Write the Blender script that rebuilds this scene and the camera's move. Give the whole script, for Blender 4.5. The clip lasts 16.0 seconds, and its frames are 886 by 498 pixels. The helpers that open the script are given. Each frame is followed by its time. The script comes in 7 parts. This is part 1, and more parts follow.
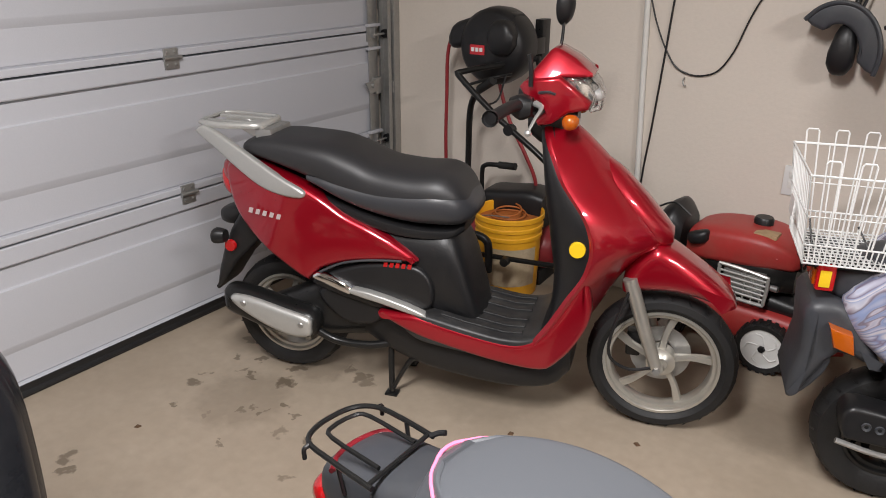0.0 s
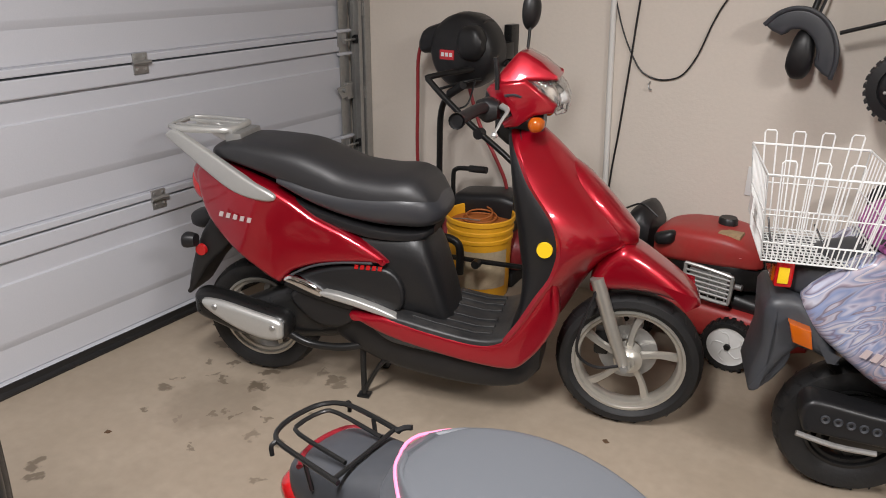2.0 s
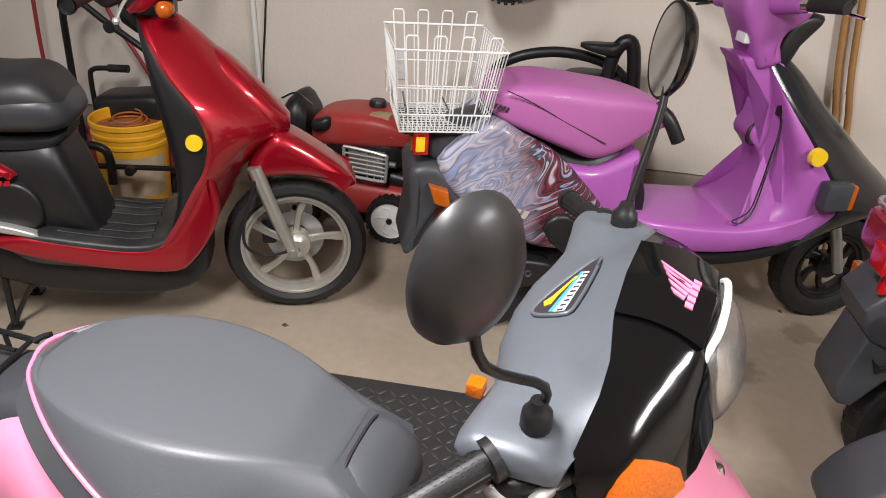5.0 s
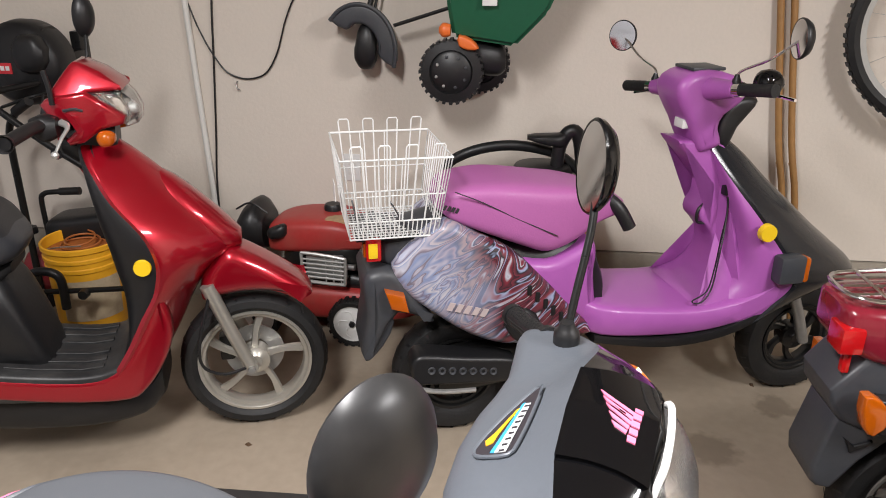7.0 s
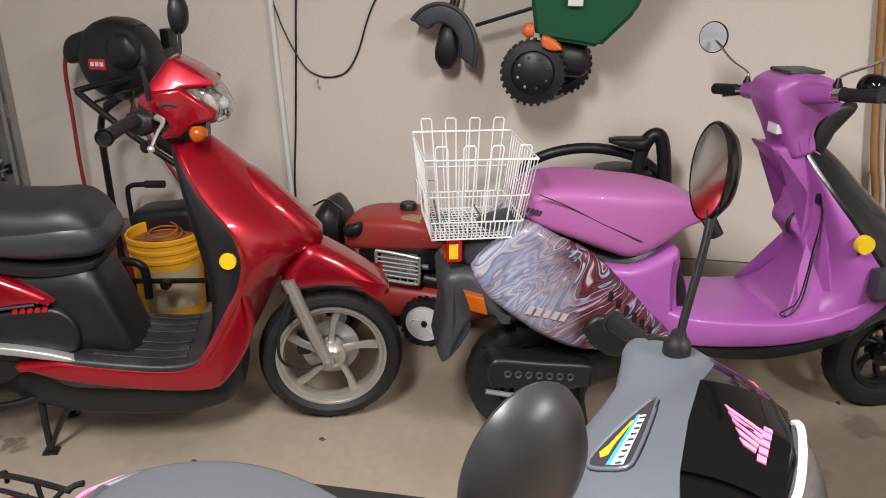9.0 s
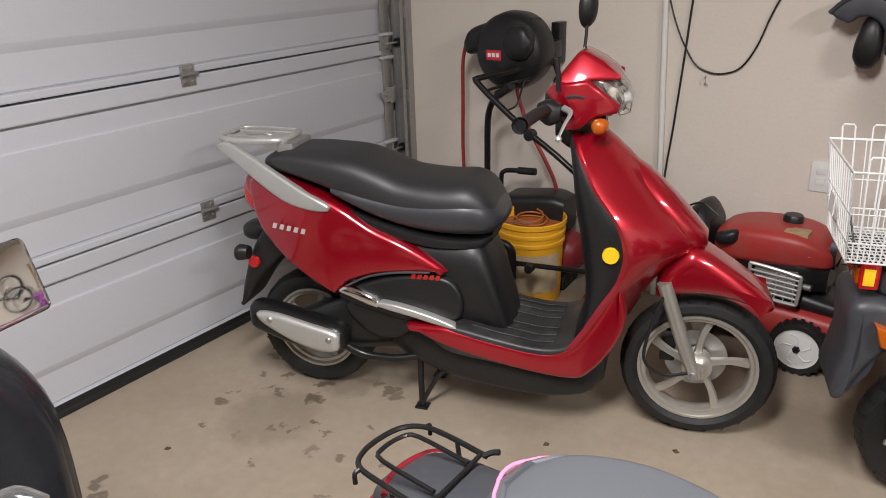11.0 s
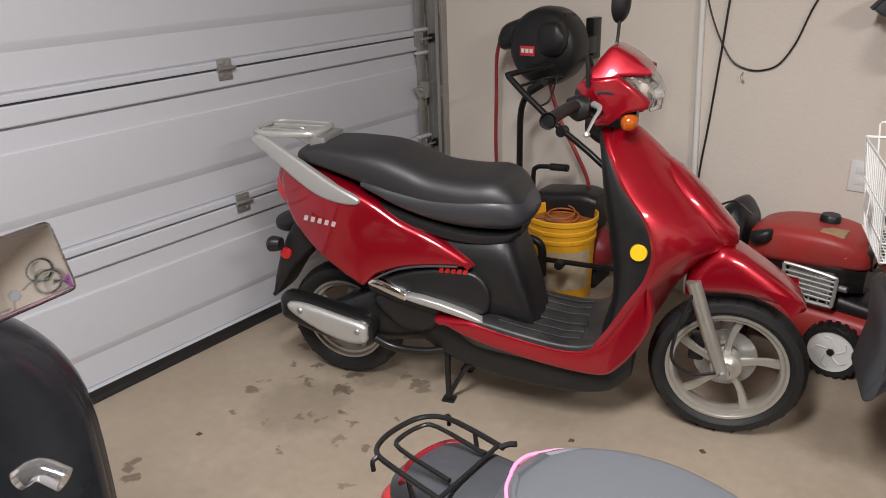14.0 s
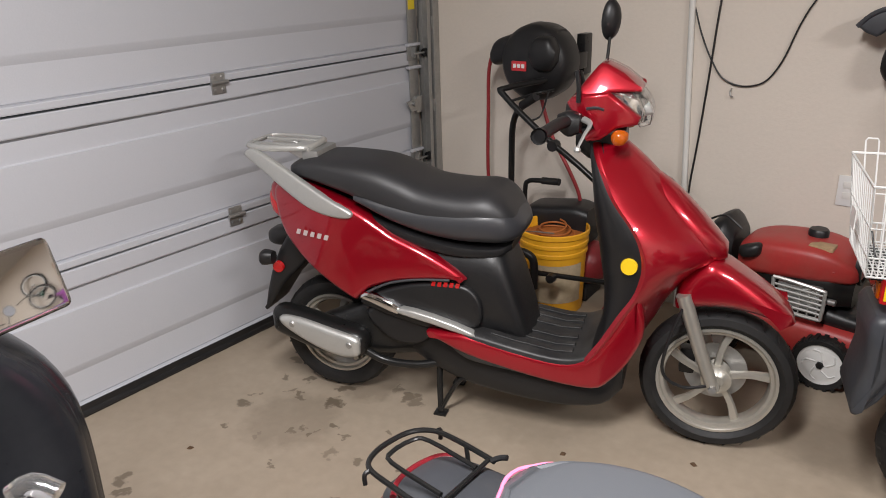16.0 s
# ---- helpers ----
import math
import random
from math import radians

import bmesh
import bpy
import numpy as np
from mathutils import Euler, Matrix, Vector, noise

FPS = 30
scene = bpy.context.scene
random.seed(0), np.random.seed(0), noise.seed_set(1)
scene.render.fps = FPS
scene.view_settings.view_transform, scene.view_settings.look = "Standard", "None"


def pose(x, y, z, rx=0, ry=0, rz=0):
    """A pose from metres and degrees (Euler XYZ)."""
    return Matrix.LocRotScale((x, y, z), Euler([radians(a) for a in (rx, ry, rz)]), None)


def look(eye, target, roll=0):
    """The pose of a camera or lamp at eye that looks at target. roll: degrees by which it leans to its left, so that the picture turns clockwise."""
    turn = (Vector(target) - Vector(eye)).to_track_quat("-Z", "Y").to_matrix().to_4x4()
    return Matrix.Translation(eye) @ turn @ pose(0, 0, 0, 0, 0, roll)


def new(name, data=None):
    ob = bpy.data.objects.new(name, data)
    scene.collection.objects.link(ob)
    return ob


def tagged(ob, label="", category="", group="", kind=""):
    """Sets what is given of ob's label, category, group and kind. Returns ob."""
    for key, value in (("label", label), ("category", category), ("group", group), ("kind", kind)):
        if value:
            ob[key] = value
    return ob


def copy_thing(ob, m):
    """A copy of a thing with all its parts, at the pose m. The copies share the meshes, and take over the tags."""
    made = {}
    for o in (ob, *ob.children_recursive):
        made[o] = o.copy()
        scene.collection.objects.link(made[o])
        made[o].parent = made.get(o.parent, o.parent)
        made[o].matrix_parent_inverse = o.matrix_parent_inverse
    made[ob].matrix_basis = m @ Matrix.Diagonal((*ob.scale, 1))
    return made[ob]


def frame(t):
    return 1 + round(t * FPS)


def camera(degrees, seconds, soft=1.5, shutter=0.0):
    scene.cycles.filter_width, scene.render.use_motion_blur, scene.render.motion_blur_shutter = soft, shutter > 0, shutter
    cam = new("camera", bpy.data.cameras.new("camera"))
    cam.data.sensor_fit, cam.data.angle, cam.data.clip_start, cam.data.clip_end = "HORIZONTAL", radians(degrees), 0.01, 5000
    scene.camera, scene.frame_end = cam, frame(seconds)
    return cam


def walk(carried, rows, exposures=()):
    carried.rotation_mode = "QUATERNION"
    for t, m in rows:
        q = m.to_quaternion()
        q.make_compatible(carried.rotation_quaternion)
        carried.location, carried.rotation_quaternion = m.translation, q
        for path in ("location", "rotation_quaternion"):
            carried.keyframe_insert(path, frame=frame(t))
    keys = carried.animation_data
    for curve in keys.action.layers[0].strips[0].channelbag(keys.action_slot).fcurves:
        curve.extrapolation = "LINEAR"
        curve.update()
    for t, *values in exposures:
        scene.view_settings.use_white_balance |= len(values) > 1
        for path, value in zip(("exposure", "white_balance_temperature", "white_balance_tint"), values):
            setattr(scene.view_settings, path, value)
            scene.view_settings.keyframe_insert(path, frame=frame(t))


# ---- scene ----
cam = camera(61.3, 16.0, soft=0.95)
PATH = [
    (0, (2.418, -3.019, 1.444), (1.365, -1.495, 0.69), 0.4),
    (0.5, (2.427, -3.03, 1.443), (1.383, -1.496, 0.696), 0.4),
    (1, (2.44, -3.034, 1.445), (1.406, -1.492, 0.701), 0.5),
    (1.5, (2.447, -3.031, 1.438), (1.423, -1.481, 0.698), 0.6),
    (2, (2.453, -3.031, 1.439), (1.447, -1.467, 0.702), 0.6),
    (2.5, (2.456, -3.04, 1.424), (1.578, -1.417, 0.652), 1.3),
    (3, (2.508, -3.05, 1.372), (1.866, -1.391, 0.456), 2.4),
    (3.5, (2.554, -3.077, 1.341), (2.186, -1.39, 0.332), 4.3),
    (4, (2.581, -3.087, 1.331), (2.366, -1.391, 0.293), 4.9),
    (4.5, (2.565, -3.08, 1.349), (2.369, -1.385, 0.306), 5.0),
    (5, (2.554, -3.047, 1.403), (2.347, -1.29, 0.47), 4.3),
    (7.5, (2.602, -2.985, 1.455), (2.446, -1.131, 0.721), 0.2),
    (8, (2.581, -2.978, 1.455), (2.403, -1.126, 0.721), 0.4),
    (10.5, (2.4, -3.016, 1.44), (1.555, -1.364, 0.695), -1.0),
    (11, (2.341, -3.025, 1.446), (1.271, -1.507, 0.705), -1.7),
    (11.5, (2.337, -3.023, 1.438), (1.204, -1.551, 0.696), -1.9),
    (12, (2.345, -3.025, 1.438), (1.191, -1.57, 0.695), -1.8),
    (12.5, (2.366, -3.023, 1.441), (1.205, -1.573, 0.7), -2.0),
    (13, (2.37, -3.019, 1.437), (1.21, -1.569, 0.694), -2.2),
    (13.5, (2.374, -3.022, 1.437), (1.218, -1.57, 0.69), -2.2),
    (14, (2.372, -3.021, 1.444), (1.224, -1.564, 0.697), -1.9),
    (14.5, (2.372, -3.018, 1.444), (1.232, -1.552, 0.701), -1.6),
    (15, (2.376, -3.022, 1.45), (1.239, -1.55, 0.713), -1.5),
    (15.5, (2.376, -3.023, 1.45), (1.239, -1.546, 0.724), -1.5),
    (16, (2.379, -3.028, 1.452), (1.24, -1.548, 0.735), -1.6),
]
walk(cam, [(t, look(eye, target, roll)) for t, eye, target, roll in PATH])

# ---- light ----
world = bpy.data.worlds.new("world")
scene.world = world
world.use_nodes = True
world.node_tree.nodes["Background"].inputs[0].default_value = (0.5, 0.55, 0.6, 1)
world.node_tree.nodes["Background"].inputs[1].default_value = 0.03
scene.view_settings.exposure = 0.0


def lamp(name, place, size, watts, colour):
    d = bpy.data.lights.new(name, "AREA")
    d.shape, d.size, d.size_y, d.energy, d.color = "RECTANGLE", size[0], size[1], watts, colour
    ob = new(name, d)
    ob.matrix_world = pose(*place)
    return ob


WARM = (1.0, 0.975, 0.98)
LAMPS = [(1.95, -2.95, 2.50), (4.6, -2.95, 2.50)]
for place in LAMPS:
    lamp("tube_light_glow", place, (0.26, 1.24), 108, WARM)


# ---- materials ----
def material(name, colour, rough=0.5, metal=0.0, grain=0.0, scale=40.0, bump=0.0, coat=0.0, stain=0.0, second=None, stain_scale=2.5, **extra):
    """A surface with fine grain, larger mottling and a little relief."""
    m = bpy.data.materials.new(name)
    m.use_nodes = True
    nodes, links = m.node_tree.nodes, m.node_tree.links
    b = nodes["Principled BSDF"]
    b.inputs["Base Color"].default_value = (*colour, 1)
    b.inputs["Roughness"].default_value, b.inputs["Metallic"].default_value = rough, metal
    b.inputs["Coat Weight"].default_value, b.inputs["Coat Roughness"].default_value = coat, 0.06
    for key, value in extra.items():
        b.inputs[key.replace("_", " ")].default_value = value
    co = nodes.new("ShaderNodeTexCoord")
    fine = nodes.new("ShaderNodeTexNoise")
    fine.inputs["Scale"].default_value, fine.inputs["Detail"].default_value = scale, 6
    links.new(co.outputs["Object"], fine.inputs["Vector"])
    out = None
    if grain:
        mix = nodes.new("ShaderNodeMix")
        mix.data_type = "RGBA"
        mix.inputs[6].default_value = (*[c * (1 - grain) for c in colour], 1)
        mix.inputs[7].default_value = (*[min(1, c * (1 + grain)) for c in colour], 1)
        links.new(fine.outputs["Fac"], mix.inputs[0])
        out = mix.outputs[2]
    if stain:
        big = nodes.new("ShaderNodeTexNoise")
        big.inputs["Scale"].default_value, big.inputs["Detail"].default_value = stain_scale, 8
        big.inputs["Roughness"].default_value = 0.65
        links.new(co.outputs["Object"], big.inputs["Vector"])
        ramp = nodes.new("ShaderNodeMapRange")
        ramp.inputs[1].default_value, ramp.inputs[2].default_value = 0.42, 0.72
        ramp.inputs[3].default_value, ramp.inputs[4].default_value = 0.0, stain
        links.new(big.outputs["Fac"], ramp.inputs[0])
        mix2 = nodes.new("ShaderNodeMix")
        mix2.data_type = "RGBA"
        links.new(ramp.outputs[0], mix2.inputs[0])
        if out:
            links.new(out, mix2.inputs[6])
        else:
            mix2.inputs[6].default_value = (*colour, 1)
        mix2.inputs[7].default_value = (*(second or [c * 0.5 for c in colour]), 1)
        out = mix2.outputs[2]
    if out:
        links.new(out, b.inputs["Base Color"])
    rr = nodes.new("ShaderNodeMapRange")
    rr.inputs[3].default_value, rr.inputs[4].default_value = max(0.02, rough - 0.07), min(1, rough + 0.07)
    links.new(fine.outputs["Fac"], rr.inputs[0])
    links.new(rr.outputs[0], b.inputs["Roughness"])
    if bump:
        bp = nodes.new("ShaderNodeBump")
        bp.inputs["Strength"].default_value, bp.inputs["Distance"].default_value = bump, 0.004
        links.new(fine.outputs["Fac"], bp.inputs["Height"])
        links.new(bp.outputs[0], b.inputs["Normal"])
    return m


RED = material("red_candy_paint", (0.37, 0.003, 0.015), 0.30, 0.55, 0.05, 420, coat=1.0)
PINK = material("pink_paint", (0.81, 0.265, 0.41), 0.32, 0.0, 0.05, 60, coat=0.6)
PURPLE = material("purple_paint", (0.37, 0.098, 0.375), 0.40, 0.0, 0.06, 30, coat=0.25, stain=0.15, second=(0.29, 0.068, 0.29), stain_scale=9)
PURPLE_SEAT = material("purple_vinyl", (0.41, 0.118, 0.335), 0.50, 0.0, 0.08, 220, bump=0.15, coat=0.1)
GREY_VINYL = material("grey_vinyl", (0.088, 0.094, 0.104), 0.40, 0.0, 0.06, 420, bump=0.05)
BLACK_VINYL = material("black_vinyl", (0.015, 0.015, 0.017), 0.50, 0.0, 0.10, 420, bump=0.1, Specular_IOR_Level=0.8)
BLACK = material("black_plastic", (0.009, 0.009, 0.010), 0.42, 0.0, 0.2, 90, bump=0.08, stain=0.25, second=(0.019, 0.018, 0.017), stain_scale=8)
GLOSS_BLACK = material("gloss_black_paint", (0.003, 0.003, 0.0035), 0.08, 0.0, 0.1, 60)
BLACK_METAL = material("black_enamel_steel", (0.012, 0.012, 0.012), 0.3, 0.2, 0.2, 120)
GREY = material("grey_plastic", (0.115, 0.128, 0.148), 0.42, 0.15, 0.06, 150, bump=0.05)
DARK_GREY = material("dark_grey_plastic", (0.042, 0.045, 0.052), 0.45, 0.0, 0.15, 70, stain=0.3, second=(0.075, 0.073, 0.068), stain_scale=10)
RUBBER = material("tyre_rubber", (0.0075, 0.0075, 0.008), 0.62, 0.0, 0.3, 90, bump=0.3, stain=0.3, second=(0.026, 0.024, 0.022), stain_scale=12)
SILVER = material("silver_painted_alloy", (0.50, 0.50, 0.48), 0.38, 0.55, 0.06, 120)
ALLOY = material("champagne_wheel_alloy", (0.50, 0.48, 0.43), 0.34, 0.7, 0.06, 120, stain=0.2, second=(0.3, 0.27, 0.22), stain_scale=15)
CHROME = material("chrome", (0.8, 0.8, 0.8), 0.06, 1.0)
MIRROR = material("mirror_glass", (0.85, 0.86, 0.87), 0.02, 1.0)
STEEL = material("galvanised_steel", (0.42, 0.42, 0.41), 0.42, 0.8, 0.15, 60, stain=0.3, second=(0.25, 0.24, 0.22), stain_scale=14)
ORANGE = material("orange_lens", (0.52, 0.105, 0.003), 0.16, 0.0, 0.1, 80, coat=0.5, Transmission_Weight=0.15)
REDLENS = material("red_lens", (0.45, 0.008, 0.010), 0.14, 0.0, 0.15, 90, coat=0.6)
YELLOW_REFLECTOR = material("yellow_reflector", (0.85, 0.56, 0.02), 0.25, 0.0, 0.1, 400, bump=0.3, coat=0.3)
CLEAR = material("clear_lens", (0.93, 0.94, 0.94), 0.08, 0.0, coat=0.3, Transmission_Weight=0.97)
RIBBED = material("ribbed_lens", (0.80, 0.78, 0.76), 0.16, 0.0, 0.1, 180, bump=0.35, coat=0.3, Transmission_Weight=0.9)
# base lifted to blue-grey, standing for the door's reflection on the black scooter
DULL_BLACK = material("lifted_black_paint", (0.014, 0.015, 0.018), 0.2, 0.0, 0.2, 40, stain=0.3, second=(0.03, 0.03, 0.032), stain_scale=5)
SCUFFED = material("scuffed_footboard", (0.016, 0.016, 0.017), 0.45, 0.0, 0.25, 60, bump=0.1, stain=0.6, second=(0.075, 0.072, 0.068), stain_scale=7)
GREY_SEAT = material("smooth_black_vinyl", (0.034, 0.035, 0.040), 0.40, 0.0, 0.08, 300, bump=0.06, Specular_IOR_Level=0.7)
WHITE = material("white_plastic", (0.72, 0.72, 0.70), 0.4, 0.0, 0.04, 60)
PINK_TRIM = material("pink_piping", (0.90, 0.22, 0.38), 0.4, 0.0, 0.05, 100)
LETTER = material("silver_lettering", (0.62, 0.52, 0.52), 0.35, 0.3)
TYPE_DARK = material("dark_lettering", (0.03, 0.025, 0.03), 0.5)
WALL = material("beige_wall_paint", (0.67, 0.605, 0.53), 0.75, 0.0, 0.04, 70, bump=0.25, stain=0.22, second=(0.60, 0.535, 0.465), stain_scale=1.6)
CONCRETE = material("stained_concrete", (0.33, 0.272, 0.207), 0.62, 0.0, 0.16, 26, bump=0.15, stain=0.55, second=(0.255, 0.205, 0.148), stain_scale=2.2)
STEM = material("stem_wall_concrete", (0.36, 0.325, 0.27), 0.85, 0.0, 0.15, 40, bump=0.4, stain=0.5, second=(0.24, 0.21, 0.17), stain_scale=3)
DOOR = material("white_door_steel", (0.48, 0.49, 0.525), 0.42, 0.0, 0.03, 160, bump=0.08, stain=0.1, second=(0.455, 0.46, 0.48), stain_scale=1.3)
# white ceiling that the tubes barely light: that dimness is put into the colour
CEIL = material("dimmed_ceiling", (0.48, 0.46, 0.43), 0.8, 0.0, 0.04, 60, bump=0.2)



def add_spots(m, spots, colour):
    """Old oil and water marks: soft-edged, wobbly spots at (x, y, radius)."""
    nodes, links = m.node_tree.nodes, m.node_tree.links
    b = nodes["Principled BSDF"]
    base = b.inputs["Base Color"].links[0].from_socket
    co = nodes.new("ShaderNodeTexCoord")
    nz = nodes.new("ShaderNodeTexNoise")
    nz.inputs["Scale"].default_value, nz.inputs["Detail"].default_value = 22, 4
    links.new(co.outputs["Object"], nz.inputs["Vector"])
    warp = nodes.new("ShaderNodeVectorMath")
    warp.operation = "MULTIPLY_ADD"
    warp.inputs[1].default_value = (0.12, 0.12, 0)
    links.new(nz.outputs["Color"], warp.inputs[0])
    links.new(co.outputs["Object"], warp.inputs[2])
    total = None
    for x, y, r, k in spots:
        dist = nodes.new("ShaderNodeVectorMath")
        dist.operation = "DISTANCE"
        dist.inputs[1].default_value = (x + 0.06, y + 0.06, 0)
        links.new(warp.outputs[0], dist.inputs[0])
        rg = nodes.new("ShaderNodeMapRange")
        rg.inputs[1].default_value, rg.inputs[2].default_value, rg.inputs[3].default_value, rg.inputs[4].default_value = r * 0.75, r * 1.2, k, 0
        links.new(dist.outputs["Value"], rg.inputs[0])
        if total is None:
            total = rg.outputs[0]
        else:
            mx = nodes.new("ShaderNodeMath")
            mx.operation = "MAXIMUM"
            links.new(total, mx.inputs[0])
            links.new(rg.outputs[0], mx.inputs[1])
            total = mx.outputs[0]
    mix = nodes.new("ShaderNodeMix")
    mix.data_type = "RGBA"
    mix.inputs[7].default_value = (*colour, 1)
    links.new(total, mix.inputs[0])
    links.new(base, mix.inputs[6])
    links.new(mix.outputs[2], b.inputs["Base Color"])


SPOTS = [(0.39, -1.65, 0.035, 0.6), (0.62, -1.62, 0.16, 0.30), (0.47, -1.40, 0.03, 0.6), (0.66, -1.46, 0.05, 0.75), (0.63, -1.36, 0.035, 0.7), (0.70, -1.30, 0.10, 0.4), (0.86, -1.27, 0.04, 0.6), (0.90, -1.29, 0.035, 0.5),
         (0.43, -2.13, 0.035, 0.6), (0.48, -2.17, 0.03, 0.6), (0.74, -1.64, 0.02, 0.6), (3.28, -0.95, 0.085, 0.5), (3.56, -0.69, 0.07, 0.45), (0.32, -1.32, 0.035, 0.5), (0.94, -1.49, 0.02, 0.5), (0.75, -1.84, 0.02, 0.5), (1.10, -1.62, 0.015, 0.6), (0.54, -1.52, 0.03, 0.6), (1.30, -1.05, 0.22, 0.25), (2.1, -0.75, 0.15, 0.25)]
random.seed(7)
SPOTS = [(x, y, r * (0.7 if r < 0.06 else 1.0), min(0.9, k * (1.25 if r < 0.06 else 1.0))) for x, y, r, k in SPOTS]
for i in range(18):
    SPOTS.append((random.uniform(0.36, 1.05), random.uniform(-1.85, -1.22), random.uniform(0.008, 0.022), random.uniform(0.45, 0.8)))
add_spots(CONCRETE, SPOTS, (0.10, 0.075, 0.05))

# ---- shape helpers ----
def part(name, bm, mat, parent=None, label="", smooth=True, angle=40):
    bmesh.ops.recalc_face_normals(bm, faces=bm.faces)
    me = bpy.data.meshes.new(name)
    if smooth:
        for fc in bm.faces:
            fc.smooth = True
        for e in bm.edges:
            if len(e.link_faces) == 2 and e.calc_face_angle(0) > radians(angle):
                e.smooth = False
    bm.to_mesh(me)
    bm.free()
    me.materials.append(mat)
    ob = new(name, me)
    if parent:
        ob.parent = parent
    if label:
        ob["label"] = label
    return ob


def root(name, x, y, z, turn, label, category, group="", lean=0):
    ob = new(name)
    ob.matrix_world = pose(x, y, z, lean, 0, turn)
    ob.empty_display_size = 0.1
    return tagged(ob, label, category, group)


def box(lo, hi, bevel=0.0, bm=None, seg=2):
    bm2 = bmesh.new()
    bmesh.ops.create_cube(bm2, size=1)
    lo, hi = Vector(lo), Vector(hi)
    for v in bm2.verts:
        v.co = (lo + hi) / 2 + Vector(a * b for a, b in zip(v.co, hi - lo))
    if bevel:
        bmesh.ops.bevel(bm2, geom=bm2.edges[:], offset=bevel, segments=seg, affect="EDGES", profile=0.6)
    return join(bm, bm2)


def join(bm, other):
    if bm is None:
        return other
    me = bpy.data.meshes.new("tmp")
    other.to_mesh(me)
    other.free()
    bm.from_mesh(me)
    bpy.data.meshes.remove(me)
    return bm


def spline(pts, n, closed=False):
    """Points along a Catmull-Rom curve."""
    pts = [Vector(p) for p in pts]
    k, out = len(pts), []
    spans = k if closed else k - 1
    for i in range(spans):
        if closed:
            a, b, c, d = (pts[(i + j) % k] for j in (-1, 0, 1, 2))
        else:
            b, c = pts[i], pts[i + 1]
            a = pts[i - 1] if i else b * 2 - c
            d = pts[i + 2] if i + 2 < k else c * 2 - b
        for j in range(n):
            u = j / n
            out.append(0.5 * (2 * b + (c - a) * u + (2 * a - 5 * b + 4 * c - d) * u * u + (3 * b - a - 3 * c + d) * u ** 3))
    if not closed:
        out.append(pts[-1])
    return out


def rings(list_of_rings, closed=True, cap=True, bm=None):
    """A skin over rings of equally many points."""
    b = bmesh.new()
    vs = [[b.verts.new(p) for p in r] for r in list_of_rings]
    n = len(vs[0])
    for r0, r1 in zip(vs, vs[1:]):
        for i in range(n if closed else n - 1):
            b.faces.new((r0[i], r0[(i + 1) % n], r1[(i + 1) % n], r1[i]))
    if cap and closed:
        b.faces.new(vs[0])
        b.faces.new(vs[-1])
    return join(bm, b)


def tube(pts, r, n=4, sides=10, bm=None, closed=False, flat=1.0):
    """A round bar along a smooth line; n = 1 keeps the corners."""
    line = spline(pts, n, closed) if n > 1 else [Vector(p) for p in pts]
    up, out = None, []
    k = len(line)
    for i, p in enumerate(line):
        d = (line[(i + 1) % k] - line[i - 1]) if closed or 0 < i < k - 1 else (line[1] - line[0] if i == 0 else line[-1] - line[-2])
        d = d.normalized()
        if up is None:
            up = d.orthogonal().normalized()
        up = (up - d * up.dot(d)).normalized()
        side = d.cross(up)
        rad = r(i / (k - 1)) if callable(r) else r
        out.append([p + up * (rad * math.cos(2 * math.pi * j / sides)) + side * (rad * flat * math.sin(2 * math.pi * j / sides)) for j in range(sides)])
    if closed:
        out.append(out[0])
    return rings(out, cap=not closed, bm=bm)


def lathe(profile, centre, axis="y", steps=40, bm=None, closed=False):
    """Turn (radius, along) pairs about an axis through centre."""
    out = []
    for i in range(steps + 1):
        a = 2 * math.pi * i / steps
        c, s = math.cos(a), math.sin(a)
        ring = []
        for r, h in profile:
            v = {"y": (r * c, h, r * s), "z": (r * c, r * s, h), "x": (h, r * c, r * s)}[axis]
            ring.append(Vector(centre) + Vector(v))
        out.append(ring)
    b = rings(out, closed=closed, cap=False)
    bmesh.ops.remove_doubles(b, verts=b.verts, dist=0.0002)
    return join(bm, b)


def offset(poly, d):
    """Moves an outline of (x, z) pairs inwards by d."""
    n = len(poly)
    area = sum(poly[i][0] * poly[(i + 1) % n][1] - poly[(i + 1) % n][0] * poly[i][1] for i in range(n))
    sg = 1 if area > 0 else -1
    out = []
    for i in range(n):
        a, b, c = (Vector(poly[(i + j) % n][:2]) for j in (-1, 0, 1))
        t = (c - a)
        t = t.normalized() if t.length else Vector((1, 0))
        out.append((b.x - sg * t.y * d, b.y + sg * t.x * d))
    return out


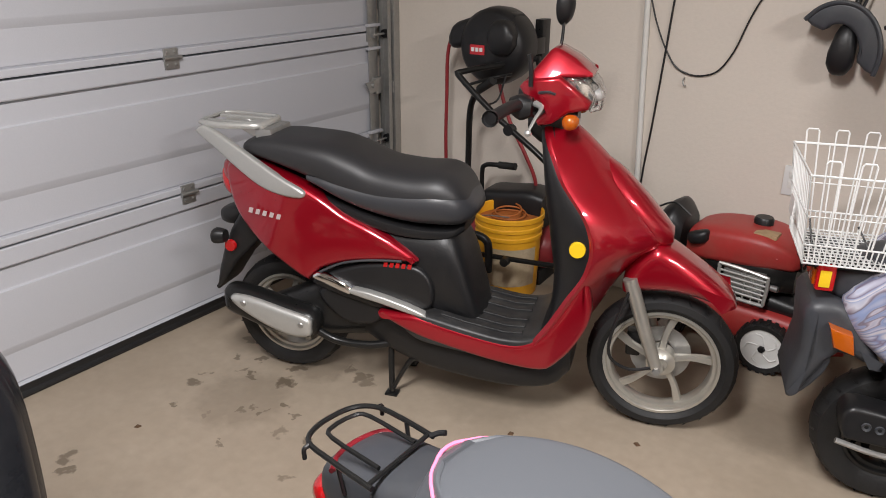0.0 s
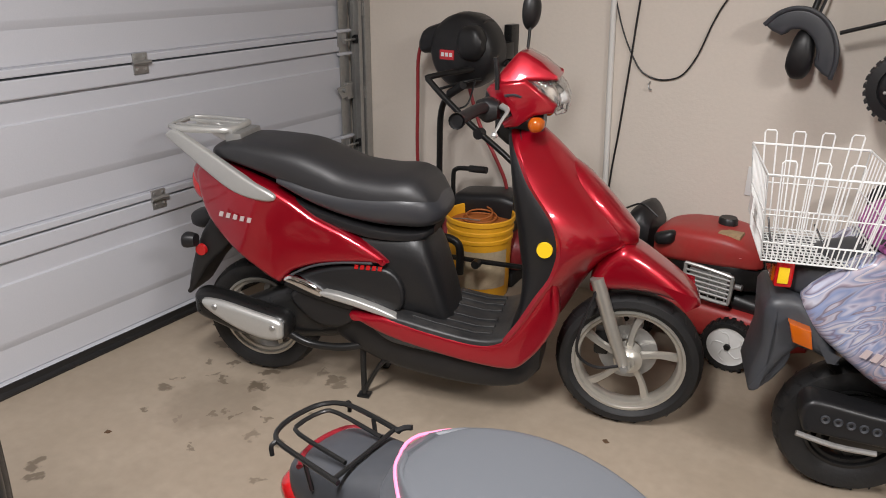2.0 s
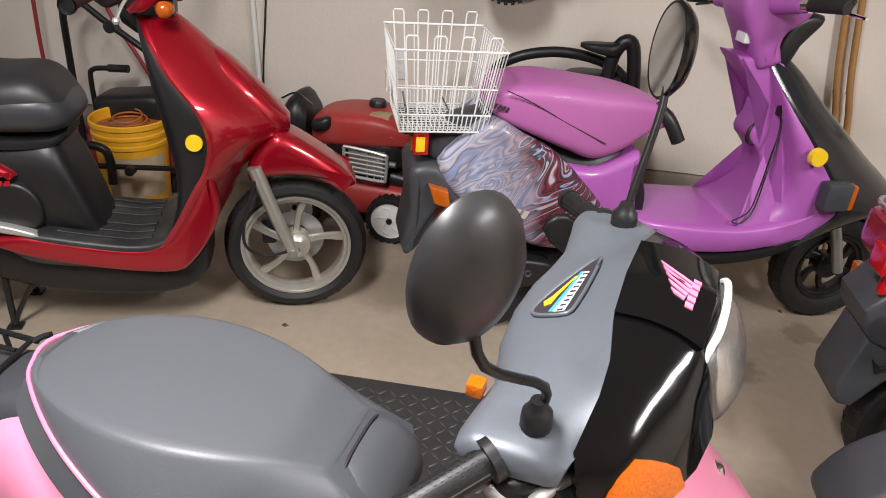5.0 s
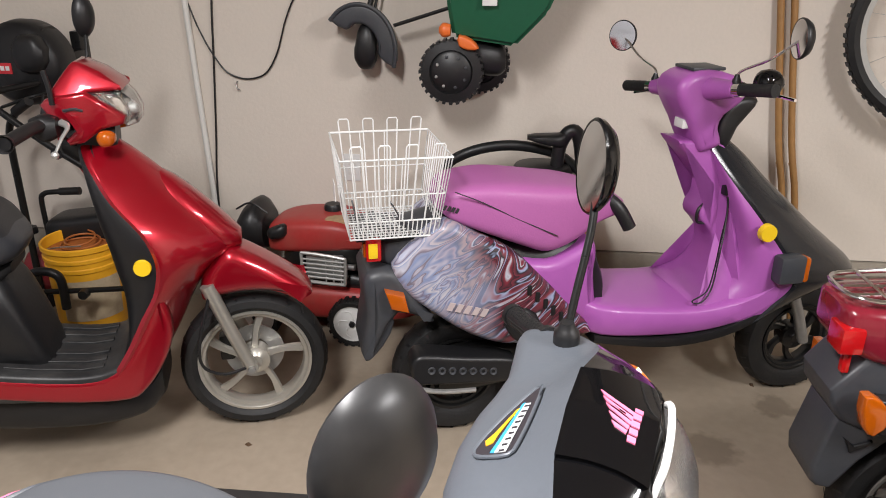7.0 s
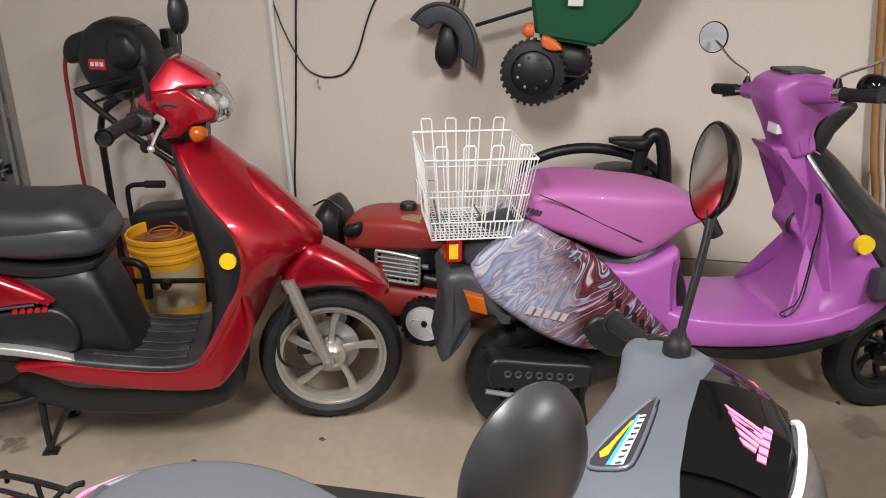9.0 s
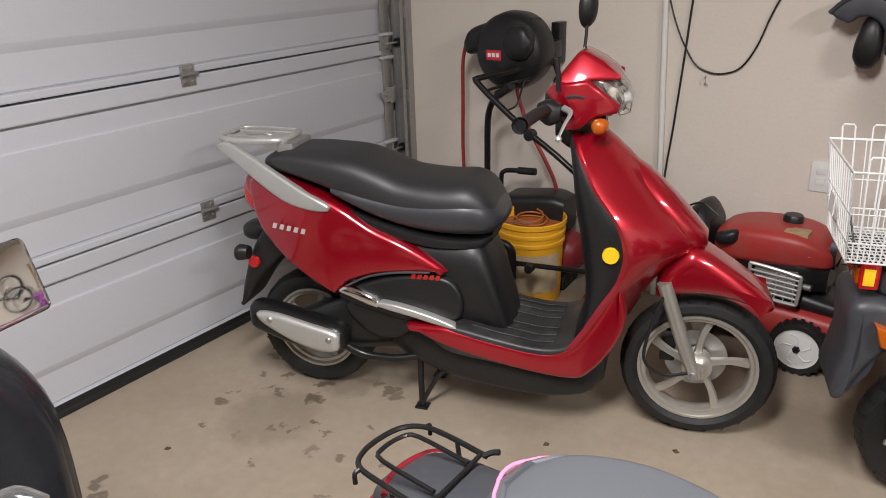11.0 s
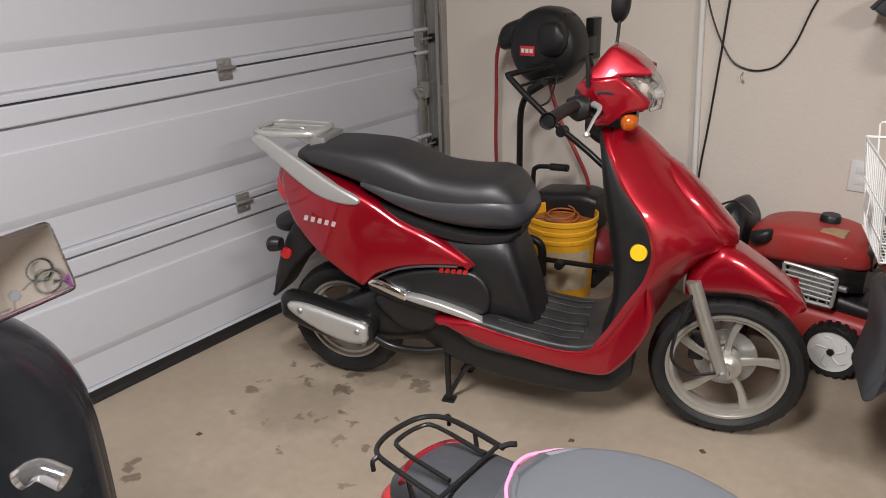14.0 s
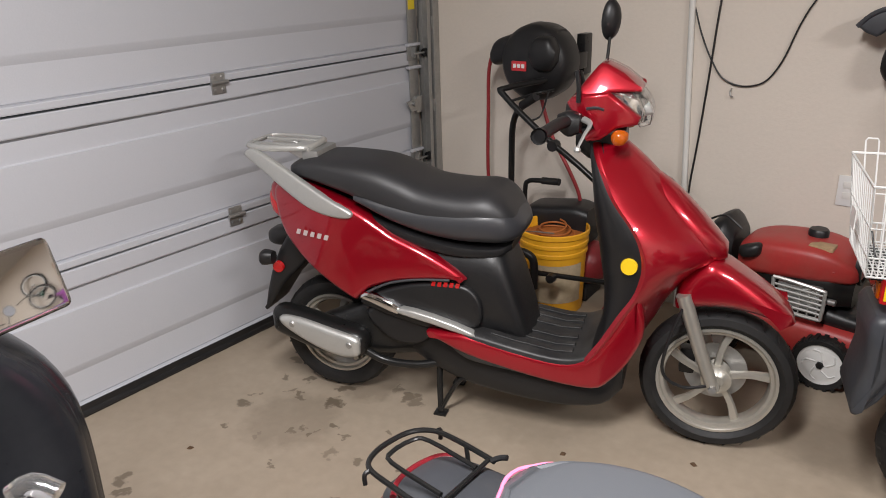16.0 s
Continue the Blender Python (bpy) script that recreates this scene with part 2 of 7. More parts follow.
def slab(outline, w0, w1, round_=0.02, n=3, bulge=None, bm=None, steps=4):
    """A side outline of (s, h) pairs, smoothed, filled between w0 and w1 with rounded rims."""
    line = [(p.x, p.y) for p in spline([(a, b, 0) for a, b in outline], n, True)] if n > 1 else list(outline)
    layers = []
    for i in range(steps + 1):
        a = math.pi / 2 * i / steps
        layers.append((w0 + round_ * (1 - math.sin(a)), round_ * (1 - math.cos(a))))
    lo = [(w0 + round_ * (1 - math.cos(math.pi / 2 * i / steps)), round_ * (1 - math.sin(math.pi / 2 * i / steps))) for i in range(steps + 1)]
    hi = [(w0 + w1 - w, d) for w, d in reversed(lo)]
    b = bmesh.new()
    vs = []
    for w, d in lo + hi:
        vs.append([b.verts.new((x, w, z)) for x, z in offset(line, d)])
    k = len(line)
    for r0, r1 in zip(vs, vs[1:]):
        for i in range(k):
            b.faces.new((r0[i], r0[(i + 1) % k], r1[(i + 1) % k], r1[i]))
    for r in (vs[0], vs[-1]):
        fc = b.faces.new(r)
        bmesh.ops.triangulate(b, faces=[fc])
    return join(bm, b)


def hull(stations, n=5, around=24, power=2.4, bm=None, axis=0):
    """A body along s from stations (s, low, high, half width[, middle]); cross-sections are rounded boxes."""
    st = spline([(s, lo, hi) for s, lo, hi, *_ in stations], n)
    wd = spline([(q[3], q[4] if len(q) > 4 else 0, 0) for q in stations], n)
    out = []
    for p, q in zip(st, wd):
        ring = []
        for j in range(around):
            a = 2 * math.pi * j / around
            c, s = math.cos(a), math.sin(a)
            y = q.x * math.copysign(abs(c) ** (2 / power), c) + q.y
            z = (p.y + p.z) / 2 + (p.z - p.y) / 2 * math.copysign(abs(s) ** (2 / power), s)
            ring.append((p.x, y, z))
        out.append(ring)
    return rings(out, bm=bm)


def mirrored(bm):
    """A copy on the other side of the middle plane."""
    b = bm.copy()
    for v in b.verts:
        v.co.y = -v.co.y
    bmesh.ops.reverse_faces(b, faces=b.faces)
    return b


def disc(centre, r, depth, normal="y", steps=28, dome=0.0):
    prof = [(0.0001, depth + dome), (r * 0.6, depth + dome * 0.7), (r * 0.93, depth + dome * 0.1), (r, depth * 0.6), (r, 0)]
    return lathe(prof, centre, normal, steps)

# ---- the garage ----
X1, Y0, H = 6.2, -6.4, 2.6


def plain(name, lo, hi, mat, label, bevel=0.0, category=""):
    return tagged(part(name, box(lo, hi, bevel), mat, None, label, smooth=bevel > 0), label, category, kind="structure")


plain("floor", (-0.3, Y0 - 0.2, -0.15), (X1 + 0.2, 0.2, 0.0), CONCRETE, "stained beige concrete garage floor slab", category="floor")
plain("ceiling", (-0.3, Y0 - 0.2, H), (X1 + 0.2, 0.2, H + 0.12), CEIL, "painted garage ceiling, its colour darkened for lack of light", category="ceiling")
plain("wall_north", (-0.3, 0.0, 0.29), (X1 + 0.2, 0.16, H), WALL, "beige painted drywall behind the scooters", category="wall")
plain("wall_east", (X1, Y0, 0.0), (X1 + 0.16, 0.0, H), WALL, "plain beige painted wall", category="wall")
plain("wall_south", (-0.3, Y0 - 0.16, 0.0), (X1 + 0.2, Y0, H), WALL, "plain beige painted wall", category="wall")
plain("wall_west", (-0.2, Y0, 2.14), (-0.06, 0.0, H), WALL, "beige header over the garage door", category="wall")
plain("trim", (-0.2, -0.085, 0.0), (-0.035, 0.0, 2.14), WALL, "beige painted jamb beside the garage door")
plain("baseboard", (-0.3, -0.012, 0.0), (X1, 0.16, 0.284), STEM, "raw concrete stem wall below the drywall")

# ---- garage door ----
def garage_door():
    door = tagged(new("garage_door"), "white steel sectional garage door, closed, with pressed horizontal ribs", "garage door")
    h, y0, y1 = 0.518, -5.2, -0.105
    shape = [(-0.034, 0.0), (0.0, 0.0), (0.002, 0.004), (0.002, 0.022), (0.0, 0.025), (-0.018, 0.027), (-0.013, 0.033), (-0.013, 0.142), (-0.010, 0.15), (-0.003, 0.168),
             (-0.002, 0.175), (-0.002, 0.367), (-0.009, 0.369), (-0.011, 0.374), (-0.012, 0.438), (-0.019, 0.443), (-0.016, 0.447), (0.0, 0.449), (0.002, 0.453), (0.002, 0.506), (0.0, 0.510), (-0.034, 0.510)]
    for k in range(4):
        z = 0.021 + k * h
        ring = [[(x, y, z + zz) for x, zz in shape] for y in (y0, y1)]
        part("section", rings(ring), DOOR, door, angle=20)
        stile = box((0.0, -0.172, z + 0.03), (0.006, -0.108, z + 0.49), 0.002)
        part("end_stile", stile, STEEL, door, "galvanised steel end stile")
    for k in (1, 2, 3):
        z = 0.019 + k * h
        hinge = box((0.0, -1.318, z - 0.042), (0.008, -1.255, z + 0.034), 0.003)
        join(hinge, tube([(0.014, -1.325, z), (0.014, -1.248, z)], 0.008, 1, 10))
        for dy in (-0.018, 0.018):
            for dz in (-0.026, 0.02):
                join(hinge, lathe([(0.0, 0.013), (0.006, 0.011), (0.007, 0.007)], (0, -1.287 + dy, z + dz), "x", 8))
        part("hinge", hinge, STEEL, door, "galvanised centre hinge")
        roller = box((0.0, -0.185, z - 0.045), (0.010, -0.115, z + 0.035), 0.003)
        join(roller, box((0.008, -0.16, z - 0.03), (0.035, -0.155, z + 0.02)))
        join(roller, tube([(0.028, -0.17, z - 0.015), (0.028, -0.06, z - 0.015)], 0.006, 1, 8))
        part("roller_hinge", roller, STEEL, door, "galvanised end hinge with roller")
        wheel = lathe([(0.0, 0.012), (0.02, 0.012), (0.022, 0.0), (0.02, -0.012), (0, -0.012)], (0.028, -0.07, z - 0.015), "y", 16)
        part("roller", wheel, BLACK, door)
        rail = box((0.0, -0.19, z - 0.086), (0.022, -0.098, z - 0.072), 0.004)
        join(rail, box((0.0, -0.19, z + 0.022), (0.022, -0.098, z + 0.036), 0.004))
        part("rib_cap", rail, DOOR, door)
    lock = box((0.0, -0.15, 0.755), (0.028, -0.098, 0.835), 0.004)
    join(lock, rings([[(0.03, -0.235, 0.82), (0.03, -0.15, 0.83), (0.03, -0.15, 0.775), (0.03, -0.20, 0.765)], [(0.036, -0.235, 0.82), (0.036, -0.15, 0.83), (0.036, -0.15, 0.775), (0.036, -0.20, 0.765)]]))
    join(lock, lathe([(0, 0.052), (0.012, 0.05), (0.013, 0.036)], (0, -0.185, 0.805), "x", 12))
    part("slide_lock", lock, STEEL, door, "galvanised slide lock")
    seal = rings([[(0.014, y, 0.0), (0.018, y, 0.010), (0.014, y, 0.02), (0.008, y, 0.024), (0.006, y, 0.044), (-0.03, y, 0.044), (-0.03, y, 0.0)] for y in (y0, y1)])
    part("bottom_seal", seal, BLACK, door, "black rubber bottom seal", angle=20)
    part("warning_label", box((0.006, -0.165, 1.245), (0.0075, -0.118, 1.40)), material("yellow_label", (0.75, 0.58, 0.03), 0.5, 0, 0.1, 60), door, "yellow warning label")
    track = tagged(new("door_track"), "galvanised steel vertical door track", "door track")
    prof = [(0.002, -0.055), (0.052, -0.055), (0.056, -0.062), (0.056, -0.085), (0.052, -0.085), (0.052, -0.060), (0.006, -0.060), (0.006, -0.085), (0.002, -0.085)]
    part("channel", rings([[(x, y, z) for x, y in prof] for z in (0.02, 2.2)]), STEEL, track, angle=20)
    for z in (0.35, 0.75, 1.15, 1.6):
        part("bracket", box((-0.034, -0.055, z), (0.06, -0.048, z + 0.06), 0.002), STEEL, track)
        part("bolt", lathe([(0, -0.009), (0.008, -0.008), (0.009, 0)], (0.03, -0.05, z + 0.03), "y", 8), STEEL, track)
    part("weather_strip", box((-0.036, -0.047, 0.0), (0.064, -0.001, 2.14), 0.004), STEEL, track, "galvanised angle against the wall")


garage_door()

# ---- scooters ----
def tyre(name, centre, radius, width, rim, thing, label="black rubber tyre"):
    r, w = radius, width / 2
    prof = [(rim, -w * 0.62), (rim + 0.012, -w * 0.80), (r * 0.84, -w), (r * 0.93, -w * 0.93), (r * 0.985, -w * 0.55), (r, 0),
            (r * 0.985, w * 0.55), (r * 0.93, w * 0.93), (r * 0.84, w), (rim + 0.012, w * 0.80), (rim, w * 0.62)]
    body = part(name, lathe(prof, centre, "y", 48, closed=True), RUBBER, thing, label)
    grooves = bmesh.new()
    for i in range(26):
        a = 2 * math.pi * i / 26
        for side in (-1, 1):
            b = box((-0.003, side * w * 0.25, 0), (0.003, side * w * 0.86, 0.0012))
            for v in b.verts:
                lift = r * (1 - 0.055 * (abs(v.co.y) / w) ** 2.6)
                v.co = Vector(centre) + Matrix.Rotation(a, 3, "Y") @ Vector((v.co.x + abs(v.co.y) * 0.35, v.co.y, v.co.z + lift - 0.0004))
            join(grooves, b)
    part("tread", grooves, BLACK, body, "fine tread blocks", smooth=False)["kind"] = "stuff"
    return body


def rim_with_spokes(centre, rim, width, spokes, thing, mat, hub=0.045, label="champagne five-spoke alloy rim", twist=0.35):
    w = width / 2
    prof = [(rim + 0.002, -w), (rim + 0.002, -w * 0.8), (rim - 0.012, -w * 0.7), (rim - 0.016, 0), (rim - 0.012, w * 0.7), (rim + 0.002, w * 0.8), (rim + 0.002, w), (rim - 0.006, w), (rim - 0.010, w * 0.86), (rim - 0.011, w * 0.72), (rim - 0.020, w * 0.66), (rim - 0.023, w * 0.5), (rim - 0.024, 0), (rim - 0.023, -w * 0.5), (rim - 0.020, -w * 0.66), (rim - 0.011, -w * 0.72), (rim - 0.010, -w * 0.86), (rim - 0.006, -w)]
    body = part("rim", lathe(prof, centre, "y", 48, closed=True), mat, thing, label)
    for i in range(spokes):
        a = 2 * math.pi * i / spokes + 0.3
        line = []
        for u in (0, 0.3, 0.62, 1.0):
            rr = hub * 0.7 + (rim - 0.020 - hub * 0.7) * u
            aa = a + twist * (u + 0.45 * max(0.0, u - 0.55))
            line.append((math.cos(aa) * rr, 0, math.sin(aa) * rr))
        b = tube(line, lambda u: 0.0150 - 0.0035 * math.sin(math.pi * min(1, u * 1.1)), 4, 8, flat=0.9)
        for v in b.verts:
            v.co.y = max(-0.011, min(0.011, v.co.y * 1.2))
            v.co += Vector(centre)
        part("spoke", b, mat, body)
    hubm = lathe([(0, -w * 1.1), (hub * 0.45, -w * 1.1), (hub * 0.5, -w), (hub, -w * 0.75), (hub, w * 0.75), (hub * 0.5, w), (hub * 0.45, w * 1.1), (0, w * 1.1)], centre, "y", 28)
    part("hub", hubm, mat, body)
    return body


def mirror_on_stalk(thing, base, bend, head, r, facing, stalk_mat=BLACK_METAL, tall=1.0, shell=BLACK, rr=0.005, name="mirror", centre=None):
    """facing: the way that the glass looks."""
    m = part(name, tube([base, bend[0], bend[1], head], rr, 4, 10), stalk_mat, thing, "rear-view mirror on a thin stalk")
    prof = [(0.0001, 0.026), (r * 0.45, 0.024), (r * 0.8, 0.015), (r * 0.97, 0.003), (r, -0.004), (r * 0.97, -0.007), (r * 0.93, -0.007)]
    b = lathe(prof, (0, 0, 0), "z", 36)
    glass = lathe([(0.0001, -0.005), (r * 0.93, -0.005), (r * 0.93, -0.0065), (0.0001, -0.0065)], (0, 0, 0), "z", 36)
    turn = Vector(facing).to_track_quat("-Z", "Y").to_matrix()
    for bb in (b, glass):
        for v in bb.verts:
            v.co = Vector(centre or head) + turn @ Vector((v.co.x, v.co.y * tall, v.co.z))
    part("mirror_shell", b, shell, m)
    part("mirror_glass", glass, MIRROR, m, "reflecting glass")
    part("stalk_boot", lathe([(0.0, 0.022), (rr * 1.6, 0.022), (rr * 2.2, 0.012), (rr * 3.0, 0.008), (rr * 3.2, 0.0), (rr * 3.2, -0.01)], base, "z", 16), BLACK, m)
    return m


def letters(thing, centre, width, height, n, slope, w, mat, name="name_badge", lean=0.25, gap=0.35):
    """A badge of plain bars."""
    b = bmesh.new()
    step = width / n
    d = Vector((math.cos(slope), 0, math.sin(slope)))
    u = Vector((-math.sin(slope) + lean * math.cos(slope), 0, math.cos(slope)))
    for i in range(n):
        p = Vector(centre) + d * (i - (n - 1) / 2) * step
        ww = step * (1 - gap)
        q = [p + d * (sx * ww / 2) + u * (sz * height / 2) for sx, sz in ((-1, -1), (1, -1), (1, 1), (-1, 1))]
        join(b, rings([[(v.x, w, v.z) for v in q], [(v.x, w + math.copysign(0.002, w), v.z) for v in q]]))
    return part(name, b, mat, thing, "raised badge", smooth=False)


def red_scooter():
    k = root("scooter", 0.592, -1.320, 0, 17.9, "metallic red motor scooter with black seat and silver grab rail", "motor scooter")
    # wheels
    tyre("rear_tyre", (0, 0, 0.215), 0.215, 0.10, 0.150, k)
    rim_with_spokes((0, 0, 0.215), 0.150, 0.075, 5, k, ALLOY, twist=-0.14)
    tyre("front_tyre", (1.283, 0, 0.232), 0.232, 0.09, 0.176, k)
    rim_with_spokes((1.283, 0, 0.232), 0.176, 0.07, 5, k, ALLOY, twist=-0.14)
    part("brake_disc", lathe([(0.045, 0.035), (0.095, 0.035), (0.095, 0.039), (0.045, 0.039)], (1.28, 0, 0.234), "y", 32, closed=True), STEEL, k)
    part("brake_caliper", box((1.17, 0.03, 0.21), (1.22, 0.075, 0.30), 0.012), BLACK_METAL, k)
    for sd in (-1, 1):
        fork = tube([(1.165, sd * 0.078, 0.53), (1.225, sd * 0.078, 0.36), (1.27, sd * 0.078, 0.245)], lambda u: 0.022 - 0.003 * u, 3, 12)
        join(fork, lathe([(0, -0.014), (0.02, -0.014), (0.024, 0), (0.02, 0.014), (0, 0.014)], (1.272, sd * 0.074, 0.240), "y", 14))
        part("fork_leg", fork, ALLOY, k, "champagne painted fork leg")
        part("axle_nut", lathe([(0, sd * 0.02), (0.012, sd * 0.018), (0.013, 0)], (1.272, sd * 0.088, 0.240), "y", 6), STEEL, k)
    part("brake_hose", tube([(1.17, -0.09, 0.50), (1.13, -0.11, 0.36), (1.13, -0.10, 0.27), (1.19, -0.09, 0.23), (1.265, -0.085, 0.245)], 0.005, 5, 8), BLACK, k)
    # fender
    fender = [(1.145, 0.475), (1.155, 0.56), (1.20, 0.618), (1.25, 0.635), (1.33, 0.592), (1.43, 0.520), (1.475, 0.468), (1.44, 0.460), (1.36, 0.482), (1.28, 0.490), (1.20, 0.482)]
    part("front_fender", slab(fender, -0.085, 0.085, 0.045, 4, steps=6), RED, k, "red front fender")
    # seat
    seat = [(-0.112, 0.808, 0.836, 0.055), (-0.085, 0.800, 0.852, 0.095), (0.0, 0.788, 0.874, 0.122), (0.128, 0.752, 0.873, 0.138), (0.215, 0.712, 0.866, 0.142), (0.300, 0.672, 0.840, 0.144), (0.374, 0.650, 0.813, 0.146),
            (0.484, 0.634, 0.803, 0.150), (0.574, 0.632, 0.806, 0.146), (0.625, 0.634, 0.784, 0.130), (0.660, 0.648, 0.738, 0.10), (0.678, 0.670, 0.705, 0.06)]
    part("seat", hull(seat, 5, 36, 3.2), BLACK_VINYL, k, "long black vinyl dual seat with a raised rear")
    bolster = [(0.150, 0.742, 0.782, 0.138), (0.20, 0.718, 0.780, 0.147), (0.270, 0.682, 0.772, 0.150), (0.374, 0.648, 0.764, 0.153), (0.484, 0.632, 0.770, 0.157), (0.574, 0.630, 0.778, 0.153), (0.632, 0.633, 0.764, 0.135), (0.668, 0.650, 0.728, 0.100), (0.686, 0.672, 0.702, 0.055)]
    part("seat_bolster", hull(bolster, 5, 32, 2.6), GREY_SEAT, k, "smooth black seat front and flanks")
    part("seat_base", hull([(-0.11, 0.765, 0.80, 0.08), (0.05, 0.72, 0.76, 0.12), (0.25, 0.64, 0.69, 0.13), (0.45, 0.59, 0.64, 0.13), (0.60, 0.59, 0.63, 0.11), (0.65, 0.61, 0.64, 0.07)], 4, 20, 4), BLACK, k)
    # rear body
    core = [(-0.15, 0.70, 0.775, 0.06), (-0.08, 0.58, 0.79, 0.09), (0.0, 0.52, 0.78, 0.105), (0.1, 0.45, 0.75, 0.11), (0.25, 0.40, 0.70, 0.115), (0.4, 0.36, 0.64, 0.125), (0.53, 0.31, 0.635, 0.130), (0.605, 0.30, 0.630, 0.128), (0.645, 0.29, 0.575, 0.122), (0.675, 0.29, 0.48, 0.115), (0.70, 0.29, 0.39, 0.10), (0.715, 0.29, 0.33, 0.08)]
    part("centre_body", hull(core, 4, 24, 3), BLACK, k, "black plastic centre body")
    panel = [(-0.161, 0.763), (-0.163, 0.701), (-0.132, 0.606), (-0.036, 0.515), (0.060, 0.453), (0.128, 0.413), (0.150, 0.424), (0.185, 0.456), (0.245, 0.482), (0.306, 0.499), (0.42, 0.515), (0.512, 0.521), (0.512, 0.536), (0.458, 0.570), (0.367, 0.616), (0.274, 0.655), (0.154, 0.727), (-0.029, 0.790), (-0.110, 0.792)]
    for sd in (-1, 1):
        b = slab(panel, 0.07, 0.152, 0.020, 3, steps=6)
        for v in b.verts:
            u = min(1, max(0, (v.co.x + 0.165) / 0.25))
            v.co.y *= sd * (0.62 + 0.38 * math.sin(u * math.pi / 2))
        part("side_panel", b, RED, k, "metallic red tail panel")
    tail = [(-0.20, 0.742, 0.765, 0.03), (-0.185, 0.70, 0.782, 0.075), (-0.14, 0.66, 0.795, 0.095), (-0.08, 0.66, 0.80, 0.10), (0.0, 0.70, 0.79, 0.08)]
    part("tail_cowl", hull(tail, 4, 24, 2.6), RED, k, "red tail cowl")
    part("tail_light", hull([(-0.212, 0.70, 0.74, 0.03), (-0.205, 0.665, 0.75, 0.06), (-0.17, 0.64, 0.74, 0.085), (-0.12, 0.62, 0.70, 0.08)], 3, 20, 2.6), REDLENS, k, "dark red tail light")
    letters(k, (0.00, -0.152, 0.632), 0.125, 0.017, 5, -0.13, -0.150, LETTER, gap=0.45)
    letters(k, (0.455, -0.12, 0.505), 0.10, 0.016, 5, 0.02, -0.146, REDLENS)
    # black side covers
    cover = [(0.150, 0.405), (0.203, 0.444), (0.322, 0.489), (0.43, 0.506), (0.515, 0.504), (0.556, 0.472), (0.572, 0.42), (0.556, 0.365), (0.47, 0.345), (0.394, 0.340), (0.30, 0.358), (0.217, 0.378)]
    for sd in (-1, 1):
        b = slab(cover, 0.09, 0.146, 0.014, 3)
        for v in b.verts:
            v.co.y *= sd
        part("side_cover", b, BLACK, k, "black plastic side cover")
    trim = tube([(0.165, -0.148, 0.435), (0.20, -0.150, 0.458), (0.27, -0.150, 0.492), (0.363, -0.150, 0.513), (0.47, -0.150, 0.523)], 0.004, 4, 6)
    part("cover_trim", trim, DARK_GREY, k)
    peg = slab([(0.30, 0.395), (0.40, 0.375), (0.54, 0.345), (0.545, 0.362), (0.42, 0.398), (0.31, 0.415)], -0.175, -0.14, 0.008, 2)
    part("passenger_footpeg", peg, SILVER, k, "silver folding passenger footpeg")
    part("footpeg_hinge", slab([(0.16, 0.43), (0.20, 0.415), (0.29, 0.385), (0.30, 0.41), (0.24, 0.44), (0.18, 0.45)], -0.165, -0.135, 0.010, 2), CHROME, k, "bright metal footpeg bracket")
    # floorboard and lower body
    part("floorboard", hull([(0.46, 0.28, 0.360, 0.14), (0.52, 0.26, 0.362, 0.172), (0.58, 0.25, 0.355, 0.177), (0.68, 0.24, 0.336, 0.177), (0.80, 0.23, 0.320, 0.177), (0.88, 0.23, 0.328, 0.176), (0.93, 0.24, 0.362, 0.172), (0.96, 0.26, 0.40, 0.15)], 3, 28, 9), SCUFFED, k, "black footboard, scuffed and dusty")
    for sd in (-1, 1):
        for c in (0.035, 0.085, 0.130):
            part("footboard_rib", slab([(0.60, 0.340), (0.60, 0.356), (0.68, 0.341), (0.80, 0.325), (0.86, 0.329), (0.86, 0.315), (0.80, 0.31), (0.68, 0.325)], sd * c - 0.012, sd * c + 0.012, 0.002, 1), SCUFFED, k)
    strip = [(0.392, 0.344), (0.47, 0.350), (0.538, 0.350), (0.682, 0.322), (0.80, 0.306), (0.870, 0.312), (0.920, 0.344), (0.950, 0.387), (0.993, 0.466), (1.035, 0.560), (1.062, 0.500), (1.066, 0.42), (1.03, 0.33), (0.978, 0.258), (0.925, 0.223), (0.787, 0.229), (0.608, 0.259), (0.515, 0.284), (0.44, 0.315)]
    for sd in (-1, 1):
        b = slab(strip, 0.12, 0.180, 0.02, 3)
        for v in b.verts:
            v.co.y *= sd
        part("lower_fairing", b, RED, k, "red lower fairing")
    part("belly_pan", hull([(0.30, 0.20, 0.34, 0.08), (0.40, 0.16, 0.33, 0.11), (0.55, 0.13, 0.28, 0.14), (0.80, 0.11, 0.25, 0.145), (0.95, 0.13, 0.24, 0.13), (1.01, 0.18, 0.30, 0.10)], 3, 20, 4), BLACK, k, "black belly pan")
    # leg shield
    shell, inner = [], []
    rows = [(0.975, 0.955, 0.895, 0.055, 0.862), (0.94, 1.00, 0.905, 0.105, 0.868), (0.88, 1.065, 0.935, 0.150, 0.878), (0.82, 1.12, 0.968, 0.172, 0.885), (0.74, 1.20, 1.030, 0.190, 0.893), (0.68, 1.252, 1.055, 0.195, 0.905),
            (0.635, 1.262, 1.060, 0.194, 0.912), (0.60, 1.215, 1.055, 0.192, 0.918), (0.55, 1.165, 1.040, 0.188, 0.928), (0.48, 1.120, 1.000, 0.186, 0.934), (0.40, 1.080, 0.960, 0.182, 0.928), (0.31, 1.03, 0.905, 0.180, 0.900), (0.23, 0.985, 0.88, 0.165, 0.88)]
    line = spline([(a, b, c) for a, b, c, d, e in rows], 3)
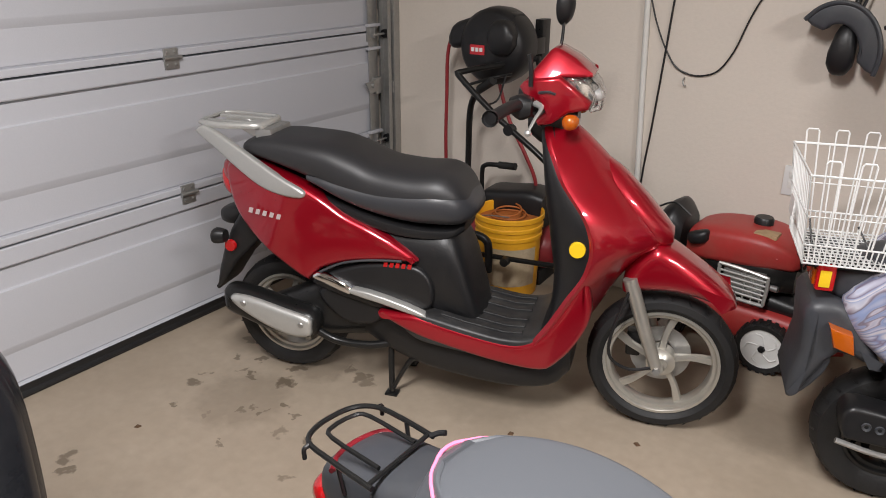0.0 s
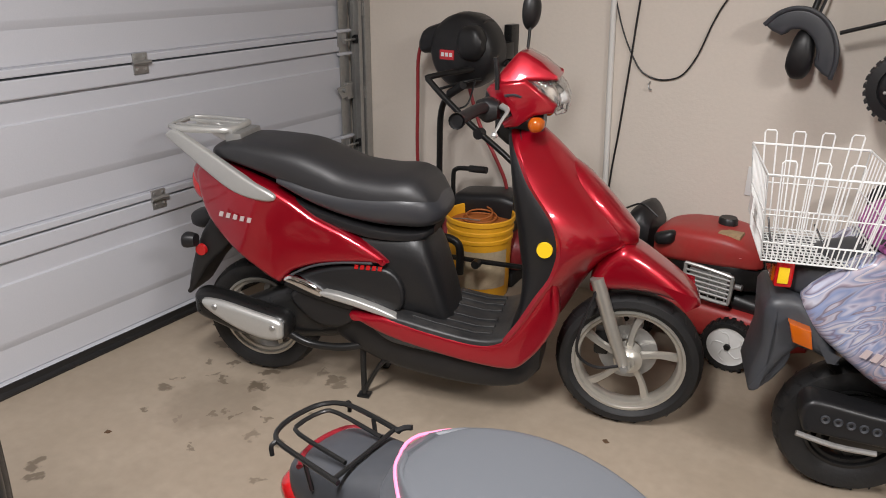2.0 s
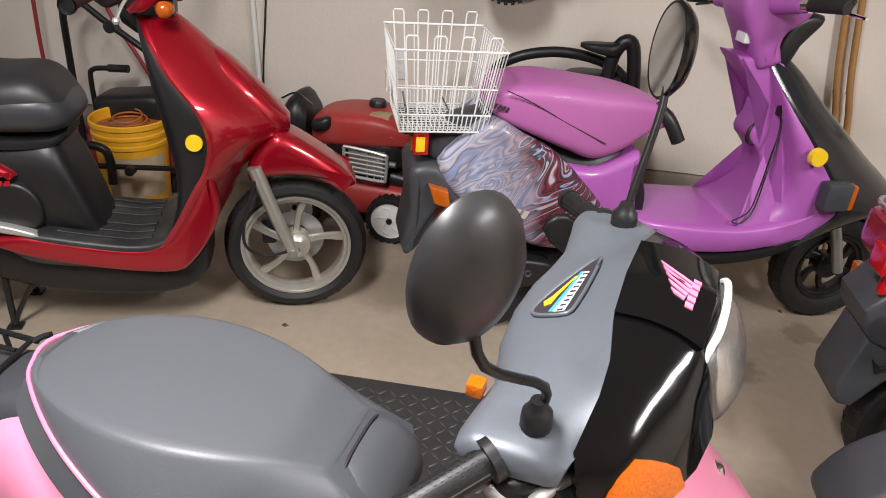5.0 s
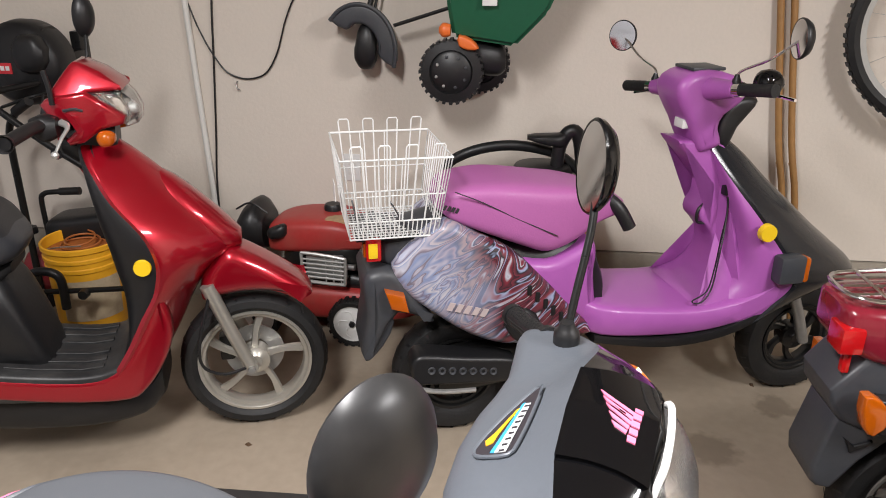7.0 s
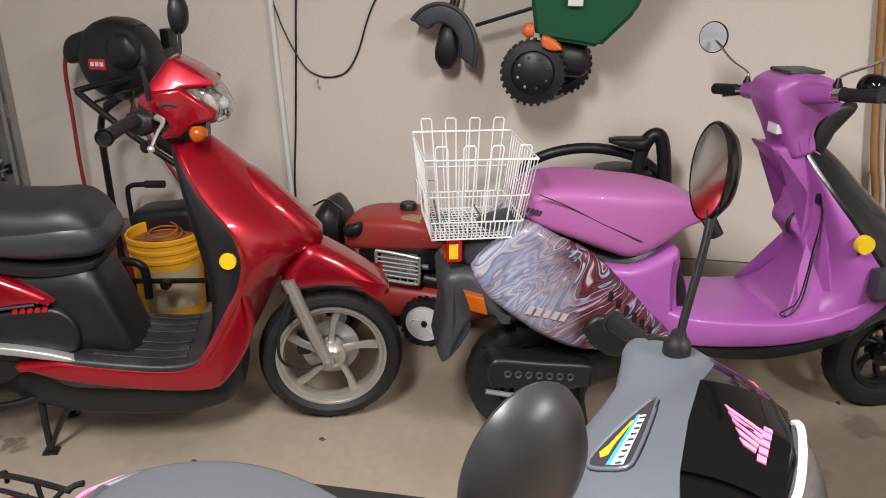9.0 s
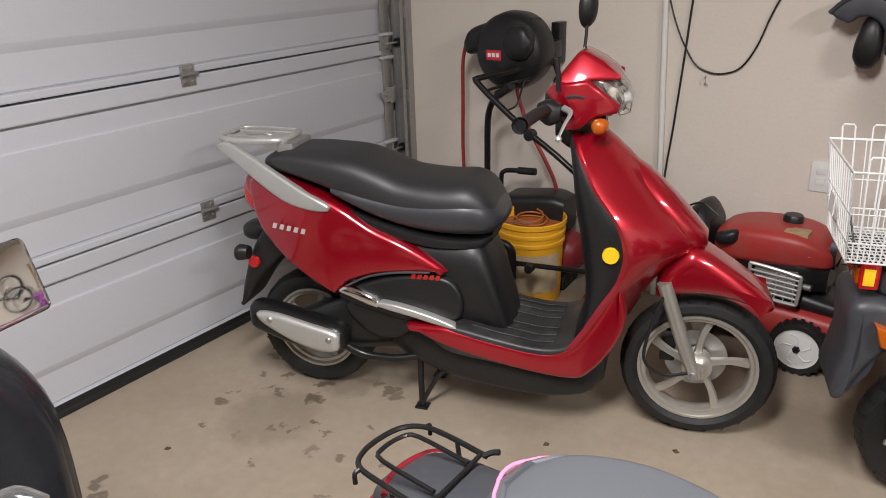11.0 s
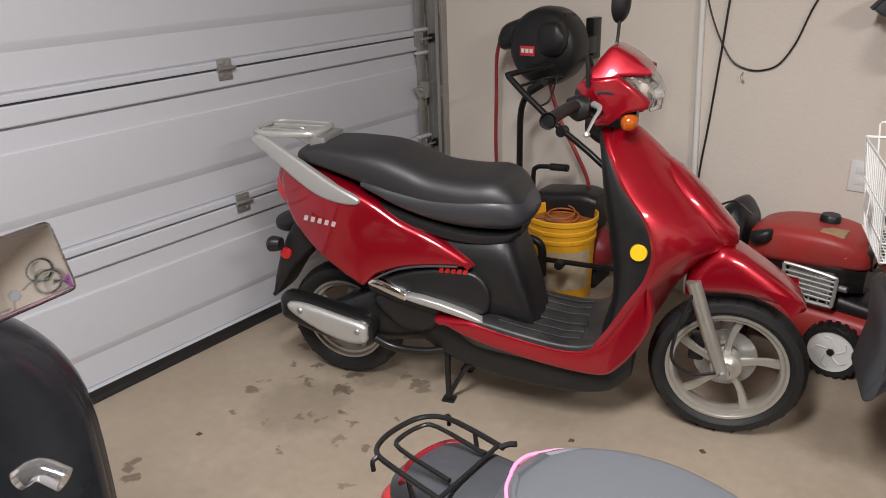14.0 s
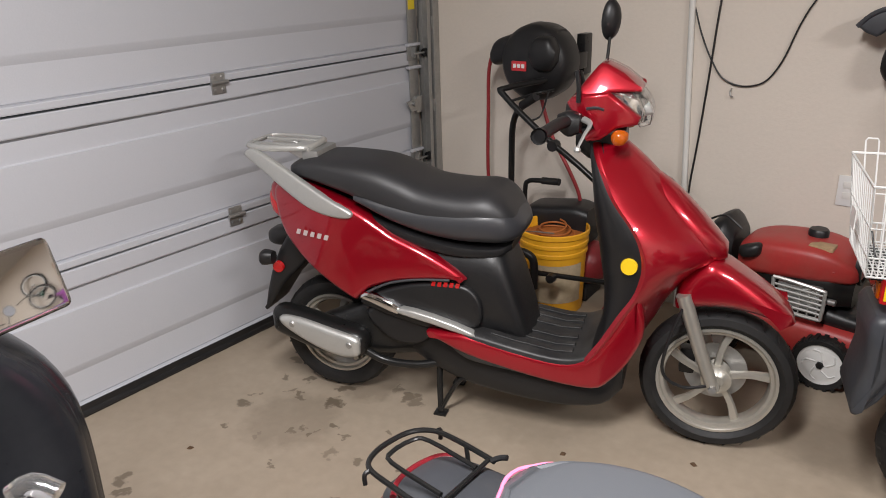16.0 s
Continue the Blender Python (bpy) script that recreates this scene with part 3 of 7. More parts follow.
    line2 = spline([(d, e, 0) for a, b, c, d, e in rows], 3)
    for p, q in zip(line, line2):
        ring, ring2 = [], []
        for i in range(25):
            a = math.pi * (i / 24 - 0.5)
            w = q.x * math.copysign(abs(math.sin(a)) ** 0.9, a)
            s = p.z + (p.y - p.z) * (1 - abs(math.sin(a)) ** 1.45) ** 0.85
            ring.append((s, w, p.x))
            ring2.append((p.z + 0.002 + (q.y - p.z) * max(0, math.cos(a)) ** 0.55, w * 0.965, p.x))
        shell.append(ring + [(s * 0.0 + x - 0.014, w * 0.955, z) for x, w, z in reversed(ring)])
        inner.append(ring2 + [(x + 0.012, w * 0.97, z) for x, w, z in reversed(ring2)])
    part("leg_shield", rings(shell), RED, k, "red front leg shield")
    part("inner_shield", rings(inner), BLACK, k, "black inner leg shield")
    part("side_reflector", disc((1.015, -0.183, 0.645), 0.024, -0.014, "y"), YELLOW_REFLECTOR, k, "round yellow reflector")
    nose = hull([(1.02, 0.70, 0.90, 0.05), (1.10, 0.66, 0.855, 0.08), (1.18, 0.63, 0.78, 0.085), (1.24, 0.62, 0.715, 0.07), (1.275, 0.63, 0.675, 0.035)], 3, 20, 2.2)
    part("nose_panel", nose, RED, k, "red raised nose panel")
    # steering head and lamp
    part("steering_neck", hull([(0.83, 0.93, 1.03, 0.05), (0.88, 0.90, 1.03, 0.07), (0.94, 0.92, 1.02, 0.06), (0.97, 0.95, 1.01, 0.04)], 3, 20, 2.6), BLACK, k, "black handlebar cover")
    def tapered(outline, half, round_, scale):
        b = slab(outline, -half, half, round_, 1)
        for v in b.verts:
            v.co.y *= scale(v.co.x, v.co.z)
        return b

    brow = [(0.832, 1.104), (0.856, 1.138), (0.886, 1.176), (0.896, 1.183), (0.912, 1.181), (0.958, 1.158), (1.004, 1.121), (1.008, 1.110), (0.925, 1.108), (0.88, 1.092)]
    part("handlebar_cowl", tapered(brow, 0.112, 0.012, lambda x, z: (1 - 0.45 * max(0, (z - 1.10) / 0.08)) * (1 - 0.25 * max(0, (x - 0.93) / 0.08))), RED, k, "red handlebar cowl")
    cheek = [(0.808, 1.078), (0.822, 1.094), (0.850, 1.104), (0.925, 1.113), (1.010, 1.042), (1.003, 1.020), (0.950, 1.012), (0.908, 0.982), (0.870, 0.974), (0.862, 0.990), (0.900, 1.022), (0.890, 1.036), (0.830, 1.046)]
    part("cowl_cheek", tapered(cheek, 0.122, 0.012, lambda x, z: 1 - 0.18 * max(0, (0.86 - x) / 0.05) - 0.30 * max(0, (x - 0.92) / 0.09)), RED, k, "red lower cowl")
    part("cowl_slot", tube([(0.868, -0.122, 1.068), (0.895, -0.124, 1.072), (0.915, -0.121, 1.066)], 0.004, 4, 6), TYPE_DARK, k)
    face = [(0.922, 1.107), (0.96, 1.107), (1.004, 1.106), (1.022, 1.088), (1.040, 1.052), (1.036, 1.018), (1.008, 1.010), (0.985, 1.045)]
    bowl = [(0.930, 1.103), (0.975, 1.103), (1.000, 1.090), (1.018, 1.055), (1.014, 1.024), (1.000, 1.020), (0.978, 1.048)]
    part("headlight_bowl", tapered(bowl, 0.086, 0.008, lambda x, z: 1 - 0.42 * max(0, (x - 0.95) / 0.08)), CHROME, k, "bright headlight reflector")
    part("headlight", tapered(face, 0.100, 0.010, lambda x, z: 1 - 0.42 * max(0, (x - 0.94) / 0.10)), CLEAR, k, "clear headlight lens")
    part("headlight_bulb", lathe([(0, 0.03), (0.012, 0.026), (0.016, 0.0), (0.0, -0.004)], (1.008, -0.030, 1.055), "x", 14), WHITE, k)
    part("dash", hull([(0.80, 1.02, 1.07, 0.06), (0.83, 1.0, 1.10, 0.085), (0.87, 1.0, 1.105, 0.09)], 3, 16, 3), BLACK, k, "black dash behind the cowl")
    part("mirror_stub", tube([(0.846, -0.124, 1.085), (0.846, -0.128, 1.13), (0.840, -0.130, 1.172)], 0.0065, 3, 10), BLACK, k)
    for sd in (-1, 1):
        part("turn_signal", hull([(0.938, 0.982, 1.000, 0.010, sd * 0.118), (0.950, 0.970, 1.012, 0.020, sd * 0.122), (0.972, 0.972, 1.012, 0.020, sd * 0.120), (0.984, 0.984, 1.002, 0.010, sd * 0.112)], 3, 18, 2.2), ORANGE, k, "orange turn signal")
        grip = tube([(0.845, sd * 0.14, 1.04), (0.815, sd * 0.22, 1.045), (0.785, sd * 0.335, 1.035)], lambda u: 0.0135 + 0.003 * (u > 0.2), 4, 14)
        join(grip, lathe([(0, 0.006), (0.022, 0.004), (0.022, -0.008)], (0.785, sd * 0.335, 1.035), "y", 14))
        part("grip", grip, BLACK, k, "black rubber handlebar grip")
        part("switch_housing", hull([(0.80, 1.02, 1.06, 0.02, sd * 0.17), (0.83, 1.0, 1.07, 0.035, sd * 0.165), (0.86, 1.01, 1.06, 0.025, sd * 0.16)], 3, 14, 3), BLACK, k)
        lever = tube([(0.865, sd * 0.15, 1.045), (0.89, sd * 0.19, 1.04), (0.882, sd * 0.235, 1.02), (0.872, sd * 0.268, 0.994)], lambda u: 0.0095 - 0.0045 * u, 4, 8, flat=0.6)
        join(lever, lathe([(0, 0.010), (0.007, 0.007), (0.010, 0), (0.007, -0.007), (0, -0.010)], (0.871, sd * 0.271, 0.989), "z", 10))
        part("brake_lever", lever, SILVER, k, "silver brake lever")
    mirror_on_stalk(k, (0.872, 0.19, 1.06), ((0.872, 0.21, 1.14), (0.876, 0.22, 1.18)), (0.878, 0.235, 1.275), 0.036, (-0.85, 0.6, 0.05), tall=1.7)
    part("brake_cable", tube([(0.85, -0.16, 1.03), (0.86, -0.10, 0.99), (0.875, -0.06, 0.96)], 0.004, 4, 6), BLACK, k)
    # exhaust
    can = [(-0.182, 0.300), (-0.172, 0.350), (-0.10, 0.352), (0.05, 0.322), (0.150, 0.300), (0.172, 0.262), (0.158, 0.216), (0.10, 0.200), (0.0, 0.205), (-0.10, 0.235), (-0.170, 0.262)]
    part("muffler", slab(can, -0.185, -0.085, 0.04, 3), BLACK_METAL, k, "black muffler")
    shield = [(-0.130, 0.338), (-0.06, 0.338), (0.06, 0.312), (0.150, 0.290), (0.158, 0.255), (0.150, 0.222), (0.09, 0.212), (0.0, 0.235), (-0.09, 0.278), (-0.135, 0.312)]
    sh = part("heat_shield", slab(shield, -0.198, -0.165, 0.02, 3), SILVER, k, "silver heat shield")
    for s, h in ((-0.085, 0.316), (0.125, 0.266)):
        part("bolt", lathe([(0, -0.006), (0.008, -0.005), (0.012, 0)], (s, -0.197, h), "y", 12), STEEL, sh)
    part("exhaust_pipe", tube([(0.14, -0.13, 0.225), (0.22, -0.12, 0.185), (0.33, -0.11, 0.180), (0.42, -0.09, 0.195)], 0.014, 5, 12), BLACK_METAL, k)
    part("engine", hull([(-0.08, 0.17, 0.28, 0.04, -0.07), (0.05, 0.16, 0.34, 0.06, -0.06), (0.20, 0.18, 0.40, 0.07, -0.04), (0.34, 0.19, 0.38, 0.08, 0), (0.42, 0.22, 0.34, 0.06, 0)], 3, 18, 3), BLACK_METAL, k, "dark engine and swing arm")
    part("airbox", slab([(0.16, 0.36), (0.20, 0.30), (0.27, 0.26), (0.36, 0.27), (0.40, 0.33), (0.33, 0.375), (0.22, 0.40)], -0.13, -0.06, 0.02, 3), BLACK, k)
    part("shock_absorber", tube([(-0.02, 0.09, 0.30), (0.05, 0.08, 0.55)], 0.022, 1, 12), BLACK, k)
    # plate bracket and mudguard
    part("mudguard", slab([(-0.10, 0.60), (-0.15, 0.585), (-0.22, 0.46), (-0.268, 0.300), (-0.245, 0.305), (-0.18, 0.40), (-0.11, 0.47), (-0.06, 0.53)], -0.075, 0.075, 0.015, 2), BLACK, k, "black rear mudguard")
    part("plate_light", hull([(-0.25, 0.555, 0.575, 0.02), (-0.235, 0.535, 0.59, 0.045), (-0.19, 0.53, 0.60, 0.05), (-0.15, 0.55, 0.60, 0.04)], 3, 14, 3), BLACK, k)
    for sd in (-1, 1):
        part("rear_reflector", disc((-0.185, sd * 0.078, 0.472), 0.021, sd * 0.012, "y"), REDLENS, k, "round red reflector")
        part("rear_signal", hull([(-0.24, 0.50, 0.52, 0.015, sd * 0.10), (-0.225, 0.485, 0.54, 0.028, sd * 0.105), (-0.19, 0.49, 0.535, 0.02, sd * 0.10)], 3, 14, 2.4), BLACK, k)
        blade = [(-0.262, 0.874), (-0.235, 0.893), (-0.200, 0.890), (-0.130, 0.858), (-0.040, 0.812), (0.050, 0.766), (0.135, 0.729), (0.152, 0.713), (0.132, 0.698), (0.050, 0.702), (-0.020, 0.722), (-0.100, 0.768), (-0.177, 0.820), (-0.240, 0.858)]
        arm = slab(blade, 0.126, 0.160, 0.010, 3)
        for v in arm.verts:
            v.co.y = sd * v.co.y * (0.62 + 0.40 * min(1, max(0, (v.co.x + 0.262) / 0.36)) ** 0.8)
        part("grab_rail", arm, SILVER, k, "silver grab rail arm")
    rack = bmesh.new()
    outline = [(-0.255, -0.070), (-0.262, 0), (-0.255, 0.070), (-0.18, 0.085), (-0.09, 0.075), (-0.04, 0.06), (-0.04, -0.06), (-0.09, -0.085), (-0.18, -0.100)]
    tube([(s, w, 0.899) for s, w in outline], 0.011, 3, 10, bm=rack, closed=True, flat=0.7)
    for w in (-0.04, 0.04):
        join(rack, box((-0.25, w - 0.009, 0.893), (-0.04, w + 0.009, 0.904), 0.004))
    join(rack, box((-0.11, -0.07, 0.885), (-0.03, 0.06, 0.900), 0.006))
    part("luggage_rack", rack, SILVER, k, "silver luggage rack")
    part("rack_post", box((-0.06, -0.07, 0.80), (0.0, 0.07, 0.89), 0.01), STEEL, k)
    # stand
    for sd in (-1, 1):
        part("stand_leg", tube([(0.40, sd * 0.07, 0.21), (0.405, sd * 0.09, 0.10), (0.412, sd * 0.105, 0.010)], 0.011, 3, 8), BLACK_METAL, k, "black stand leg")
        part("stand_foot", box((0.39, sd * 0.105 - 0.02, 0.0), (0.435, sd * 0.105 + 0.02, 0.008), 0.003), BLACK_METAL, k)
    part("stand_arm", tube([(0.41, -0.10, 0.012), (0.45, -0.115, 0.09), (0.49, -0.12, 0.155), (0.53, -0.12, 0.165)], 0.008, 4, 8), BLACK_METAL, k)
    return k


red_scooter()


def marbled():
    m = material("marbled_wrap", (0.3, 0.35, 0.5), 0.4, coat=0.3)
    nodes, links = m.node_tree.nodes, m.node_tree.links
    co = nodes.new("ShaderNodeTexCoord")
    mp = nodes.new("ShaderNodeMapping")
    mp.vector_type = "TEXTURE"
    mp.inputs["Rotation"].default_value = (0, -0.80, 0)
    mp.inputs["Scale"].default_value = (0.40, 0.30, 0.125)
    nz = nodes.new("ShaderNodeTexNoise")
    nz.inputs["Scale"].default_value, nz.inputs["Detail"].default_value, nz.inputs["Distortion"].default_value = 1.0, 3.0, 1.1
    wave = nodes.new("ShaderNodeMath")
    wave.operation = "MULTIPLY"
    wave.inputs[1].default_value = 7.5
    frac = nodes.new("ShaderNodeMath")
    frac.operation = "FRACT"
    pale = [(0.0, (0.30, 0.37, 0.56)), (0.16, (0.58, 0.60, 0.68)), (0.26, (0.10, 0.09, 0.13)), (0.34, (0.26, 0.33, 0.55)), (0.55, (0.55, 0.60, 0.72)), (0.66, (0.16, 0.10, 0.14)), (0.74, (0.34, 0.40, 0.60)), (0.90, (0.66, 0.66, 0.70))]
    deep = [(0.0, (0.012, 0.012, 0.018)), (0.20, (0.20, 0.025, 0.04)), (0.30, (0.45, 0.46, 0.52)), (0.36, (0.012, 0.012, 0.018)), (0.55, (0.19, 0.03, 0.045)), (0.64, (0.30, 0.36, 0.52)), (0.74, (0.015, 0.015, 0.022)), (0.92, (0.14, 0.025, 0.04))]
    ramps = []
    for stops in (pale, deep):
        ramp = nodes.new("ShaderNodeValToRGB")
        while len(ramp.color_ramp.elements) < len(stops):
            ramp.color_ramp.elements.new(0.5)
        for e, (p, c) in zip(ramp.color_ramp.elements, stops):
            e.position, e.color = p, (*c, 1)
        links.new(frac.outputs[0], ramp.inputs[0])
        ramps.append(ramp)
    big = nodes.new("ShaderNodeTexNoise")
    big.inputs["Scale"].default_value, big.inputs["Detail"].default_value = 5.0, 3.0
    sep = nodes.new("ShaderNodeSeparateXYZ")
    along = nodes.new("ShaderNodeMath")
    along.operation = "MULTIPLY_ADD"
    along.inputs[1].default_value = 0.55
    side = nodes.new("ShaderNodeMapRange")
    side.inputs[1].default_value, side.inputs[2].default_value = 0.06, 0.34
    mix = nodes.new("ShaderNodeMix")
    mix.data_type = "RGBA"
    links.new(co.outputs["Object"], mp.inputs["Vector"])
    links.new(co.outputs["Object"], big.inputs["Vector"])
    links.new(co.outputs["Object"], sep.inputs[0])
    links.new(big.outputs["Fac"], along.inputs[0])
    links.new(sep.outputs["X"], along.inputs[2])
    links.new(along.outputs[0], side.inputs[0])
    links.new(mp.outputs[0], nz.inputs["Vector"])
    links.new(nz.outputs["Fac"], wave.inputs[0])
    links.new(wave.outputs[0], frac.inputs[0])
    links.new(side.outputs[0], mix.inputs[0])
    links.new(ramps[0].outputs[0], mix.inputs[6])
    links.new(ramps[1].outputs[0], mix.inputs[7])
    links.new(mix.outputs[2], nodes["Principled BSDF"].inputs["Base Color"])
    return m


MARBLE = marbled()


def shield_shell(rows, n=3, steps=24, p_front=0.72, p_in=0.55, thick=0.014):
    """Two skins of a leg shield from rows (height, front, edge, half width, inner)."""
    outer, inner = [], []
    a_, b_ = spline([r[:3] for r in rows], n), spline([(r[3], r[4], 0) for r in rows], n)
    for p, q in zip(a_, b_):
        o, i_ = [], []
        for i in range(steps + 1):
            a = math.pi * (i / steps - 0.5)
            w = q.x * math.copysign(abs(math.sin(a)) ** 0.9, a)
            c = max(0.0, math.cos(a))
            o.append((p.z + (p.y - p.z) * c ** p_front, w, p.x))
            i_.append((p.z + 0.002 + (q.y - p.z) * c ** p_in, w * 0.965, p.x))
        outer.append(o + [(x - thick, w * 0.955, z) for x, w, z in reversed(o)])
        inner.append(i_ + [(x + 0.012, w * 0.97, z) for x, w, z in reversed(i_)])
    return rings(outer), rings(inner)


def wire(pts, r=0.0022, n=1, sides=6, bm=None):
    return tube(pts, r * 0.8, n, sides, bm=bm)


def wire_basket():
    k = root("wire_basket", 2.463, -0.882, 0, 17.5, "white vinyl-coated wire basket strapped behind the purple seat", "basket")
    white = material("white_coated_wire", (0.78, 0.79, 0.77), 0.35, 0, 0.03, 80)
    s0, s1, w1, z1 = -0.362, -0.062, 0.170, 0.952
    a0, a1, b1, z0 = -0.338, -0.095, 0.132, 0.720

    def at(u, v, t):
        """u along, v across in -1..1, t up in 0..1."""
        lo = (a0 + (a1 - a0) * u, v * b1, z0)
        hi = (s0 + (s1 - s0) * u, v * w1, z1 + 0.0 * v)
        return tuple(l + (h - l) * t for l, h in zip(lo, hi))
    for t, r in ((1.0, 0.0035), (0.55, 0.002), (0.0, 0.003), (0.22, 0.0028)):
        part("rim" if t == 1 else "hoop", tube([at(0, -1, t), at(1, -1, t), at(1, 1, t), at(0, 1, t)], r, 1, 6, closed=True), white, k)
    # long sides are open above the lower hoop, closely wired below it
    for i in range(21):
        u = i / 20
        for v in (-1, 1):
            part("wire", wire([at(u, v, 0), at(u, v, 1 if i in (0, 6, 11, 20) else 0.22)]), white, k)
        part("wire", wire([at(u, -1, 0), at(u, 1, 0)]), white, k)
    for i in range(13):
        v = -1 + 2 * i / 12
        part("wire", wire([at(1, v, 0), at(1, v, 1)]), white, k)
        part("wire", wire([at(0, v, 0), at(0, v, 1)]), white, k)
        part("wire", wire([at(0, v, 0), at(1, v, 0)]), white, k)
    for v in (-1, 1):
        for i in range(4):
            u = 0.10 + 0.24 * i
            p, q = at(u, v, 0.22), at(u + 0.10, v, 0.22)
            p1, q1 = at(u, v, 1.14), at(u + 0.10, v, 1.14)
            part("loop_wire", wire([p, p1, (p1[0] + 0.004, p1[1], p1[2] + 0.006), (q1[0] - 0.004, q1[1], q1[2] + 0.006), q1, q], 0.003, 1), white, k)
    part("cable_tie", wire([(-0.32, -0.02, 0.80), (-0.31, -0.06, 0.74)], 0.003), BLACK, k)
    part("cable_tie", wire([(-0.22, -0.08, 0.81), (-0.18, -0.13, 0.742)], 0.003), BLACK, k)
    part("tag", box((-0.37, -0.06, 0.81), (-0.368, 0.0, 0.86)), WHITE, k)
    part("basket_plate", box((-0.32, -0.10, 0.700), (-0.12, 0.10, 0.716), 0.002), BLACK_METAL, k, "black rack plate below the basket")
    return k


def purple_scooter():
    k = root("scooter", 2.484, -0.879, 0, 17.5, "purple motor scooter with purple seat and marbled side panels", "motor scooter")
    tyre("rear_tyre", (-0.03, 0, 0.203), 0.203, 0.095, 0.125, k)
    rim_with_spokes((-0.03, 0, 0.203), 0.125, 0.07, 6, k, BLACK_METAL, label="black wheel rim")
    tyre("front_tyre", (1.20, 0, 0.203), 0.203, 0.09, 0.125, k)
    rim_with_spokes((1.20, 0, 0.203), 0.125, 0.07, 6, k, BLACK_METAL, label="black wheel rim")
    for sd in (-1, 1):
        part("fork_leg", tube([(1.10, sd * 0.07, 0.46), (1.16, sd * 0.07, 0.32), (1.20, sd * 0.07, 0.21)], 0.018, 3, 10), STEEL, k)
    part("front_fender", hull([(1.02, 0.40, 0.44, 0.05), (1.10, 0.41, 0.475, 0.07), (1.22, 0.40, 0.46, 0.07), (1.34, 0.36, 0.42, 0.06), (1.42, 0.30, 0.34, 0.04)], 3, 18, 2.5), BLACK, k, "black front fender")
    seat = [(-0.105, 0.775, 0.80, 0.07), (-0.085, 0.758, 0.826, 0.105), (-0.045, 0.735, 0.845, 0.125), (0.05, 0.695, 0.855, 0.140), (0.14, 0.658, 0.848, 0.142), (0.22, 0.632, 0.838, 0.138), (0.30, 0.655, 0.828, 0.128), (0.38, 0.705, 0.808, 0.11), (0.44, 0.725, 0.785, 0.095), (0.475, 0.735, 0.765, 0.06)]
    part("seat", hull(seat, 5, 40, 5.5), PURPLE_SEAT, k, "purple vinyl seat")
    part("seat_seam", tube([(-0.069, -0.141, 0.845), (0.011, -0.141, 0.81), (0.119, -0.141, 0.753), (0.239, -0.141, 0.695)], 0.0018, 4, 6), TYPE_DARK, k)
    part("seat_grab", tube([(0.40, -0.07, 0.79), (0.44, -0.10, 0.755), (0.475, -0.115, 0.695)], 0.021, 4, 12), BLACK, k, "black rounded seat catch")
    letters(k, (-0.075, -0.115, 0.79), 0.05, 0.014, 4, -0.3, -0.121, TYPE_DARK)
    core = [(-0.22, 0.58, 0.66, 0.06), (-0.12, 0.50, 0.72, 0.09), (0.05, 0.42, 0.70, 0.10), (0.2, 0.38, 0.66, 0.10), (0.36, 0.36, 0.66, 0.10), (0.42, 0.36, 0.55, 0.09)]
    part("centre_body", hull(core, 4, 22, 3), BLACK, k, "black centre body")
    under = [(0.10, 0.625), (0.13, 0.58), (0.20, 0.50), (0.30, 0.43), (0.36, 0.38), (0.40, 0.40), (0.385, 0.48), (0.375, 0.56), (0.378, 0.62), (0.362, 0.660), (0.30, 0.632), (0.22, 0.606)]
    part("front_body", slab(under, -0.128, 0.128, 0.03, 3), PURPLE, k, "purple body below the seat")
    wrap = [(-0.240, 0.625), (-0.16, 0.715), (-0.086, 0.758), (0.0, 0.715), (0.10, 0.660), (0.20, 0.570), (0.290, 0.470), (0.375, 0.37), (0.25, 0.350), (0.10, 0.352), (-0.02, 0.400), (-0.134, 0.480), (-0.21, 0.545)]
    for sd in (-1, 1):
        b = slab(wrap, 0.06, 0.155, 0.035, 3)
        for v in b.verts:
            u = min(1, max(0, (v.co.x + 0.25) / 0.2))
            v.co.y *= sd * (0.75 + 0.25 * u)
        part("side_panel", b, MARBLE, k, "marbled blue, white and maroon side panel")
    letters(k, (-0.03, -0.15, 0.492), 0.13, 0.024, 5, -0.28, -0.158, LETTER)
    for i in range(6):
        part("vent_rib", box((0.150 + 0.026 * i, -0.160, 0.520 - 0.024 * i), (0.163 + 0.026 * i, -0.150, 0.552 - 0.024 * i), 0.003), BLACK, k)
    fender = [(-0.325, 0.585), (-0.29, 0.612), (-0.235, 0.61), (-0.18, 0.55), (-0.145, 0.49), (-0.115, 0.435), (-0.16, 0.45), (-0.225, 0.47), (-0.27, 0.40), (-0.31, 0.320), (-0.335, 0.345), (-0.315, 0.47)]
    part("rear_fender", slab(fender, -0.115, 0.115, 0.03, 2), DARK_GREY, k, "weathered grey rear fender")
    part("mud_flap", slab([(-0.30, 0.46), (-0.24, 0.46), (-0.245, 0.40), (-0.30, 0.322), (-0.33, 0.335)], -0.09, 0.09, 0.01, 2), DARK_GREY, k)
    part("tail_body", hull([(-0.28, 0.61, 0.70, 0.05), (-0.24, 0.60, 0.71, 0.08), (-0.16, 0.60, 0.74, 0.09), (-0.08, 0.62, 0.76, 0.08)], 3, 18, 3), DARK_GREY, k, "grey tail body")
    tl = part("tail_light", box((-0.315, -0.105, 0.640), (-0.27, 0.05, 0.712), 0.008), REDLENS, k, "red tail light with an amber insert")
    part("amber_insert", box((-0.3205, -0.090, 0.650), (-0.314, 0.00, 0.692), 0.003), ORANGE, tl)
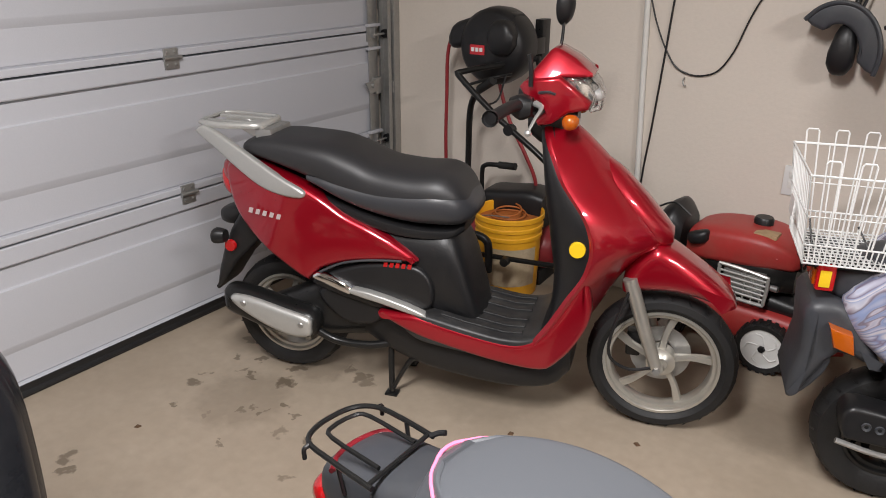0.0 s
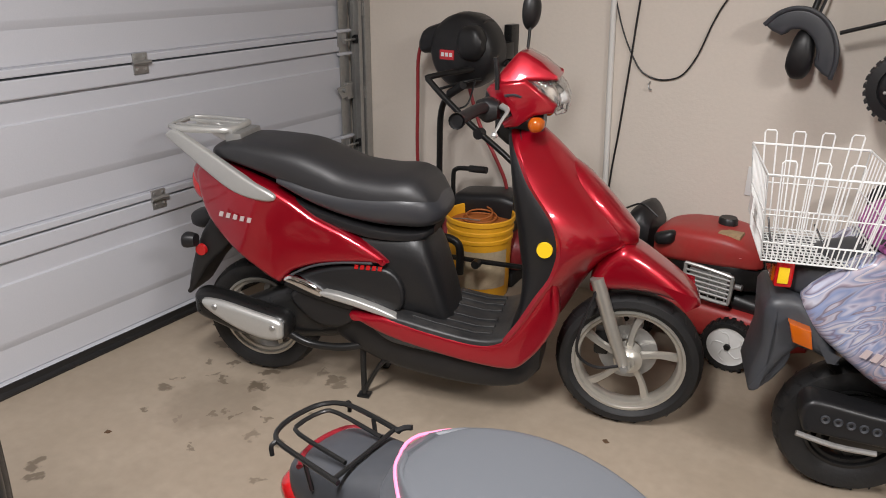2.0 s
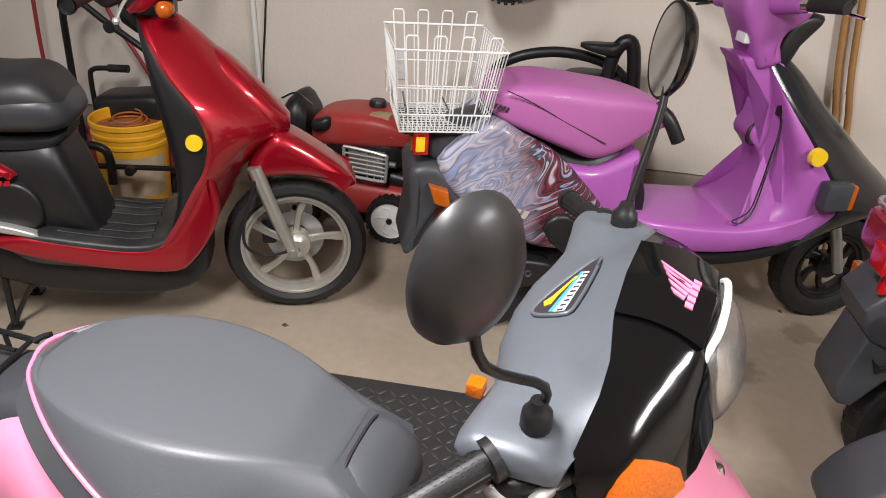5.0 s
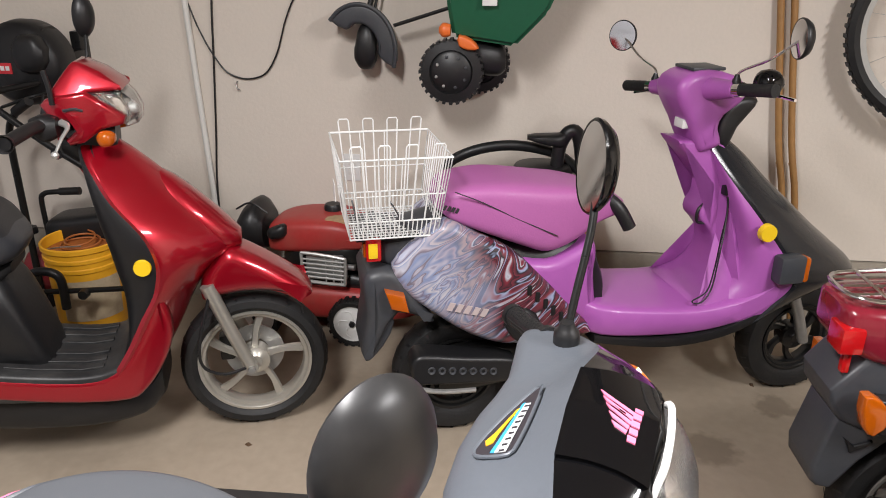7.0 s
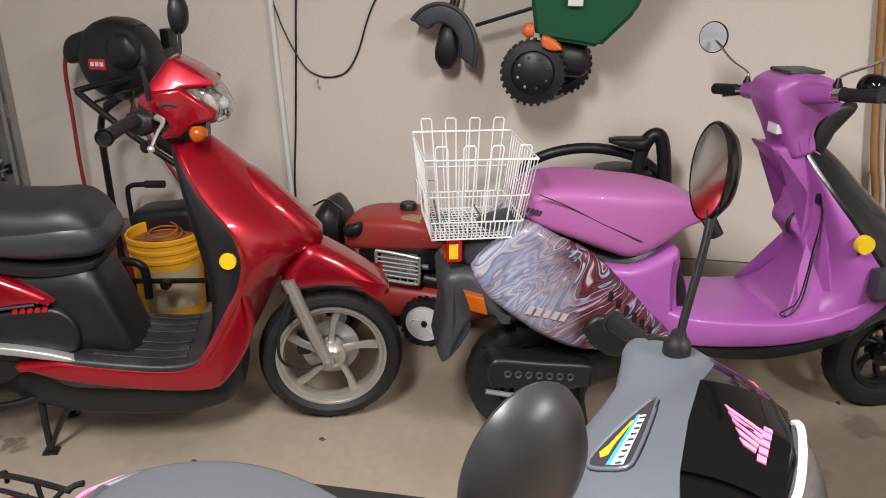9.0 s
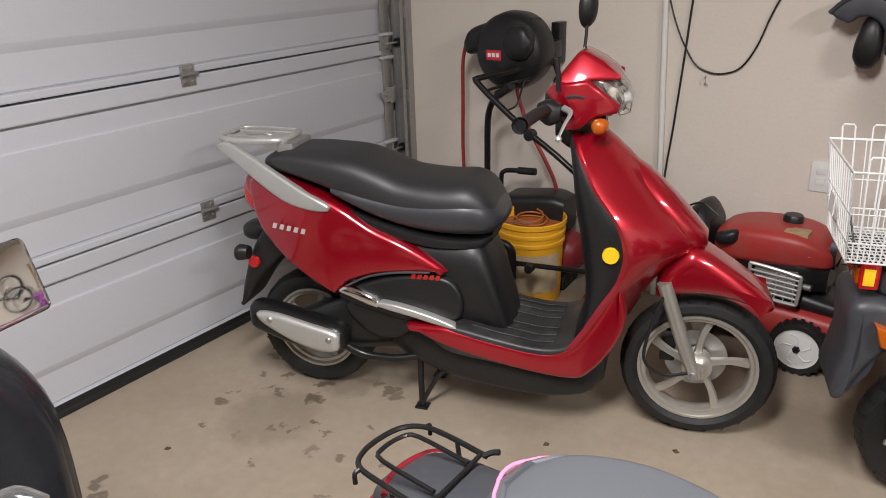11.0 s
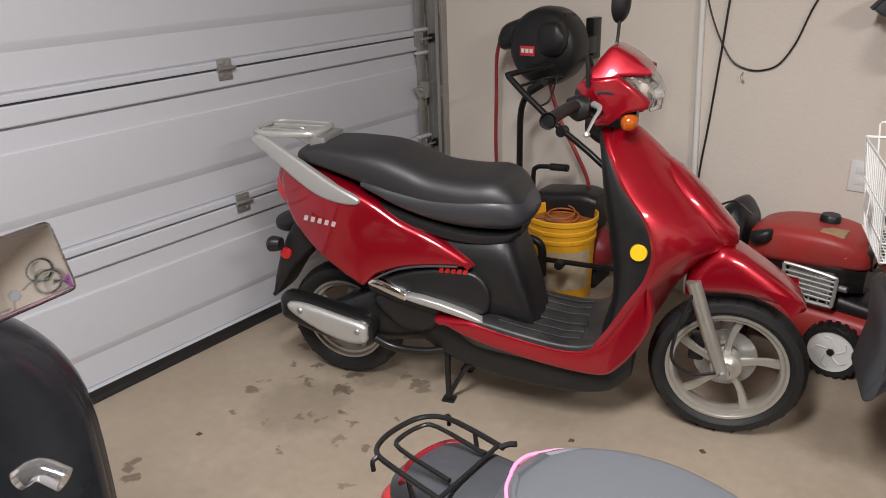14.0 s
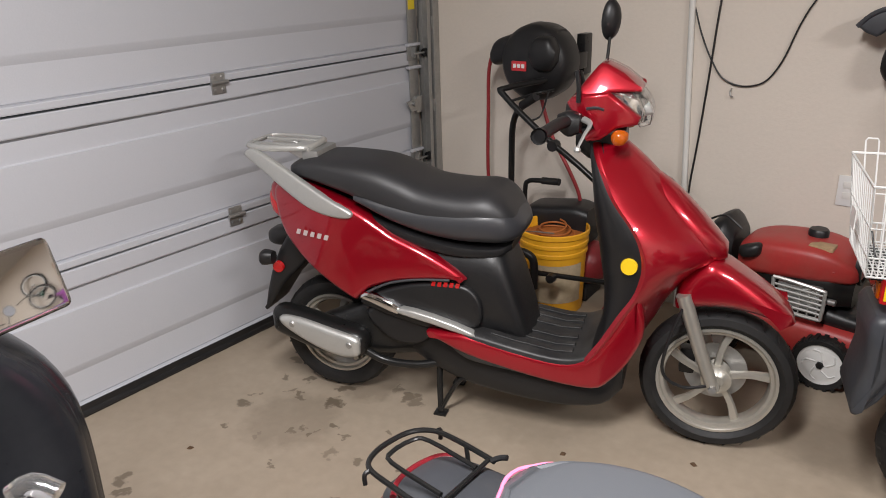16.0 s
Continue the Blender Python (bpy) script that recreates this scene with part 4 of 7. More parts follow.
    part("amber_side", box((-0.308, -0.1085, 0.652), (-0.282, -0.103, 0.696), 0.002), YELLOW_REFLECTOR, tl)
    for sd in (-1, 1):
        part("rear_signal", slab([(-0.268, 0.562), (-0.212, 0.545), (-0.200, 0.492), (-0.252, 0.508)], sd * 0.13 - 0.02, sd * 0.13 + 0.02, 0.006, 1), ORANGE, k, "orange rear turn signal")
        part("front_signal", box((0.93, sd * 0.205 - 0.03, 0.515), (1.02, sd * 0.205 + 0.02, 0.605), 0.014), DARK_GREY, k, "grey front signal housing")
        part("signal_lens", box((1.008, sd * 0.205 - 0.028, 0.518), (1.034, sd * 0.205 + 0.018, 0.60), 0.010), ORANGE, k)
        part("side_reflector", disc((0.885, sd * 0.190, 0.680), 0.028, sd * 0.020, "y"), YELLOW_REFLECTOR, k, "round yellow reflector")
    # engine side
    part("engine_cover", slab([(-0.185, 0.335), (-0.195, 0.30), (-0.185, 0.258), (-0.15, 0.243), (0.10, 0.226), (0.13, 0.24), (0.135, 0.285), (0.11, 0.308), (-0.03, 0.326), (-0.15, 0.345)], -0.15, -0.06, 0.014, 3), BLACK, k, "black engine cover with a row of holes")
    for i in range(7):
        part("cover_bolt", lathe([(0.005, -0.001), (0.011, -0.004), (0.013, 0.002)], (-0.135 + 0.032 * i, -0.151, 0.296 - 0.004 * i), "y", 12), DARK_GREY, k)
    part("kick_lever", tube([(-0.20, -0.155, 0.245), (-0.10, -0.16, 0.225), (0.0, -0.16, 0.22)], 0.008, 3, 8), STEEL, k)
    part("crankcase", hull([(-0.10, 0.16, 0.30, 0.05, -0.05), (0.1, 0.17, 0.33, 0.08, -0.02), (0.3, 0.20, 0.36, 0.08), (0.38, 0.25, 0.34, 0.05)], 3, 18, 3), BLACK_METAL, k)
    part("air_cleaner", slab([(0.08, 0.43), (0.15, 0.35), (0.22, 0.35), (0.18, 0.46), (0.12, 0.48)], -0.172, -0.11, 0.015, 2), BLACK, k)
    part("shock_absorber", tube([(0.0, 0.10, 0.25), (0.08, 0.09, 0.55)], 0.022, 1, 10), BLACK, k)
    # floor and shield
    part("floorboard", hull([(0.34, 0.375, 0.47, 0.12), (0.40, 0.355, 0.462, 0.165), (0.55, 0.345, 0.445, 0.18), (0.70, 0.345, 0.435, 0.185), (0.82, 0.362, 0.448, 0.187), (0.92, 0.395, 0.48, 0.187), (0.99, 0.44, 0.52, 0.18), (1.02, 0.47, 0.51, 0.15)], 3, 24, 7), PURPLE, k, "purple footboard")
    part("floor_trim", hull([(0.38, 0.325, 0.365, 0.15), (0.55, 0.308, 0.350, 0.182), (0.70, 0.305, 0.350, 0.187), (0.86, 0.335, 0.38, 0.185), (0.98, 0.40, 0.44, 0.17), (1.04, 0.45, 0.48, 0.12)], 3, 20, 5), BLACK, k, "black lower trim")
    rows = [(0.935, 0.82, 0.745, 0.055, 0.74), (0.88, 0.89, 0.775, 0.085, 0.755), (0.80, 0.975, 0.825, 0.13, 0.785), (0.72, 1.07, 0.885, 0.165, 0.81), (0.64, 1.165, 0.945, 0.185, 0.835), (0.56, 1.27, 1.005, 0.195, 0.84), (0.50, 1.345, 1.03, 0.192, 0.82), (0.465, 1.35, 1.02, 0.188, 0.79), (0.42, 1.20, 0.97, 0.186, 0.76), (0.375, 1.02, 0.92, 0.184, 0.72), (0.35, 0.95, 0.86, 0.17, 0.70)]
    o, i_ = shield_shell(rows, p_front=1.5, p_in=0.35)
    part("front_shell", o, DULL_BLACK, k, "black front shell")
    part("leg_shield", i_, PURPLE, k, "purple inner leg shield")
    tunnel = [(0.639, 0.926), (0.66, 0.937), (0.79, 0.925), (0.84, 0.84), (0.90, 0.72), (0.95, 0.60), (0.93, 0.45), (0.80, 0.40), (0.70, 0.425), (0.717, 0.442), (0.773, 0.476), (0.802, 0.553), (0.791, 0.631), (0.746, 0.681), (0.743, 0.718), (0.763, 0.79)]
    b = slab(tunnel, -0.06, 0.06, 0.012, 2)
    for v in b.verts:
        v.co.y *= 1 + 1.75 * max(0.0, (0.62 - v.co.z) / 0.20) ** 1.6
    part("centre_tunnel", b, PURPLE, k, "purple tunnel with glove box below the steering head")
    part("hook", tube([(0.755, -0.045, 0.73), (0.735, -0.05, 0.71), (0.738, -0.05, 0.675), (0.765, -0.05, 0.668)], 0.005, 4, 6), BLACK, k)
    cord = [(0.800, -0.085, 0.80), (0.805, -0.10, 0.72), (0.785, -0.12, 0.64), (0.765, -0.14, 0.55), (0.74, -0.155, 0.48), (0.69, -0.16, 0.452), (0.72, -0.165, 0.448), (0.755, -0.155, 0.49), (0.775, -0.14, 0.60), (0.80, -0.11, 0.70), (0.805, -0.09, 0.80)]
    part("cord", tube(cord, 0.0025, 5, 6), BLACK, k, "thin black cord hanging in a loop")
    part("cord_plug", box((0.79, -0.098, 0.77), (0.812, -0.072, 0.84), 0.005), BLACK, k)
    # steering head
    head = [(0.606, 1.102), (0.64, 1.135), (0.70, 1.147), (0.785, 1.130), (0.835, 1.088), (0.815, 1.045), (0.768, 1.012), (0.755, 0.975), (0.771, 0.925), (0.713, 0.902), (0.690, 0.92), (0.655, 0.99), (0.618, 1.05)]
    part("steering_head", slab(head, -0.080, 0.080, 0.026, 2, steps=5), PURPLE, k, "purple handlebar cover")
    part("column_front", slab([(0.76, 0.93), (0.80, 0.90), (0.83, 0.97), (0.88, 1.03), (0.88, 1.06), (0.82, 1.06), (0.775, 1.02)], -0.06, 0.06, 0.02, 2), BLACK, k)
    part("instrument", box((0.655, -0.055, 1.142), (0.76, 0.055, 1.152), 0.004), DARK_GREY, k, "dark instrument panel")
    part("label", box((0.642, -0.055, 0.975), (0.668, -0.005, 1.002), 0.001), WHITE, k, "printed label")
    d = Vector((-0.11, 0.50, -0.065)).normalized()
    c = Vector((0.69, 0.0, 1.085))
    for sd in (-1, 1):
        part("bar_cover", tube([c + d * sd * 0.05, c + d * sd * 0.17], lambda u: 0.036 - 0.012 * u, 3, 14), PURPLE, k)
        part("bar_clamp", tube([c + d * sd * 0.165, c + d * sd * 0.195], 0.021, 1, 14), CHROME, k)
        part("grip", tube([c + d * sd * 0.19, c + d * sd * 0.31], 0.018, 1, 14), RUBBER, k, "black rubber grip")
        lv = [c + d * sd * 0.19 + Vector((0.035, 0, -0.01)), c + d * sd * 0.25 + Vector((0.055, 0, -0.015)), c + d * sd * 0.33 + Vector((0.045, 0, -0.025))]
        part("brake_lever", tube(lv, 0.005, 3, 8), CHROME, k, "chrome brake lever")
    part("starter_button", box((0.73, -0.155, 1.105), (0.755, -0.135, 1.125), 0.004), REDLENS, k)
    part("horn", hull([(0.74, 1.12, 1.15, 0.015, -0.235), (0.755, 1.10, 1.17, 0.035, -0.24), (0.79, 1.10, 1.17, 0.035, -0.24), (0.81, 1.12, 1.15, 0.02, -0.24)], 3, 16, 2.1), GLOSS_BLACK, k, "round black bell")
    mirror_on_stalk(k, c + d * 0.17 + Vector((0, 0, 0.02)), (c + d * 0.175 + Vector((0, 0.0, 0.055)), c + d * 0.24 + Vector((0, 0.02, 0.09))), (0.612, 0.335, 1.205), 0.050, (-0.8, -0.6, 0.05), CHROME, rr=0.004)
    mirror_on_stalk(k, c - d * 0.17 + Vector((0, 0, 0.02)), (c - d * 0.18 + Vector((0, 0, 0.05)), c - d * 0.26 + Vector((0, -0.02, 0.085))), (0.772, -0.345, 1.262), 0.052, (-1, 0.25, 0.0), CHROME, rr=0.004)
    for sd in (-1, 1):
        part("stand_leg", tube([(0.12, sd * 0.06, 0.20), (0.13, sd * 0.09, 0.10), (0.15, sd * 0.11, 0.008)], 0.010, 3, 8), BLACK_METAL, k)
    return k


purple_scooter()
wire_basket()


RIBBED_ORANGE = material("ribbed_orange_lens", (0.60, 0.125, 0.003), 0.12, 0.0, 0.25, 220, bump=0.5, coat=0.5, Transmission_Weight=0.1)
DIAL_PALE = material("pale_dial_print", (0.60, 0.62, 0.62), 0.4)
DIAL_BLUE = material("blue_dial_print", (0.05, 0.33, 0.55), 0.4)
DIAL_YELLOW = material("yellow_dial_print", (0.88, 0.46, 0.02), 0.4)
# black mirror back, its colour lightened for the light that falls on it
MIRROR_SHELL = material("lit_black_shell", (0.018, 0.018, 0.019), 0.38, 0, 0.3, 60, stain=0.4, second=(0.045, 0.043, 0.04), stain_scale=14)


def headset(k):
    """Handlebar cover, cowl, lamps, grips and mirrors; x ahead, y across, z up from the midpoint of the mirror mounts."""
    cowl = [(0.0, (0.036, 0.047), (0.075, 0.054), (0.115, 0.048), (0.140, 0.030), (0.158, -0.070)),
            (0.075, (0.038, 0.046), (0.075, 0.047), (0.112, 0.037), (0.138, 0.012), (0.160, -0.072)),
            (0.130, (0.048, 0.034), (0.080, 0.027), (0.110, 0.010), (0.132, -0.015), (0.150, -0.070)),
            (0.165, (0.048, 0.018), (0.075, 0.008), (0.100, -0.008), (0.120, -0.032), (0.137, -0.066)),
            (0.190, (0.044, 0.004), (0.068, -0.006), (0.091, -0.019), (0.108, -0.042), (0.122, -0.076)),
            (0.216, (0.040, -0.010), (0.058, -0.020), (0.078, -0.034), (0.094, -0.060), (0.108, -0.088)),
            (0.236, (0.052, -0.040), (0.060, -0.050), (0.072, -0.064), (0.084, -0.082), (0.094, -0.098)),
            (0.246, (0.070, -0.083), (0.074, -0.088), (0.078, -0.092), (0.083, -0.097), (0.088, -0.101))]

    def at(y, v):
        """A point of the cowl's skin: y across, v from its rear rim (0) to its lower rim (1)."""
        ys = [r[0] for r in cowl]
        line = spline([(np.interp(abs(y), ys, [r[i][0] for r in cowl]), 0, np.interp(abs(y), ys, [r[i][1] for r in cowl])) for i in range(1, 6)], 6)
        f_ = min(max(v, 0.0), 1.0) * (len(line) - 1)
        n = min(int(f_), len(line) - 2)
        q = line[n].lerp(line[n + 1], f_ - n)
        return Vector((q.x, y, q.z))

    def normal(y, v):
        a, b = at(y, min(1, v + 0.03)) - at(y, max(0, v - 0.03)), at(y + 0.004, v) - at(y - 0.004, v)
        n = a.cross(b).normalized()
        return n if n.z > -0.2 and n.dot(Vector((0.6, 0, 0.8))) > 0 else -n

    def patch(ys, vs, low, high):
        """A plate on the skin over a grid of (y, v), from low to high above it."""
        b = bmesh.new()
        up = [[b.verts.new(at(y, v) + normal(y, v) * high) for v in vs(y)] for y in ys]
        dn = [[b.verts.new(at(y, v) + normal(y, v) * low) for v in vs(y)] for y in ys]
        n, m = len(ys), len(up[0])
        for i in range(n - 1):
            for j in range(m - 1):
                b.faces.new((up[i][j], up[i + 1][j], up[i + 1][j + 1], up[i][j + 1]))
                b.faces.new((dn[i][j], dn[i][j + 1], dn[i + 1][j + 1], dn[i + 1][j]))
        for i in range(n - 1):
            for j in (0, m - 1):
                b.faces.new((up[i][j], dn[i][j], dn[i + 1][j], up[i + 1][j]))
        for j in range(m - 1):
            for i in (0, n - 1):
                b.faces.new((up[i][j], up[i][j + 1], dn[i][j + 1], dn[i][j]))
        return b

    rows = []
    half = [0.246, 0.241, 0.236, 0.228, 0.216, 0.204, 0.19, 0.178, 0.165, 0.148, 0.13, 0.11, 0.092, 0.078, 0.06, 0.04, 0.02]
    for y in [-h for h in half] + [0.0] + half[::-1]:
        line = [at(y, i / 16) for i in range(17)]
        a, d = line[0], line[-1]
        rows.append(line + [Vector((d.x - 0.012, y, d.z + 0.004)), Vector((a.x + 0.002, y, min(a.z - 0.012, d.z + 0.02)))])
    part("nose_cowl", rings(rows), GLOSS_BLACK, k, "gloss black nose cowl")
    ys = [-0.074, -0.071, -0.06, -0.045, -0.03, -0.015, 0, 0.015, 0.03, 0.045, 0.06, 0.071, 0.074]
    part("centre_panel", patch(ys, lambda y: [0.0, 0.01, 0.05, 0.1, 0.2, 0.3, 0.4, 0.5, 0.58, 0.62], -0.002, 0.0045), GLOSS_BLACK, k, "raised gloss black centre panel")
    # grey cover
    cover = [(0.0, (0.03, -0.09), (0.044, 0.041), (0.012, 0.020), (-0.02, 0.006), (-0.052, -0.010), (-0.078, -0.028), (-0.086, -0.055), (-0.07, -0.095)),
             (0.06, (0.03, -0.09), (0.045, 0.041), (0.012, 0.020), (-0.02, 0.006), (-0.052, -0.011), (-0.074, -0.030), (-0.082, -0.055), (-0.066, -0.095)),
             (0.10, (0.03, -0.09), (0.049, 0.034), (0.018, 0.016), (-0.012, 0.004), (-0.040, -0.010), (-0.062, -0.026), (-0.072, -0.050), (-0.06, -0.090)),
             (0.135, (0.035, -0.070), (0.053, 0.027), (0.028, 0.014), (0.0, 0.004), (-0.028, -0.004), (-0.052, -0.016), (-0.062, -0.040), (-0.05, -0.070)),
             (0.190, (0.035, -0.048), (0.046, 0.0), (0.028, -0.001), (0.0, -0.004), (-0.028, -0.006), (-0.054, -0.012), (-0.066, -0.030), (-0.055, -0.052)),
             (0.218, (0.035, -0.042), (0.043, -0.014), (0.02, -0.010), (-0.005, -0.008), (-0.03, -0.010), (-0.056, -0.014), (-0.070, -0.032), (-0.058, -0.052)),
             (0.234, (0.034, -0.040), (0.036, -0.022), (0.015, -0.013), (-0.005, -0.012), (-0.03, -0.013), (-0.056, -0.016), (-0.068, -0.032), (-0.056, -0.050)),
             (0.240, (0.025, -0.038), (0.026, -0.026), (0.012, -0.020), (-0.005, -0.018), (-0.03, -0.020), (-0.050, -0.022), (-0.060, -0.034), (-0.050, -0.046))]
    ring_y = [r[0] for r in cover]
    rows = []
    steps = [0.24, 0.237, 0.234, 0.226, 0.218, 0.204, 0.19, 0.165, 0.15, 0.135, 0.122, 0.11, 0.10, 0.09, 0.075, 0.06, 0.03]
    for y in [-h for h in steps] + [0.0] + steps[::-1]:
        pts = [(float(np.interp(abs(y), ring_y, [r[i][0] for r in cover])), y, float(np.interp(abs(y), ring_y, [r[i][1] for r in cover]))) for i in range(1, 9)]
        rows.append(pts[:2] + spline(pts[1:], 4)[1:])
    part("handlebar_cover", rings(rows), GREY, k, "satin grey plastic handlebar cover", angle=50)
    # black underside and column
    under = []
    for y, x0, x1, z0, z1 in ((-0.236, 0.035, 0.085, -0.096, -0.046), (-0.20, 0.0, 0.10, -0.104, -0.044), (-0.12, -0.03, 0.135, -0.110, -0.05), (0.12, -0.03, 0.135, -0.110, -0.05), (0.20, 0.0, 0.10, -0.104, -0.044), (0.236, 0.035, 0.085, -0.096, -0.046)):
        under.append([(x0, y, z1), (x1, y, z1 - 0.025), (x1, y, z0 + 0.01), ((x0 + x1) / 2, y, z0), (x0, y, z0 + 0.02)])
    part("lower_cover", rings(under), BLACK, k, "black lower handlebar cover")
    part("steering_column", tube([(0.03, 0, -0.08), (0.06, 0, -0.22), (0.10, 0, -0.36)], 0.05, 3, 16), BLACK, k)
    # dial set into the cover
    zz = lambda x: float(np.interp(x, (-0.078, -0.052, -0.02, 0.012, 0.044), (-0.028, -0.010, 0.006, 0.020, 0.041)))
    dial = [(-0.004, 0.072), (-0.018, 0.056), (-0.033, 0.030), (-0.047, 0.0), (-0.056, -0.028), (-0.050, -0.041), (-0.034, -0.046), (-0.014, -0.047), (-0.008, -0.030), (-0.004, 0.02)]
    flat = lambda pts, lo, hi: rings([[(x, y, zz(x) + lo) for x, y in pts], [(x, y, zz(x) + hi) for x, y in pts]])
    gauge = part("gauge", flat(dial, -0.004, 0.0035), TYPE_DARK, k, "speedometer with coloured dial", smooth=False)
    part("gauge_bezel", tube([(x, y, zz(x) + 0.003) for x, y in dial], 0.0024, 2, 8, closed=True), GREY, gauge)
    part("dial_band", flat([(-0.010, 0.040), (-0.017, 0.040), (-0.031, -0.041), (-0.018, -0.042)], 0.003, 0.0042), DIAL_PALE, gauge, "pale speed scale", smooth=False)
    part("dial_edge", flat([(-0.017, 0.042), (-0.020, 0.041), (-0.036, -0.040), (-0.031, -0.041)], 0.003, 0.0042), DIAL_BLUE, gauge, "blue line along the scale", smooth=False)
    for i in range(9):
        u = i / 8
        x, y = -0.0135 - 0.010 * u, 0.036 - 0.074 * u
        part("scale_mark", flat([(x + 0.003, y), (x - 0.003, y), (x - 0.003, y - 0.003), (x + 0.003, y - 0.003)], 0.004, 0.0046), TYPE_DARK, gauge, smooth=False)
    part("pointer", flat([(-0.021, 0.032), (-0.024, 0.031), (-0.040, -0.008), (-0.047, -0.018), (-0.044, -0.027), (-0.037, -0.024), (-0.034, -0.008)], 0.003, 0.0046), DIAL_YELLOW, gauge, "yellow pointer", smooth=False)
    # headlight
    lens, bowl = [], []
    for i in range(13):
        y = -0.076 + 0.152 * i / 12
        back = 0.034 * (abs(y) / 0.076) ** 3.5
        prof = [(0.139, 0.034), (0.160, 0.014), (0.173, -0.012), (0.178, -0.038), (0.172, -0.068)]
        line = spline([(x - back * (0.5 + 0.5 * min(1, j / 2)), y, z - 0.012 * (abs(y) / 0.076) ** 4 * (j == 0)) for j, (x, z) in enumerate(prof)], 4)
        lens.append(line + [(0.120, y, -0.066), (0.120, y, 0.020)])
        bowl.append([(p[0] - 0.010, p[1] * 0.93, p[2] * 0.93 - 0.001) for p in line] + [(0.124, y * 0.93, -0.062), (0.124, y * 0.93, 0.014)])
    part("headlight", rings(lens), RIBBED, k, "clear ribbed headlight lens")
    part("headlight_bowl", rings(bowl), CHROME, k, "bright headlight reflector")
    trim = [(0.128, -0.083, -0.045), (0.127, -0.081, -0.020), (0.130, -0.076, 0.006), (0.135, -0.064, 0.028), (0.140, -0.045, 0.038), (0.142, 0.0, 0.041), (0.140, 0.045, 0.038), (0.135, 0.064, 0.028), (0.130, 0.076, 0.006), (0.127, 0.081, -0.020), (0.128, 0.083, -0.045)]
    part("headlight_trim", tube(trim, lambda u: 0.002 + 0.0022 * math.sin(math.pi * u), 4, 8), WHITE, k, "white headlight surround")
    for sd in (-1, 1):
        g = [sd * y for y in (0.160, 0.170, 0.180, 0.190, 0.200, 0.210, 0.220, 0.229, 0.236)]
        lo = lambda y: float(np.interp(abs(y), (0.160, 0.190, 0.236), (0.86, 0.52, 0.50)))
        part("front_signal", patch(g, lambda y: [lo(y) + (1.0 - lo(y)) * j / 6 for j in range(7)], -0.003, 0.004), RIBBED_ORANGE, k, "ribbed orange front turn signal")
        e0, e1 = Vector((-0.028, sd * 0.232, -0.031)), Vector((-0.102, sd * 0.328, -0.057))
        ax = (e1 - e0).normalized()
        grip = part("grip", tube([e0, e1], 0.0152, 1, 20), BLACK, k, "black ribbed rubber grip")
        part("grip_flange", tube([e0, e0 + ax * 0.010], 0.0225, 1, 22), BLACK, grip)
        part("grip_end", tube([e1 - ax * 0.006, e1 + ax * 0.004], 0.0178, 1, 22), BLACK, grip)
        up = Vector((0, 0, 1))
        up = (up - ax * up.dot(ax)).normalized()
        across = ax.cross(up)
        for i in range(13):
            for j in range(6):
                a = radians(-50 + 20 * j)
                nrm = up * math.cos(a) + across * math.sin(a) * -sd
                q = e0 + (e1 - e0) * (0.14 + 0.062 * (i + 0.5 * (j % 2))) + nrm * 0.0150
                b = box((-0.0020, -0.0016, -0.001), (0.0020, 0.0016, 0.0007))
                m_ = Matrix((ax, nrm.cross(ax), nrm)).transposed()
                for v in b.verts:
                    v.co = q + m_ @ v.co
                part("grip_knob", b, BLACK, grip, smooth=False)
        for j in range(10):
            a = radians(80 + 22 * j)
            nrm = up * math.cos(a) + across * math.sin(a) * -sd
            part("grip_rib", tube([e0 + ax * 0.014 + nrm * 0.0150, e1 - ax * 0.008 + nrm * 0.0150], 0.0013, 1, 6), BLACK, grip)
        lever = tube([(0.040, sd * 0.206, -0.050), (0.022, sd * 0.236, -0.053), (0.010, sd * 0.262, -0.062), (0.007, sd * 0.282, -0.078), (0.010, sd * 0.294, -0.100), (0.014, sd * 0.300, -0.122)], lambda u: 0.0125 - 0.0080 * min(1, u * 1.5), 5, 12, flat=0.65)
        join(lever, lathe([(0, 0.0085), (0.006, 0.0062), (0.0085, 0), (0.006, -0.0062), (0, -0.0085)], (0.0145, sd * 0.301, -0.127), "z", 14))
        part("brake_lever", lever, SILVER, k, "silver brake lever with ball end")
        part("lever_perch", hull([(-0.035, -0.072, -0.048, 0.012, sd * 0.226), (-0.015, -0.080, -0.044, 0.020, sd * 0.228), (0.010, -0.076, -0.044, 0.020, sd * 0.222), (0.032, -0.066, -0.046, 0.012, sd * 0.214)], 3, 14, 2.6), BLACK_METAL, k, "dark lever perch")
        part("perch_bolt", lathe([(0, -0.010), (0.006, -0.010), (0.007, 0.0)], (-0.012, sd * 0.240, -0.074), "z", 6), STEEL, k)
        part("perch_clamp", tube([(-0.030, sd * 0.243, -0.060), (-0.008, sd * 0.247, -0.070)], 0.008, 1, 10), STEEL, k)
    part("switch_button", box((-0.080, -0.178, -0.022), (-0.062, -0.160, -0.006), 0.003), RIBBED_ORANGE, k, "orange switch")
    # winged emblem and a word, as plain bars
    tip, low, right = Vector((0.066, 0.032)), Vector((0.088, -0.029)), Vector((0.106, 0.002))

    def bar(name, quad):
        b = rings([[(x, y, top_of(x, y) + dz) for x, y in quad] for dz in (0.002, 0.0062)])
        part(name, b, PINK_TRIM, k, smooth=False)

